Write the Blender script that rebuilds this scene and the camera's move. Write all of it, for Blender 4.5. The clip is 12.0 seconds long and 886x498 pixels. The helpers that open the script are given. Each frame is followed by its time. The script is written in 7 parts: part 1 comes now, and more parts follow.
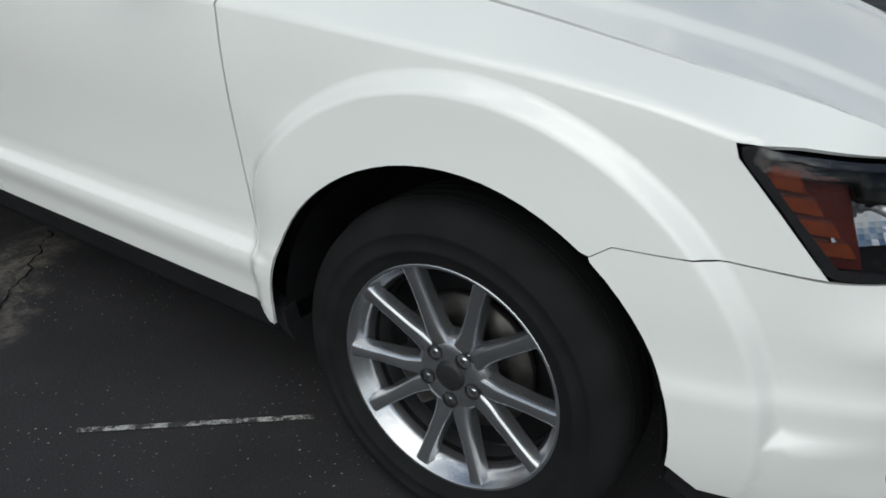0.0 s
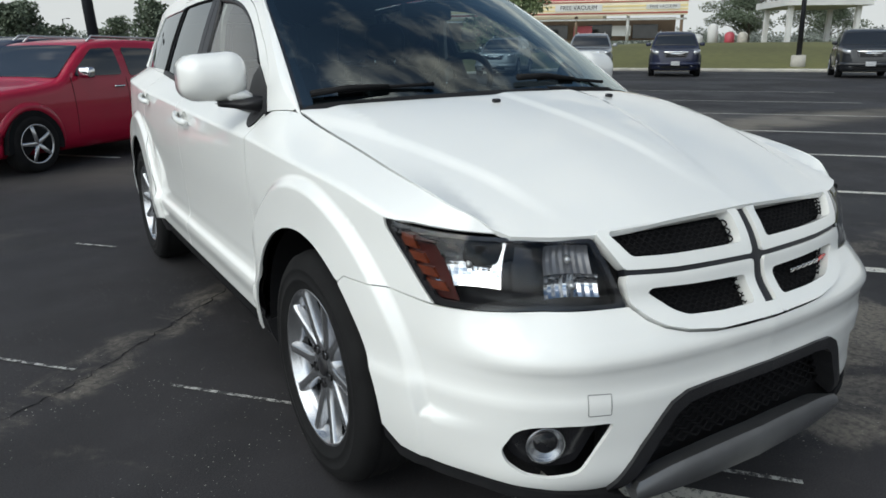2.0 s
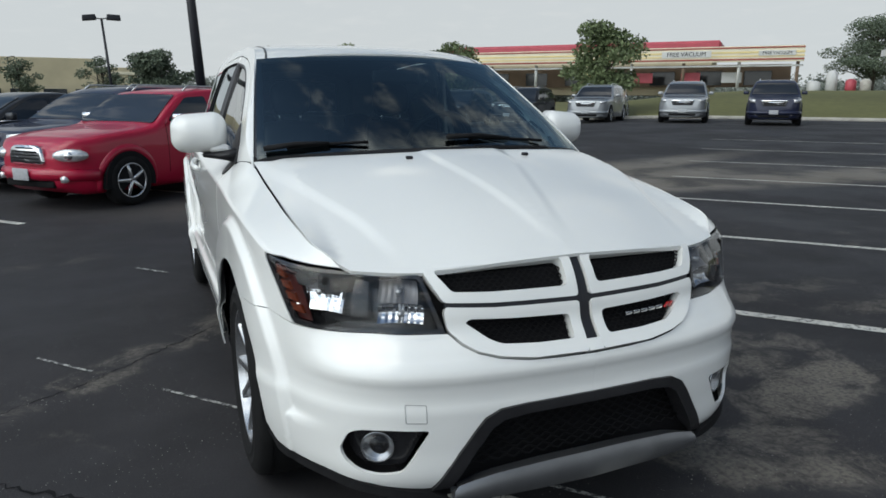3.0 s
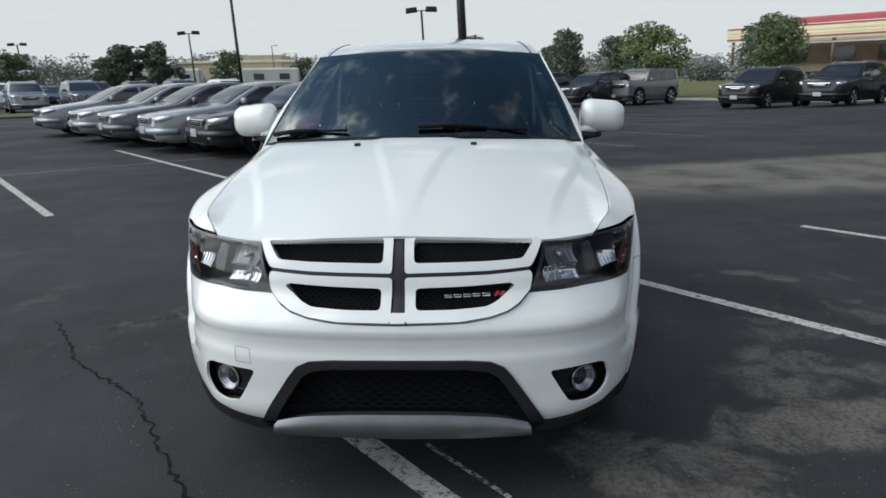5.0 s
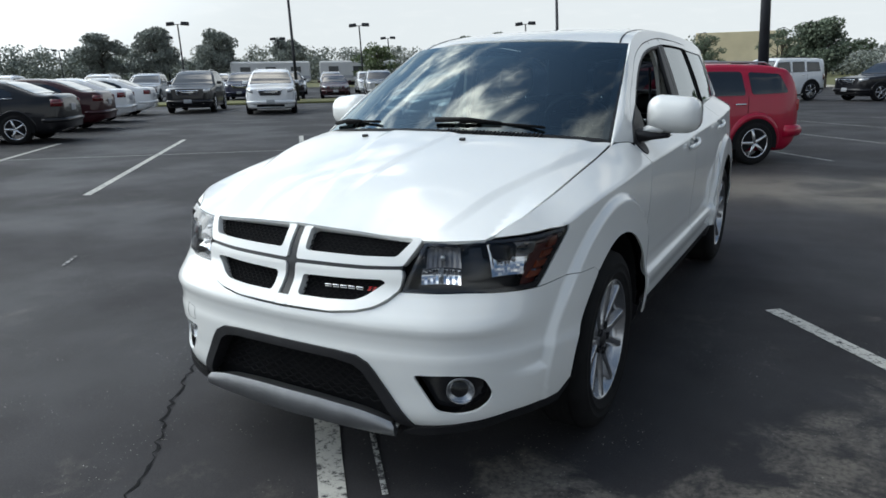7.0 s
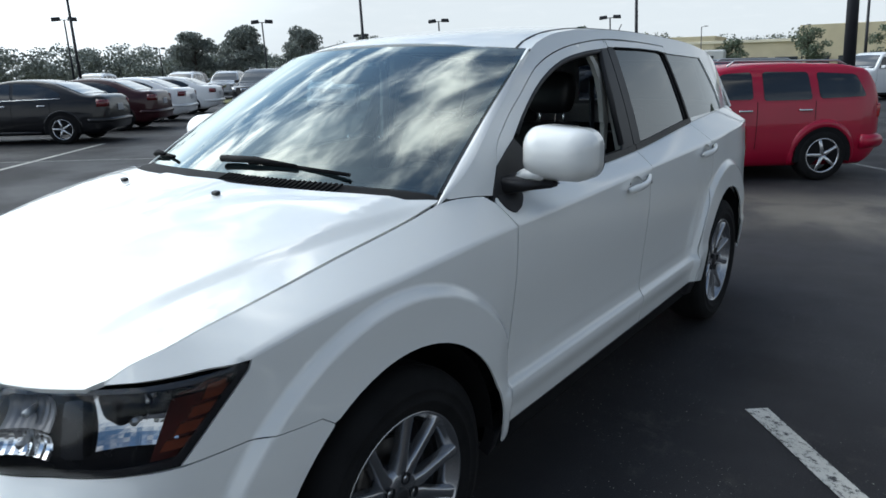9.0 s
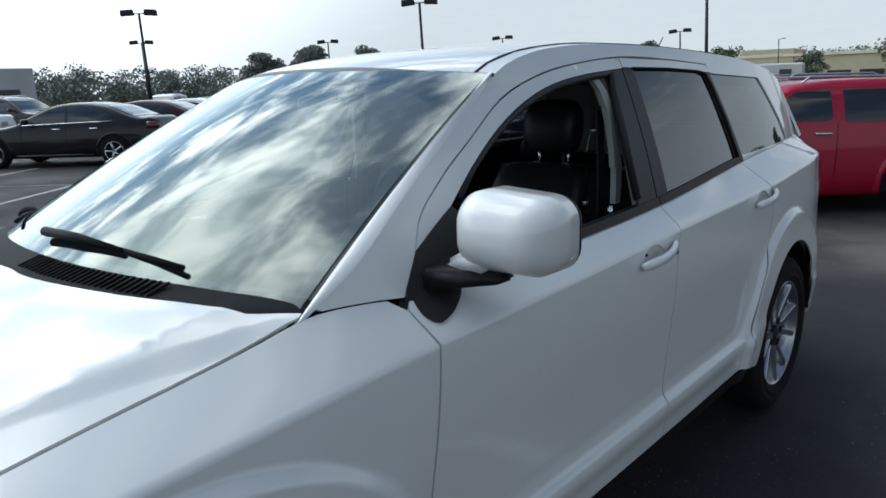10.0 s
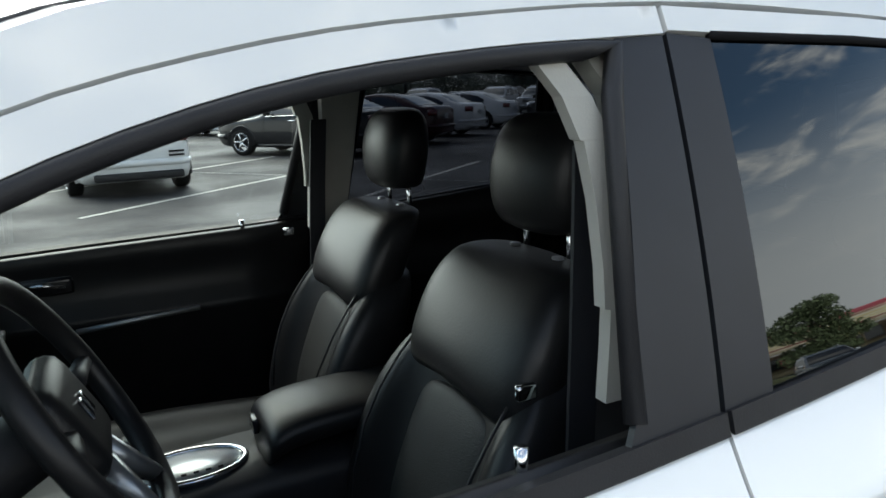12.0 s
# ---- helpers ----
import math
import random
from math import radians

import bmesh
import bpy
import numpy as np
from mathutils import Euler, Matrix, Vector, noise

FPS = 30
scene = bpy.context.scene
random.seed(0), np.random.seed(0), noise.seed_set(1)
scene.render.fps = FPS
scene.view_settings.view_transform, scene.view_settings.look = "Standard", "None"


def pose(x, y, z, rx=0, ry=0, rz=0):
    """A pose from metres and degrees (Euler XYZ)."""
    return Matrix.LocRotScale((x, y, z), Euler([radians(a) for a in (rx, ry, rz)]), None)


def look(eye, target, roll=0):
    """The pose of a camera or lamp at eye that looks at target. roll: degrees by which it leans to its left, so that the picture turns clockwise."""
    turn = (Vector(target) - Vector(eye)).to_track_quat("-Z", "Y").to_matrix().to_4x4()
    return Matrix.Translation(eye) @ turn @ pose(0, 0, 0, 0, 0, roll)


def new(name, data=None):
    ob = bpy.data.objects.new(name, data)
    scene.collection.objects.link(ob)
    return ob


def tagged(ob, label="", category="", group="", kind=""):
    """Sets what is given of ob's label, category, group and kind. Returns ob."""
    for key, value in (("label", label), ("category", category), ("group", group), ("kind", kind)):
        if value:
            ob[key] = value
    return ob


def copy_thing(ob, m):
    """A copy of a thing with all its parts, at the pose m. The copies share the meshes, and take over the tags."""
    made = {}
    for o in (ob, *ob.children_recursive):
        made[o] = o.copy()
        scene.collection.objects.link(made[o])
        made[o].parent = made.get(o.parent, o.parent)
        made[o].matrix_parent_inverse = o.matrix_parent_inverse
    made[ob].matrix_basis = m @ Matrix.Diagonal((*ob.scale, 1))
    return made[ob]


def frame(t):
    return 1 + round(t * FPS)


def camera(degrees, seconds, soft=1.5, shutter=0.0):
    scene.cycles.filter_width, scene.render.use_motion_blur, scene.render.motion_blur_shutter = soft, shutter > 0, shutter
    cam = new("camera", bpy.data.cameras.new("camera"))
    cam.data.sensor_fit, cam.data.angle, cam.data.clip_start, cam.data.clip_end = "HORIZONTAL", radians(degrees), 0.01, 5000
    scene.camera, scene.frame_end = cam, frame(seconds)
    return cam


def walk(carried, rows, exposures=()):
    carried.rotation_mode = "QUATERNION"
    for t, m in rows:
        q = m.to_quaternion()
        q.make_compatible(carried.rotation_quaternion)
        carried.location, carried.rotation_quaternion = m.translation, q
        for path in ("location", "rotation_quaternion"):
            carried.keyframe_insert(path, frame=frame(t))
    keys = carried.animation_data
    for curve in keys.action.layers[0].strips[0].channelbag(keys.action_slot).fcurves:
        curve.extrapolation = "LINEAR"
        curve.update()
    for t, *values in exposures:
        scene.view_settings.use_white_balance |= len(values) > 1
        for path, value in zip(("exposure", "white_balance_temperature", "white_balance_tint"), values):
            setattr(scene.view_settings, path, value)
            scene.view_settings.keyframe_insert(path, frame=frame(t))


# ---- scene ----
# the camera's way round the car, by hand
PATH = [
    (0, (-1.822, -0.579, 1.177), (-0.295, 0.387, 0.319), 2.5),
    (0.5, (-1.764, -0.866, 1.157), (-0.325, 0.251, 0.332), 3.6),
    (1, (-1.75, -1.191, 1.188), (-0.466, 0.135, 0.418), 1.2),
    (1.5, (-1.71, -1.541, 1.268), (-0.573, -0.029, 0.618), -0.4),
    (2, (-1.575, -1.862, 1.303), (-0.559, -0.229, 0.754), -0.2),
    (2.5, (-1.4, -2.197, 1.333), (-0.501, -0.473, 0.865), -0.0),
    (3, (-1.15, -2.475, 1.375), (-0.378, -0.68, 0.945), 0.2),
    (3.2, (-1.016, -2.561, 1.386), (-0.312, -0.743, 0.941), 0.2),
    (4.8, (0.078, -2.986, 1.412), (0.109, -1.044, 0.938), -0.4),
    (5, (0.241, -2.988, 1.419), (0.155, -1.048, 0.941), -0.9),
    (5.5, (0.633, -2.985, 1.413), (0.278, -1.076, 0.936), -1.4),
    (6, (0.984, -2.876, 1.421), (0.399, -1.023, 0.944), -1.4),
    (6.5, (1.314, -2.746, 1.41), (0.522, -0.973, 0.931), -1.2),
    (6.7, (1.44, -2.698, 1.413), (0.572, -0.964, 0.929), -1.0),
    (8.3, (1.948, -1.764, 1.483), (0.823, -0.196, 0.96), -1.5),
    (8.5, (1.966, -1.619, 1.49), (0.851, -0.039, 0.979), -1.1),
    (9, (1.942, -1.218, 1.486), (0.775, 0.326, 0.982), -1.1),
    (9.5, (1.887, -0.781, 1.506), (0.636, 0.704, 1.028), -1.2),
    (10, (1.772, -0.383, 1.521), (0.452, 1.05, 1.066), -1.7),
    (10.5, (1.688, 0.035, 1.506), (0.3, 1.402, 1.055), -1.3),
    (11, (1.572, 0.423, 1.497), (0.105, 1.708, 1.051), -1.0),
    (11.5, (1.417, 0.792, 1.522), (-0.138, 1.966, 1.072), -0.7),
    (12, (1.276, 1.153, 1.509), (-0.471, 2.017, 1.059), -1.2),
]
cam = camera(65.8, 12.0, soft=1.6, shutter=0.12)
walk(cam, [(t, look(eye, goal, lean)) for t, eye, goal, lean in PATH],
     exposures=[(0.0, .02, 7650, 9), (0.5, .20, 7750, 9), (1.0, .28, 7650, 9), (1.7, .42, 7700, 9), (2.5, .32, 7450, 9), (3.2, .25, 7400, 9),
                (5.3, .46, 7400, 9), (6.5, .60, 7350, 9), (8.5, .71, 7150, 9), (9.5, .50, 6900, 8), (10.0, .44, 6850, 8), (11.3, .48, 6800, 8),
                (11.55, .74, 6950, 8), (11.8, 1.64, 7600, 9), (12.0, 2.0, 7900, 9)])

# ---- daylight: thin high cloud, a veiled sun behind the first stretch of the walk ----
SUN_AZ, SUN_EL = radians(255), radians(50)      # clockwise from +y
world = bpy.data.worlds.new("sky")
scene.world = world
world.use_nodes = True
wn, wl = world.node_tree.nodes, world.node_tree.links
wn.clear()
sky = wn.new("ShaderNodeTexSky")
sky.sky_type, sky.sun_disc = "NISHITA", False
sky.sun_elevation, sky.sun_rotation = SUN_EL, SUN_AZ
sky.air_density, sky.dust_density, sky.ozone_density = 1.0, 1.4, 1.5
geo = wn.new("ShaderNodeTexCoord")
flat = wn.new("ShaderNodeVectorMath")           # clouds lie on a sheet overhead
flat.operation = "MULTIPLY"
sep = wn.new("ShaderNodeSeparateXYZ")
wl.new(geo.outputs["Generated"], sep.inputs[0])
lift = wn.new("ShaderNodeMath")
lift.operation, lift.inputs[1].default_value = "ADD", 0.16
wl.new(sep.outputs["Z"], lift.inputs[0])
inv = wn.new("ShaderNodeMath")
inv.operation, inv.inputs[0].default_value = "DIVIDE", 1.0
wl.new(lift.outputs[0], inv.inputs[1])
comb = wn.new("ShaderNodeCombineXYZ")
for k in range(3):
    wl.new(inv.outputs[0], comb.inputs[k])
wl.new(geo.outputs["Generated"], flat.inputs[0])
wl.new(comb.outputs[0], flat.inputs[1])
cn = wn.new("ShaderNodeTexNoise")
cn.inputs["Scale"].default_value, cn.inputs["Detail"].default_value, cn.inputs["Roughness"].default_value = 4.6, 5, 0.56
cn.inputs["Distortion"].default_value = 0.35
drift = wn.new("ShaderNodeVectorMath")
drift.inputs[1].default_value = (3.7, 1.2, 0.4)
wl.new(flat.outputs[0], drift.inputs[0])
wl.new(drift.outputs[0], cn.inputs["Vector"])
ramp = wn.new("ShaderNodeMapRange")
ramp.interpolation_type = "SMOOTHSTEP"
ramp.inputs["From Min"].default_value, ramp.inputs["From Max"].default_value = 0.48, 0.80
near = wn.new("ShaderNodeVectorMath")           # how near to the sun
near.operation = "DOT_PRODUCT"
near.inputs[1].default_value = (math.sin(SUN_AZ) * math.cos(SUN_EL), math.cos(SUN_AZ) * math.cos(SUN_EL), math.sin(SUN_EL))
wl.new(geo.outputs["Generated"], near.inputs[0])
thick = wn.new("ShaderNodeMapRange")            # the cloud thickens towards the sun
thick.interpolation_type = "SMOOTHSTEP"
thick.inputs["From Min"].default_value, thick.inputs["From Max"].default_value, thick.inputs["To Max"].default_value = 0.62, 0.98, 0.13
wl.new(near.outputs["Value"], thick.inputs["Value"])
cover = wn.new("ShaderNodeMath")
cover.operation = "ADD"
wl.new(thick.outputs[0], cover.inputs[0])
wl.new(cn.outputs["Fac"], cover.inputs[1])
wl.new(cover.outputs[0], ramp.inputs["Value"])
haze = wn.new("ShaderNodeMapRange")             # haze closes in towards the horizon
haze.interpolation_type = "SMOOTHSTEP"
haze.inputs["From Min"].default_value, haze.inputs["From Max"].default_value = 0.16, 0.46
haze.inputs["To Min"].default_value, haze.inputs["To Max"].default_value = 0.96, 0.0
wl.new(sep.outputs["Z"], haze.inputs["Value"])
mixc = wn.new("ShaderNodeMix")
mixc.data_type = "RGBA"
wl.new(ramp.outputs[0], mixc.inputs[0])
dim = wn.new("ShaderNodeVectorMath")
dim.operation = "MULTIPLY"
dim.inputs[1].default_value = (0.58, 0.77, 0.87)
wl.new(sky.outputs[0], dim.inputs[0])
wl.new(dim.outputs[0], mixc.inputs[6])
mixc.inputs[7].default_value = (10.0, 10.5, 10.9, 1)
mixh = wn.new("ShaderNodeMix")
mixh.data_type = "RGBA"
wl.new(haze.outputs[0], mixh.inputs[0])
wl.new(mixc.outputs[2], mixh.inputs[6])
mixh.inputs[7].default_value = (6.1, 7.0, 8.1, 1)
bg = wn.new("ShaderNodeBackground")
bg.inputs["Strength"].default_value = 0.080
# thin cloud glows round the veiled sun
glow = wn.new("ShaderNodeMapRange")
glow.interpolation_type = "SMOOTHSTEP"
glow.inputs["From Min"].default_value, glow.inputs["From Max"].default_value = 0.36, 1.0
glow.inputs["To Min"].default_value, glow.inputs["To Max"].default_value = 1.0, 5.2
wl.new(near.outputs["Value"], glow.inputs["Value"])
gain = wn.new("ShaderNodeVectorMath")
gain.operation = "SCALE"
wl.new(mixh.outputs[2], gain.inputs[0])
veil = wn.new("ShaderNodeMapRange")             # cloud takes the glow, gaps less of it
veil.inputs["To Min"].default_value = 0.32
most = wn.new("ShaderNodeMath")
most.operation = "MAXIMUM"
wl.new(ramp.outputs[0], most.inputs[0])
wl.new(haze.outputs[0], most.inputs[1])
wl.new(most.outputs[0], veil.inputs["Value"])
part_glow = wn.new("ShaderNodeMix")
part_glow.inputs[2].default_value = 1.0
wl.new(veil.outputs[0], part_glow.inputs[0])
wl.new(glow.outputs[0], part_glow.inputs[3])
wl.new(part_glow.outputs[0], gain.inputs["Scale"])
wl.new(gain.outputs[0], bg.inputs["Color"])
wl.new(bg.outputs[0], wn.new("ShaderNodeOutputWorld").inputs[0])

sun = new("sun", bpy.data.lights.new("sun", "SUN"))
sun.data.energy, sun.data.angle, sun.data.color = 0.10, radians(60), (1.0, 0.95, 0.86)
sun.matrix_world = look((60 * math.sin(SUN_AZ) * math.cos(SUN_EL), 60 * math.cos(SUN_AZ) * math.cos(SUN_EL), 60 * math.sin(SUN_EL)), (0, 0, 0))


# ---- materials ----
def material(name, color, rough=0.5, metal=0.0, vary=0.12, scale=6.0, bump=0.0, grain=120.0, coat=0.0, spec=0.5, speckle=0.0):
    """A surface with colour that varies at two scales, and a fine relief."""
    m = bpy.data.materials.new(name)
    m.use_nodes = True
    n, l = m.node_tree.nodes, m.node_tree.links
    b = n["Principled BSDF"]
    b.inputs["Roughness"].default_value, b.inputs["Metallic"].default_value = rough, metal
    b.inputs["Coat Weight"].default_value, b.inputs["Coat Roughness"].default_value = coat, 0.03
    b.inputs["Specular IOR Level"].default_value = spec
    b.inputs["Base Color"].default_value = (*color, 1)
    co = n.new("ShaderNodeTexCoord")
    big, fine = n.new("ShaderNodeTexNoise"), n.new("ShaderNodeTexNoise")
    big.inputs["Scale"].default_value, big.inputs["Detail"].default_value = scale, 5
    fine.inputs["Scale"].default_value, fine.inputs["Detail"].default_value = grain, 2
    l.new(co.outputs["Object"], big.inputs["Vector"])
    l.new(co.outputs["Object"], fine.inputs["Vector"])
    add = n.new("ShaderNodeMath")
    add.operation = "MULTIPLY_ADD"
    add.inputs[1].default_value = speckle
    l.new(fine.outputs["Fac"], add.inputs[0])
    l.new(big.outputs["Fac"], add.inputs[2])
    mr = n.new("ShaderNodeMapRange")
    mr.inputs["From Min"].default_value, mr.inputs["From Max"].default_value = 0.3 + speckle * 0.3, 0.7 + speckle * 0.7
    mr.inputs["To Min"].default_value, mr.inputs["To Max"].default_value = 1 - vary, 1 + vary
    l.new(add.outputs[0], mr.inputs["Value"])
    mul = n.new("ShaderNodeMix")
    mul.data_type, mul.blend_type, mul.inputs[0].default_value = "RGBA", "MULTIPLY", 1
    mul.inputs[6].default_value = (*color, 1)
    l.new(mr.outputs[0], mul.inputs[7])
    l.new(mul.outputs[2], b.inputs["Base Color"])
    if bump:
        bp = n.new("ShaderNodeBump")
        bp.inputs["Strength"].default_value, bp.inputs["Distance"].default_value = bump, 0.004
        l.new(fine.outputs["Fac"], bp.inputs["Height"])
        l.new(bp.outputs[0], b.inputs["Normal"])
    return m


def glass_material(name, tint, gloss=(1, 1, 1), ior=1.62):
    """A thin pane: lets light through with a tint, and mirrors by its angle."""
    m = bpy.data.materials.new(name)
    m.use_nodes = True
    n, l = m.node_tree.nodes, m.node_tree.links
    n.clear()
    tr, gl, mx, fr = n.new("ShaderNodeBsdfTransparent"), n.new("ShaderNodeBsdfGlossy"), n.new("ShaderNodeMixShader"), n.new("ShaderNodeLayerWeight")
    pw, sc = n.new("ShaderNodeMath"), n.new("ShaderNodeMath")
    r0 = ((ior - 1) / (ior + 1)) ** 2
    pw.operation, pw.inputs[1].default_value = "POWER", 4.5
    sc.operation, sc.inputs[1].default_value, sc.inputs[2].default_value = "MULTIPLY_ADD", 1 - r0, r0
    tr.inputs[0].default_value = (*tint, 1)
    gl.inputs["Color"].default_value = (*gloss, 1)
    gl.inputs["Roughness"].default_value = 0.0
    l.new(fr.outputs["Facing"], pw.inputs[0])
    l.new(pw.outputs[0], sc.inputs[0])
    l.new(sc.outputs[0], mx.inputs[0])
    l.new(tr.outputs[0], mx.inputs[1])
    l.new(gl.outputs[0], mx.inputs[2])
    l.new(mx.outputs[0], n.new("ShaderNodeOutputMaterial").inputs[0])
    return m


PAINT = material("white_paint", (.77, .775, .755), .42, 0, .015, 1.3, 0, 400, coat=1.0)
# near-black; on gaps and openings it holds their shade in the colour
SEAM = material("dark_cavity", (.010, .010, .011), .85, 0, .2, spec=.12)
BLACK = material("black_plastic", (.016, .016, .018), .48, 0, .15, 20, .15, 600, spec=.35)
GLOSSBLACK = material("gloss_black_plastic", (.015, .015, .017), .18, 0, .1, 20)
TRIM = material("satin_black_trim", (.010, .011, .015), .50, 0, .15, 12)
RUBBER = material("tyre_rubber", (.0085, .0085, .009), .85, 0, .35, 9, .3, 300, spec=.2)
RIM = material("silver_alloy", (.40, .41, .43), .26, .9, .10, 14, coat=.4)
RIMDARK = material("wheel_barrel_metal", (.20, .20, .21), .45, .8, .2, 14)
SILVER = material("silver_plastic", (.45, .46, .47), .32, .75, .06, 10, .1, 800)
SKID = material("brushed_skid_metal", (.21, .215, .225), .34, .8, .10, 10, .1, 800)
CHROME = material("chrome", (.72, .73, .75), .08, 1.0, .02)
STEEL = material("brake_steel", (.075, .070, .066), .45, .8, .3, 30)
AMBER = material("amber_reflector", (.14, .026, .009), .25, 0, .25, 40, .2, 200, coat=.6)
REDDARK = material("dark_red_reflector", (.055, .008, .006), .3, 0, .2, 40, .2, 200)
REDLENS = material("red_lens", (.35, .01, .012), .15, 0, .15, 30, coat=1)
LEATHER = material("black_leather", (.013, .013, .014), .40, 0, .25, 9, .07, 260, spec=.32)
MESHCLOTH = material("perforated_leather", (.017, .018, .018), .50, 0, .2, 30, .4, 500)
DASH = material("matte_dash_plastic", (.012, .012, .013), .85, 0, .15, 12, spec=.2)
BEIGE = material("light_pillar_trim", (.42, .41, .37), .7, 0, .06, 8, .1, 400)
COWL = material("matte_cowl_plastic", (.010, .010, .011), .75, 0, .2, 25, .2, 500, spec=.15)
CARPET = material("dark_carpet", (.014, .014, .015), .95, 0, .3, 40, .6, 300)
GLASS = glass_material("clear_glass", (.66, .72, .70))
WIND = glass_material("windscreen_glass", (.30, .40, .43), (.90, 1.0, .99), 1.95)
PRIVACY = glass_material("tinted_glass", (.05, .056, .066), (.92, .97, 1.0), 1.8)
LENS = glass_material("lamp_lens", (.86, .87, .88), (1, 1, 1), 1.34)



# ---- helpers for meshes ----
def part(name, bm, mat, parent=None, label="", smooth=True):
    """One mesh object from a bmesh, under a thing or a part."""
    me = bpy.data.meshes.new(name)
    bm.to_mesh(me)
    bm.free()
    for p in me.polygons:
        p.use_smooth = smooth
    me.materials.append(mat)
    ob = new(name, me)
    ob.parent = parent
    return tagged(ob, label=label)


def from_lists(name, verts, faces, mat, parent=None, label="", smooth=True, sharp=None):
    me = bpy.data.meshes.new(name)
    me.from_pydata([tuple(v) for v in verts], [], [tuple(f) for f in faces])
    me.polygons.foreach_set("use_smooth", [smooth] * len(me.polygons))
    me.materials.append(mat)
    if sharp:
        me.set_sharp_from_angle(angle=radians(sharp))
    ob = new(name, me)
    ob.parent = parent
    return tagged(ob, label=label)


def thing(name, label, category, group="", at=None):
    ob = new(name)
    if at is not None:
        ob.matrix_basis = at
    return tagged(ob, label=label, category=category, group=group)


def block(bm, size, m=None, bevel=0.0, seg=2, taper=None):
    """A bevelled block into bm, of that size, at the pose m; taper: share of x and y left at its top."""
    made = bmesh.ops.create_cube(bm, size=1)["verts"]
    for v in made:
        k = taper if taper and v.co.z > 0 else (1, 1)
        v.co = Vector((v.co.x * size[0] * k[0], v.co.y * size[1] * k[1], v.co.z * size[2]))
    if bevel:
        edges = list({e for v in made for e in v.link_edges})
        r = bmesh.ops.bevel(bm, geom=edges, offset=bevel, segments=seg, affect="EDGES", profile=0.6)
        made = list({v for f in r["faces"] for v in f.verts} | {v for v in made if v.is_valid})
    if m is not None:
        bmesh.ops.transform(bm, matrix=m, verts=made)
    return made


def rod(bm, a, b, r, r2=None, sides=10):
    """A round bar from a to b."""
    a, b = Vector(a), Vector(b)
    way = b - a
    m = Matrix.Translation((a + b) / 2) @ way.to_track_quat("Z", "Y").to_matrix().to_4x4()
    return bmesh.ops.create_cone(bm, cap_ends=True, segments=sides, radius1=r, radius2=r if r2 is None else r2, depth=way.length, matrix=m)["verts"]


def tube(bm, pts, r, sides=8, closed=False):
    """A round bar bent through points; r may be one radius or one for each point."""
    pts = [Vector(p) for p in pts]
    n = len(pts)
    rs = r if isinstance(r, (list, tuple)) else [r] * n
    rings, up = [], Vector((0.13, 0.21, 0.97))
    for i, p in enumerate(pts):
        d = (pts[(i + 1) % n] - pts[i - 1]) if closed else (pts[min(i + 1, n - 1)] - pts[max(i - 1, 0)])
        d.normalize()
        s = d.cross(up).normalized()
        w = s.cross(d)
        rings.append([bm.verts.new(p + (s * math.cos(k) + w * math.sin(k)) * rs[i]) for k in np.linspace(0, 2 * math.pi, sides, endpoint=False)])
    for i in range(n if closed else n - 1):
        a, b = rings[i], rings[(i + 1) % n]
        for k in range(sides):
            bm.faces.new((a[k], a[(k + 1) % sides], b[(k + 1) % sides], b[k]))
    if not closed:
        bm.faces.new(rings[0][::-1])
        bm.faces.new(rings[-1])
    bmesh.ops.recalc_face_normals(bm, faces=bm.faces[:])


def lathe(bm, prof, sides=48, m=None):
    """A solid of revolution about x: prof is rows of (x, radius)."""
    rings = []
    for x, r in prof:
        rings.append([bm.verts.new((x, r * math.cos(a), r * math.sin(a))) for a in np.linspace(0, 2 * math.pi, sides, endpoint=False)])
    for a, b in zip(rings, rings[1:]):
        for k in range(sides):
            bm.faces.new((a[k], a[(k + 1) % sides], b[(k + 1) % sides], b[k]))
    vs = [v for r in rings for v in r]
    if m is not None:
        bmesh.ops.transform(bm, matrix=m, verts=vs)
    return vs


def loft(bm, rings, caps=True, closed=True):
    """Faces between rings of equally many points."""
    rows = [[bm.verts.new(p) for p in r] for r in rings]
    n = len(rows[0])
    for a, b in zip(rows, rows[1:]):
        for k in range(n if closed else n - 1):
            bm.faces.new((a[k], a[(k + 1) % n], b[(k + 1) % n], b[k]))
    if caps and closed:
        bm.faces.new(rows[0][::-1])
        bm.faces.new(rows[-1])
    bmesh.ops.recalc_face_normals(bm, faces=bm.faces[:])


def inside(px, py, poly):
    hit = np.zeros(len(px), bool)
    n = len(poly)
    for i in range(n):
        (x1, y1), (x2, y2) = poly[i], poly[i - 1]
        if y1 != y2:
            hit ^= ((y1 > py) != (y2 > py)) & (px < (x2 - x1) * (py - y1) / (y2 - y1) + x1)
    return hit


def dense(poly, step):
    out = []
    for i in range(len(poly)):
        a, b = np.array(poly[i], float), np.array(poly[(i + 1) % len(poly)], float)
        n = max(1, int(math.ceil(np.hypot(*(b - a)) / step)))
        out += [tuple(a + (b - a) * k / n) for k in range(n)]
    return out


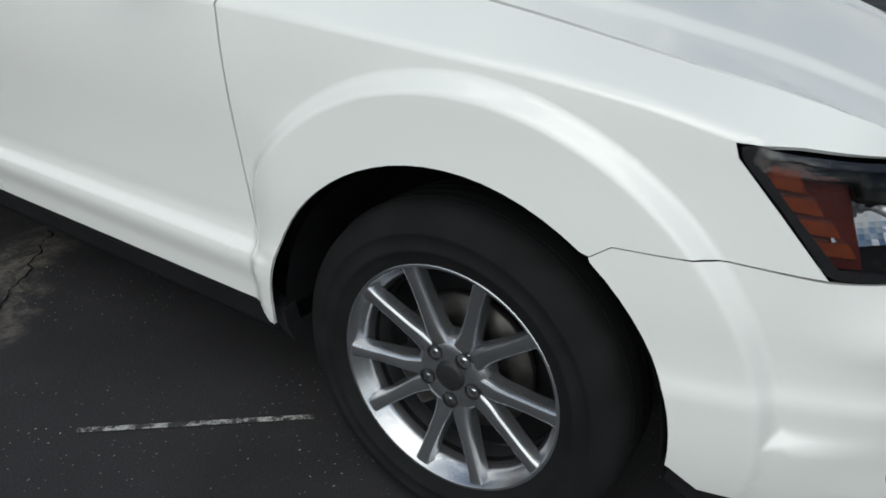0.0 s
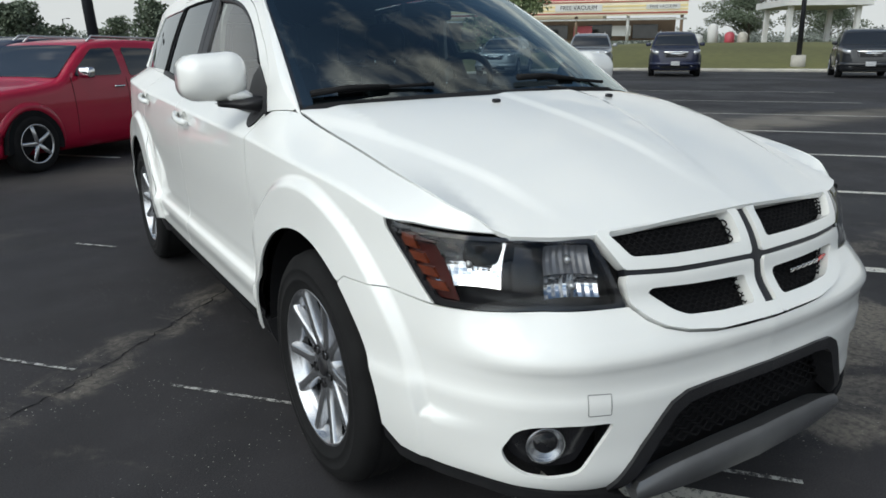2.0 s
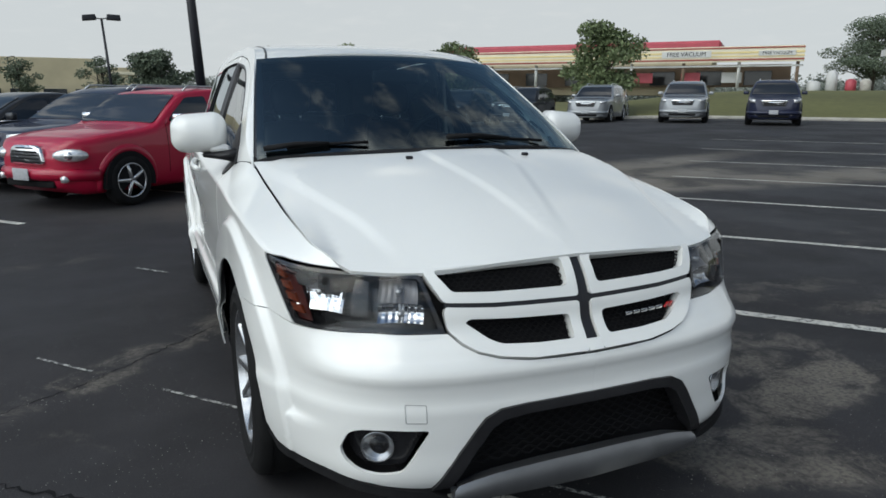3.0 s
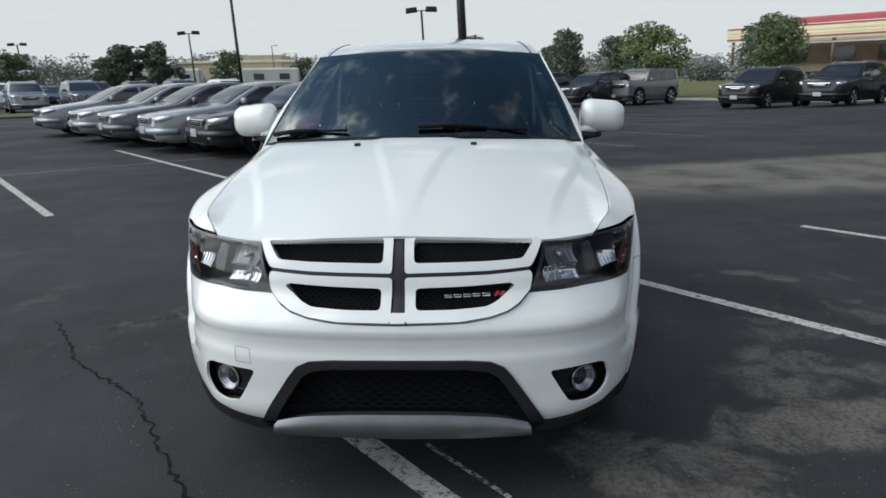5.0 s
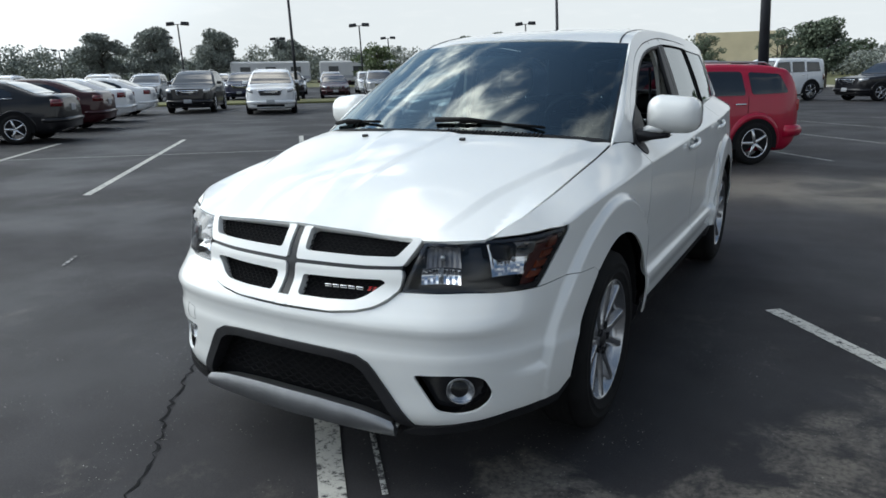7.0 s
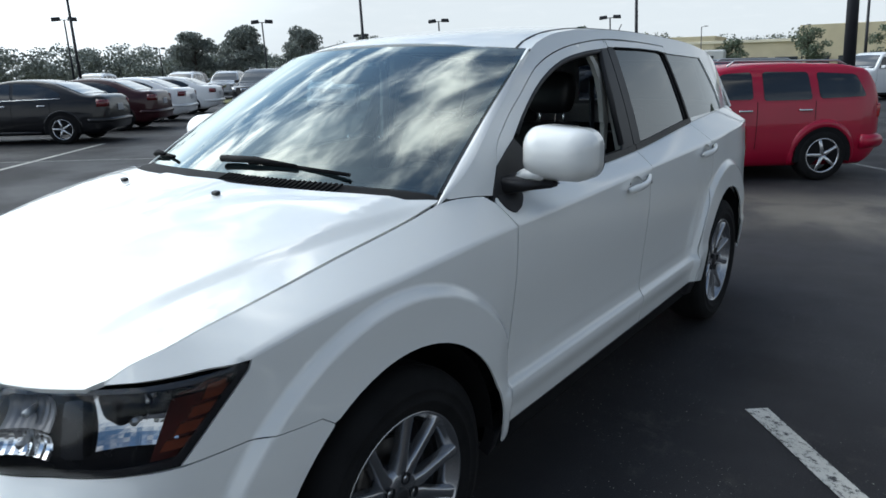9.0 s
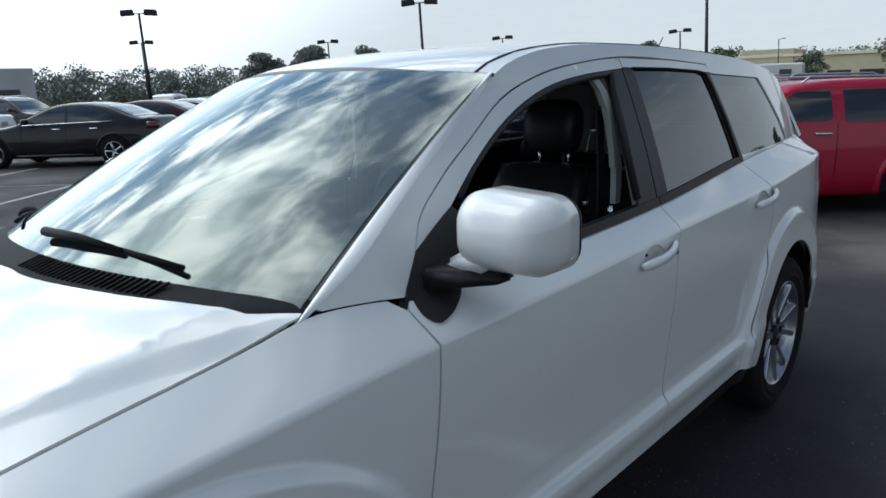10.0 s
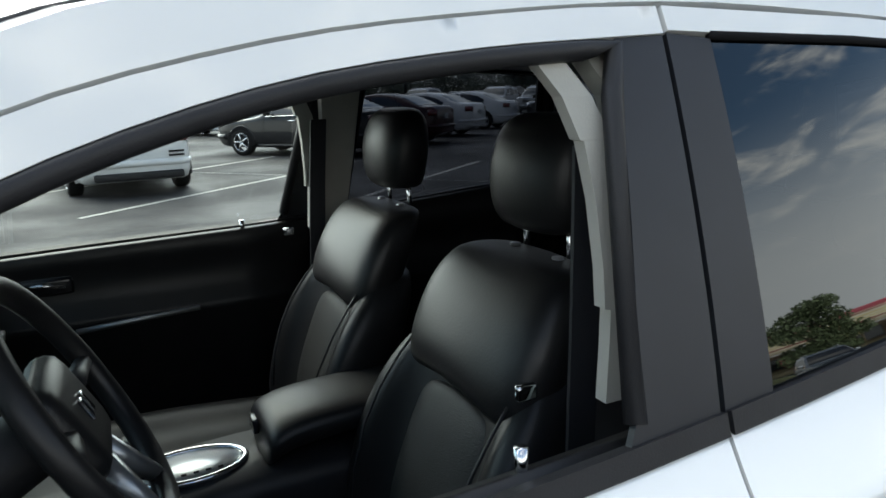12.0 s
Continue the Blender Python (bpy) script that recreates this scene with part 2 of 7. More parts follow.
def rounded(poly, r, seg=4):
    """The polygon with its corners rounded."""
    out, n = [], len(poly)
    for i in range(n):
        p, a, b = (np.array(poly[j % n], float) for j in (i, i - 1, i + 1))
        la, lb = np.hypot(*(a - p)), np.hypot(*(b - p))
        k = min(r, la * .45, lb * .45)
        s, e = p + (a - p) / la * k, p + (b - p) / lb * k
        for t in np.linspace(0, 1, seg + 1):
            out.append(tuple(s * (1 - t) ** 2 + 2 * p * t * (1 - t) + e * t * t))
    return out


def patch(name, poly, fn, mat, parent, step=.03, holes=(), thick=.010, label="", sides=(1,), out=0.0, centre=(0, 1.4, .7), lines=()):
    """Sheet metal: the outline poly, in the two parameters of the surface fn, with its turned-in edge. sides: 1 for x > 0, -1 for the
    mirror image; both in one mesh where two are given. lines: bends of the surface that the facets shall follow."""
    from mathutils.geometry import delaunay_2d_cdt
    loops = [dense(poly, step)] + [dense(h, step) for h in holes]
    pts, edges = [], []
    for lp in loops:
        k = len(pts)
        pts += lp
        edges += [(k + i, k + (i + 1) % len(lp)) for i in range(len(lp))]
    rim = np.array(pts)
    lo, hi = rim.min(0), rim.max(0)
    gx, gy = np.meshgrid(np.arange(lo[0] + step / 2, hi[0], step), np.arange(lo[1] + step / 2, hi[1], step * .87))
    gx[1::2] += step / 2
    gx, gy = gx.ravel(), gy.ravel()
    ok = inside(gx, gy, loops[0])
    for h in loops[1:]:
        ok &= ~inside(gx, gy, h)
    gx, gy = gx[ok], gy[ok]
    extra = np.array([q for ln in lines for q in ln]).reshape(-1, 2)
    if len(extra):
        keep = inside(extra[:, 0], extra[:, 1], loops[0])
        for h in loops[1:]:
            keep &= ~inside(extra[:, 0], extra[:, 1], h)
        extra = extra[keep]
    if len(extra):
        extra = extra[np.min(np.hypot(extra[:, 0, None] - rim[None, :, 0], extra[:, 1, None] - rim[None, :, 1]), 1) > .008]
    if len(extra) and len(gx):
        far_ = np.min(np.hypot(gx[:, None] - extra[None, :, 0], gy[:, None] - extra[None, :, 1]), 1) > step * .55
        gx, gy = gx[far_], gy[far_]
    if len(gx):
        near = np.min(np.hypot(gx[:, None] - rim[None, :, 0], gy[:, None] - rim[None, :, 1]), 1) > step * .5
        gx, gy = gx[near], gy[near]
    pts += list(zip(gx, gy)) + [tuple(q) for q in extra]
    vs, _, fs, *_ = delaunay_2d_cdt([Vector(p) for p in pts], edges, [], 0, 1e-6)
    q = np.array([tuple(v) for v in vs])
    fs = np.array([list(f) for f in fs])
    c = q[fs].mean(1)
    ok = inside(c[:, 0], c[:, 1], loops[0])
    for h in loops[1:]:
        ok &= ~inside(c[:, 0], c[:, 1], h)
    fs = fs[ok]
    e = 2e-3
    p = fn(q[:, 0], q[:, 1])
    nr = np.cross(fn(q[:, 0] + e, q[:, 1]) - fn(q[:, 0] - e, q[:, 1]), fn(q[:, 0], q[:, 1] + e) - fn(q[:, 0], q[:, 1] - e))
    nr /= np.maximum(np.linalg.norm(nr, axis=1, keepdims=True), 1e-9)
    if np.sum(nr * (p - np.array(centre))) < 0:
        nr = -nr
    p = p + nr * out
    fn_n = np.cross(p[fs[:, 1]] - p[fs[:, 0]], p[fs[:, 2]] - p[fs[:, 0]])
    flip = np.sum(fn_n * nr[fs[:, 0]], 1) < 0
    fs[flip] = fs[flip][:, ::-1]
    count = {}
    for f in fs:
        for i in range(3):
            count[(f[i], f[(i + 1) % 3])] = 1
    border = [(a, b) for a, b in count if (b, a) not in count]
    verts, normals, faces = [], [], []
    for s in sides:
        k = len(verts)
        fl = np.array([s, 1, 1])
        verts += list(p * fl)
        normals += list(nr * fl)
        faces += [tuple(k + i for i in (f if s > 0 else f[::-1])) for f in fs]
        if thick:
            for a, b in border:
                m = len(verts)
                quad = [p[a] * fl, p[b] * fl, (p[b] - nr[b] * thick) * fl, (p[a] - nr[a] * thick) * fl]
                verts += quad
                w = np.cross(quad[1] - quad[0], quad[2] - quad[1])
                w = w / max(np.linalg.norm(w), 1e-9)
                if s > 0:
                    w = -w
                normals += [w] * 4
                faces.append((m + 3, m + 2, m + 1, m) if s > 0 else (m, m + 1, m + 2, m + 3))
    me = bpy.data.meshes.new(name)
    me.from_pydata([tuple(v) for v in verts], [], faces)
    me.polygons.foreach_set("use_smooth", [True] * len(me.polygons))
    me.normals_split_custom_set_from_vertices([tuple(v) for v in normals])
    me.materials.append(mat)
    ob = new(name, me)
    ob.parent = parent
    return tagged(ob, label=label)


def bent(pts, n=5):
    """A smooth line through points of the plane, n pieces to each stretch."""
    p = np.array(pts, float)
    d = np.concatenate(([0], np.cumsum(np.hypot(*np.diff(p, axis=0).T))))
    t = np.concatenate([np.linspace(a, b, n, endpoint=False) for a, b in zip(d, d[1:])] + [[d[-1]]])
    return list(zip(spline(d, p[:, 0])(t).tolist(), spline(d, p[:, 1])(t).tolist()))


# ---- the white crossover: its surfaces ----
def spline(xs, ys):
    """A smooth curve through the knots; straight beyond the ends."""
    xs, ys = np.array(xs, float), np.array(ys, float)
    h, dl = np.diff(xs), np.diff(ys) / np.diff(xs)
    m = np.concatenate(([dl[0]], (dl[:-1] * h[1:] + dl[1:] * h[:-1]) / (h[:-1] + h[1:]), [dl[-1]]))

    def value(x):
        x = np.asarray(x, float)
        i = np.clip(np.searchsorted(xs, x) - 1, 0, len(xs) - 2)
        hi = h[i]
        t = np.clip((x - xs[i]) / hi, 0, 1)
        a = ys[i] * (1 + 2 * t) * (1 - t) ** 2 + m[i] * hi * t * (1 - t) ** 2
        b = ys[i + 1] * t * t * (3 - 2 * t) + m[i + 1] * hi * t * t * (t - 1)
        return a + b + np.where(x < xs[0], (x - xs[0]) * m[0], 0) + np.where(x > xs[-1], (x - xs[-1]) * m[-1], 0)
    return value


def step01(a, b, x):
    t = np.clip((np.asarray(x, float) - a) / (b - a), 0, 1)
    return t * t * (3 - 2 * t)


# plan of the body at its widest, from the middle of the nose round to the middle of the tail
_px = [0, .25, .45, .60, .70, .78, .835, .872, .893, .905, .91, .912, .912, .900, .866, .812, .72, .58, .35, 0]
_py = [-.935, -.922, -.893, -.845, -.775, -.665, -.53, -.40, -.25, 0, .5, 1.2, 2.0, 2.9, 3.4, 3.65, 3.82, 3.90, 3.94, 3.95]
_pu = np.concatenate(([0], np.cumsum(np.hypot(np.diff(_px), np.diff(_py)))))
plan_x, plan_y = spline(_pu, _px), spline(_pu, _py)
_us = np.linspace(0, _pu[-1], 2000)
_ys = plan_y(_us)


def u_at(y):
    """Way along the plan at which the side has that y."""
    return np.interp(y, _ys, _us)


nose_in = spline([.2, .25, .30, .42, .50, .535, .56, .60, .638, .652, .69, .74, .80, .86, .90, .95],
                 [.13, .07, .03, .012, .007, .006, .0105, .008, .0, .004, .032, .070, .085, .112, .142, .19])
corner_in = spline([.26, .33, .40, .50, .535, .56, .60, .66, .75, .85, .95, 1.0], [.055, .028, .014, .005, .004, .009, .010, .008, .010, .014, .016, .02])
low_in = spline([.26, .30, .36, .43, .495, .508, .524, .54, .60, .70, .85, .95, 1.0],
                [.10, .05, .020, .010, .0, .003, .019, .024, .025, .022, .014, .016, .02])
top_z = spline([-.70, -.655, -.565, -.31, -.03, .22, .335, .45, .6, 1.2, 1.75, 2.5, 3.4, 3.9],
               [.907, .935, .964, 1.012, 1.058, 1.096, 1.12, 1.118, 1.10, 1.105, 1.126, 1.185, 1.225, 1.23])
top_x = spline([-.70, -.63, -.5, -.32, 0, .3, .5, .8, 1.2, 1.75, 2.5, 3.4, 3.9],
               [.717, .730, .745, .757, .765, .770, .80, .805, .80, .79, .765, .70, .60])
crease_z = spline([-.63, -.45, -.30, -.17, 0, .26, .58, 1.0, 1.3, 1.72, 2.26, 2.6, 3.09, 3.4, 3.9], [.875, .928, .962, .979, .990, 1.006, 1.022, 1.036, 1.047, 1.066, 1.084, 1.096, 1.122, 1.135, 1.15])


def flare(y, z):
    """How far the raised band round the wheel openings stands out."""
    out = 0
    for yc in (0.0, 2.89):
        r = np.hypot(y - yc, (np.maximum(z, .38) - .38) * 1.0)
        band = step01(.588, .548, r) * .026 * (step01(.505, .455, y) if yc == 0 else 1)
        out = out + band * np.where(y < -.2, 1, step01(.20, .28, z))
    # the bumper's foot stands as far out as the bands, with a ledge on top
    return np.maximum(out, .020 * step01(.49, .452, z) * step01(-.76, -.55, y) * step01(-.2, -.3, y))


def shell(u, z):
    """The lower body: u along the plan, z up."""
    u, z = np.asarray(u, float), np.asarray(z, float)
    e = 1e-3
    x, y = plan_x(u), plan_y(u)
    tx, ty = plan_x(u + e) - plan_x(u - e), plan_y(u + e) - plan_y(u - e)
    ln = np.hypot(tx, ty)
    nx, ny = -ty / ln, tx / ln                      # inwards
    zc, zt, xt = crease_z(y), top_z(y), top_x(y)
    zz = np.minimum(z, zc)
    mixf = np.maximum(step01(.51, .39, y), step01(2.34, 2.40, y))
    dc = low_in(zz) * (1 - mixf) + corner_in(zz) * mixf
    rise = np.clip((z - zc) / np.maximum(zt - zc, .02), 0, 1.6)
    full = (x - xt) / np.maximum(np.abs(nx), .5)
    side = dc + np.where(z > zc, (full - dc) * rise ** 1.06, 0)
    side = side - flare(y, z)
    w = step01(.66, 1.0, u) * step01(-3.98, -3.7, -y + 0 * u)
    d = nose_in(z) * (1 - w) + side * w
    tail = step01(3.6, 3.9, y)
    d = d * (1 - tail) + tail * (.02 + .30 * np.maximum(z - .85, 0) ** 1.3)
    return np.stack([x + nx * d, y + ny * d, z + 0 * x], -1)


_su = np.linspace(.80, 1.885, 28)
_sp = shell(_su, top_z(plan_y(_su)))
seam_x, seam_z = spline(_sp[:, 1], _sp[:, 0]), spline(_sp[:, 1], _sp[:, 2])


def glasshouse(y, z):
    """The side above the belt line."""
    y, z = np.asarray(y, float), np.asarray(z, float)
    dz = z - top_z(y)
    return np.stack([top_x(y) - .30 * dz - .19 * dz * np.abs(dz), y + 0 * z, z + 0 * y], -1)


hood_front_y = spline([0, .25, .48, .62, .70, .717], [-.80, -.79, -.752, -.695, -.645, -.63])
hood_front_z = spline([0, .25, .48, .62, .70, .717], [.922, .914, .897, .901, .908, .912])


def glass_foot(x):
    q = (np.asarray(x, float) / .763) ** 2
    return .10 + .235 * q, 1.17 - .04 * q


ridge_in = spline([-.8, -.52, -.3, -.14, .02, .2], [.02, .065, .112, .148, .165, .18])
ridge_out = spline([-.8, -.6, -.43, -.3, -.16, 0, .25], [.48, .53, .575, .622, .668, .705, .752])


def hood(x, y):
    ax, y = np.abs(np.asarray(x, float)), np.asarray(y, float)
    k = np.minimum(ax, .67)
    yf, zf = hood_front_y(k), hood_front_z(k)
    yb, zb = glass_foot(k)
    t = np.clip((y - yf) / np.maximum(yb - yf, .02), 0, 1.3)
    z = zf + (zb - zf) * (1 - np.clip(1 - t, 0, 1) ** 1.5)
    z = z + (seam_z(y) - z) * np.clip((ax - .67) / np.maximum(seam_x(y) - .67, .02), 0, 1.2) * (ax > .67)
    fore = step01(-.76, -.45, y)
    z = z + .009 * (1 - step01(-.026, .026, ax - ridge_out(y))) * fore + .006 * (1 - step01(-.022, .022, ax - ridge_in(y))) * fore
    return np.stack([np.asarray(x, float) + 0 * z, y + 0 * z, z], -1)


def windscreen(x, v):
    """x as a share of the half width, v from foot to top."""
    x, v = np.asarray(x, float), np.asarray(v, float)
    fy, fz = glass_foot(.763 * np.abs(x))
    ty, tz = .935 + .135 * x * x, 1.588 - .026 * x * x
    half = .763 + (.632 - .763) * v
    bow = .05 * v * (1 - v)
    return np.stack([x * half, fy + (ty - fy) * v - bow * .5, fz + (tz - fz) * v + bow], -1)


roof_mid = spline([.9, 1.0, 1.4, 2.0, 2.8, 3.4, 3.75], [1.584, 1.608, 1.66, 1.685, 1.68, 1.645, 1.60])
rail_z = spline([.33, .398, .614, .921, 1.09, 1.26, 1.47, 1.88, 2.4, 3.2, 3.6, 3.8], [1.122, 1.159, 1.297, 1.465, 1.561, 1.610, 1.638, 1.652, 1.642, 1.590, 1.525, 1.45])


def roof(x, y):
    """x as a share of the half width."""
    x, y = np.asarray(x, float), np.asarray(y, float)
    edge = glasshouse(y, rail_z(y))
    half, ze = edge[..., 0], edge[..., 2]
    return np.stack([x * half, y + 0 * x, roof_mid(y) - (roof_mid(y) - ze) * np.abs(x) ** 2.6], -1)


# ---- ground ----
def asphalt_material():
    """Dark worn asphalt: aggregate, broad tone changes, and pale dusty patches where water has dried."""
    m = bpy.data.materials.new("asphalt")
    m.use_nodes = True
    n, l = m.node_tree.nodes, m.node_tree.links
    b = n["Principled BSDF"]
    co = n.new("ShaderNodeTexCoord")

    def noise_node(scale, detail=4, rough=.55, dist=0.0):
        k = n.new("ShaderNodeTexNoise")
        k.inputs["Scale"].default_value, k.inputs["Detail"].default_value = scale, detail
        k.inputs["Roughness"].default_value, k.inputs["Distortion"].default_value = rough, dist
        l.new(co.outputs["Object"], k.inputs["Vector"])
        return k.outputs["Fac"]

    def span(src, a, b2, c, d, smooth=True):
        k = n.new("ShaderNodeMapRange")
        k.interpolation_type = "SMOOTHSTEP" if smooth else "LINEAR"
        for name, v in (("From Min", a), ("From Max", b2), ("To Min", c), ("To Max", d)):
            k.inputs[name].default_value = v
        l.new(src, k.inputs["Value"])
        return k.outputs[0]

    def calc(op, a, c):
        k = n.new("ShaderNodeMath")
        k.operation = op
        for i, v in enumerate((a, c)):
            if isinstance(v, (int, float)):
                k.inputs[i].default_value = v
            else:
                l.new(v, k.inputs[i])
        return k.outputs[0]

    tone = calc("MULTIPLY", span(noise_node(.22, 3), .3, .7, .78, 1.22), span(noise_node(2.4, 5, .6), .3, .7, .84, 1.18))
    tone = calc("MULTIPLY", tone, span(noise_node(170, 2), .25, .75, .62, 1.42, False))
    # patches of dust: centre, reach along and across, turn
    dust = None
    for x, y, rx, ry, a, k in ((1.0, -.70, .50, .26, -25, 1.0), (1.75, -.30, .62, .24, 10, 1.0), (-6, -1.5, 4, .8, 15, .45), (3.6, .6, 1.6, .5, -35, .6), (-1.25, 1.42, 1.25, .16, 44, .75), (-2.3, 1.1, 1.2, .35, -40, .4), (1.25, 1.3, .55, .45, 30, .35),
                               (2.45, 1.9, .6, .15, 0, .8), (1.9, .1, .5, .5, 0, .8), (2.2, .9, .5, .4, 20, .6), (-.3, -1.25, 1.0, .25, 20, .4), (-4.2, 3.2, 3.0, .5, 20, .4), (6, 2, 4, 1.2, -30, .35)):
        mp = n.new("ShaderNodeMapping")
        mp.vector_type = "TEXTURE"
        mp.inputs["Location"].default_value, mp.inputs["Rotation"].default_value, mp.inputs["Scale"].default_value = (x, y, 0), (0, 0, radians(a)), (rx * 1.5, ry * 1.5, 1)
        l.new(co.outputs["Object"], mp.inputs["Vector"])
        g = n.new("ShaderNodeTexGradient")
        g.gradient_type = "SPHERICAL"
        l.new(mp.outputs[0], g.inputs[0])
        v = calc("MULTIPLY", span(g.outputs["Fac"], 0, .55, 0, 1), k)
        dust = v if dust is None else calc("MAXIMUM", dust, v)
    ragged = calc("ADD", noise_node(3.2, 10, .70, .5), calc("MULTIPLY", dust, .22))
    mask = calc("MULTIPLY", span(ragged, .60, .80, 0, 1), calc("ADD", calc("MULTIPLY", dust, .95), .05))
    mask = calc("MULTIPLY", mask, span(noise_node(45, 3), .3, .6, .35, 1))
    # long smooth streaks of silt farther off
    for x, y, rx, ry, a in ((5.0, 7.0, 5.0, 1.3, 5), (8.5, 6.2, 5.5, .8, -6), (6.5, 8.6, 4.5, .7, 12)):
        mp = n.new("ShaderNodeMapping")
        mp.vector_type = "TEXTURE"
        mp.inputs["Location"].default_value, mp.inputs["Rotation"].default_value, mp.inputs["Scale"].default_value = (x, y, 0), (0, 0, radians(a)), (rx * 1.5, ry * 1.5, 1)
        l.new(co.outputs["Object"], mp.inputs["Vector"])
        g = n.new("ShaderNodeTexGradient")
        g.gradient_type = "SPHERICAL"
        l.new(mp.outputs[0], g.inputs[0])
        silt = calc("MULTIPLY", span(g.outputs["Fac"], 0, .6, 0, 1), span(noise_node(.9, 5, .6, .6), .34, .58, .22, 1.0))
        mask = calc("MAXIMUM", mask, silt)
    # scattered light specks of grit
    grit = span(noise_node(95, 1), .715, .745, 0, 1)
    grit = calc("MULTIPLY", grit, span(noise_node(1.7, 3), .40, .62, .0, 1))
    tc = n.new("ShaderNodeMix")
    tc.data_type, tc.blend_type, tc.inputs[0].default_value = "RGBA", "MULTIPLY", 1
    tc.inputs[6].default_value = (.0215, .0205, .0225, 1)
    l.new(tone, tc.inputs[7])
    dc = n.new("ShaderNodeMix")
    dc.data_type = "RGBA"
    l.new(mask, dc.inputs[0])
    l.new(tc.outputs[2], dc.inputs[6])
    dc.inputs[7].default_value = (.142, .127, .108, 1)
    gc = n.new("ShaderNodeMix")
    gc.data_type = "RGBA"
    l.new(grit, gc.inputs[0])
    l.new(dc.outputs[2], gc.inputs[6])
    gc.inputs[7].default_value = (.34, .33, .30, 1)
    l.new(gc.outputs[2], b.inputs["Base Color"])
    l.new(span(noise_node(.5, 4), .35, .65, .62, .86), b.inputs["Roughness"])
    b.inputs["Specular IOR Level"].default_value = .35
    bp = n.new("ShaderNodeBump")
    bp.inputs["Strength"].default_value, bp.inputs["Distance"].default_value = .55, .004
    l.new(noise_node(150, 3, .7), bp.inputs["Height"])
    l.new(bp.outputs[0], b.inputs["Normal"])
    return m


def worn_paint(name, c, keep):
    """Line paint worn through to the asphalt; keep: share of paint that is left."""
    m = material(name, c, .8, 0, .22, 3, .3, 160, speckle=.5)
    n, l = m.node_tree.nodes, m.node_tree.links
    b = n["Principled BSDF"]
    src = b.inputs["Base Color"].links[0].from_socket
    co = n.new("ShaderNodeTexCoord")
    k = n.new("ShaderNodeTexNoise")
    k.inputs["Scale"].default_value, k.inputs["Detail"].default_value, k.inputs["Roughness"].default_value = 28, 9, .8
    l.new(co.outputs["Object"], k.inputs["Vector"])
    mr = n.new("ShaderNodeMapRange")
    mr.inputs["From Min"].default_value, mr.inputs["From Max"].default_value = .72 - .5 * keep, .80 - .5 * keep
    l.new(k.outputs["Fac"], mr.inputs["Value"])
    mx = n.new("ShaderNodeMix")
    mx.data_type = "RGBA"
    l.new(mr.outputs[0], mx.inputs[0])
    mx.inputs[6].default_value = (.035, .035, .038, 1)
    l.new(src, mx.inputs[7])
    l.new(mx.outputs[2], b.inputs["Base Color"])
    return m


def rise(x, y):
    """The lot climbs a little towards the grass bank and the store."""
    n, s = .75 * x + .66 * y, .66 * x - .75 * y
    return float(.42 * step01(8, 26, n) * step01(-16, -2, s))


ASPHALT = asphalt_material()
LINE = worn_paint("worn_line_paint", (.50, .49, .45), .62)
FADED = worn_paint("faded_line_paint", (.42, .42, .40), .50)
GRASS = material("dry_grass", (.105, .105, .035), .95, 0, .3, .15, .4, 3, speckle=.5)
bm = bmesh.new()
bmesh.ops.create_grid(bm, x_segments=2, y_segments=2, size=2500)
for v in bm.verts:
    v.co.z = -.03
tagged(part("ground", bm, GRASS), "dry mown grass reaching the horizon", "grass", kind="structure")
bm = bmesh.new()
bmesh.ops.create_grid(bm, x_segments=190, y_segments=132, size=1)
for v in bm.verts:
    x, y = v.co.x * 95 - 35, v.co.y * 66 + 2
    v.co = Vector((x, y, rise(x, y)))
tagged(part("road", bm, ASPHALT), "dark worn asphalt of the parking lot with cracks and stains", "asphalt", kind="structure")
SX, SY = .66, -.75
NX, NY = .75, .66


def stall(n, s0, s1, w=.10, mat=LINE, z=.004):
    """A painted line across the stalls' row at offset n, from s0 to s1 along it."""
    bm = bmesh.new()
    k = max(2, int((s1 - s0) / .25))
    rg = random.Random(int(n * 1000 + s0 * 77))
    rows = []
    for i in range(k + 1):
        s = s0 + (s1 - s0) * i / k
        rows.append([bm.verts.new((n * NX + s * SX + q * NX * w / 2 * (1 + rg.uniform(-.06, .06)), n * NY + s * SY + q * NY * w / 2 * (1 + rg.uniform(-.06, .06)), z + rise(n * NX + s * SX, n * NY + s * SY))) for q in (-1, 1)])
    for a, c in zip(rows, rows[1:]):
        bm.faces.new((a[0], a[1], c[1], c[0]))
    return tagged(part("stall_line", bm, mat), "worn white painted stall line on asphalt" if mat is LINE else "old faded stall line almost worn away", "line", "stall lines", "structure")


for k in range(-3, 8):
    n = -.48 + 2.72 * k
    stall(n, -.46 if k else .10, 5.0)
    stall(n, -14.3, -6.3, .10, LINE if k < 3 else FADED)
for n, s0, s1, w in ((-.30, -1.44, -.86, .018), (-.30, -2.36, -1.93, .018), (1.36, -3.53, -3.18, .03), (-.30, .42, .90, .022), (-2.4, -3.0, -2.7, .03)):
    stall(n, s0, s1, w, FADED, .005)
bm = bmesh.new()                                      # long faded cross line behind the far stalls
p = [Vector((NX * a + SX * b, NY * a + SY * b, .0045)) for a, b in ((-14, -10.95), (4, -10.95), (4, -11.02), (-14, -11.02))]
bm.faces.new([bm.verts.new(q) for q in p])
tagged(part("stall_line", bm, FADED), "old faded cross line almost worn away", "line", "stall lines", "structure")


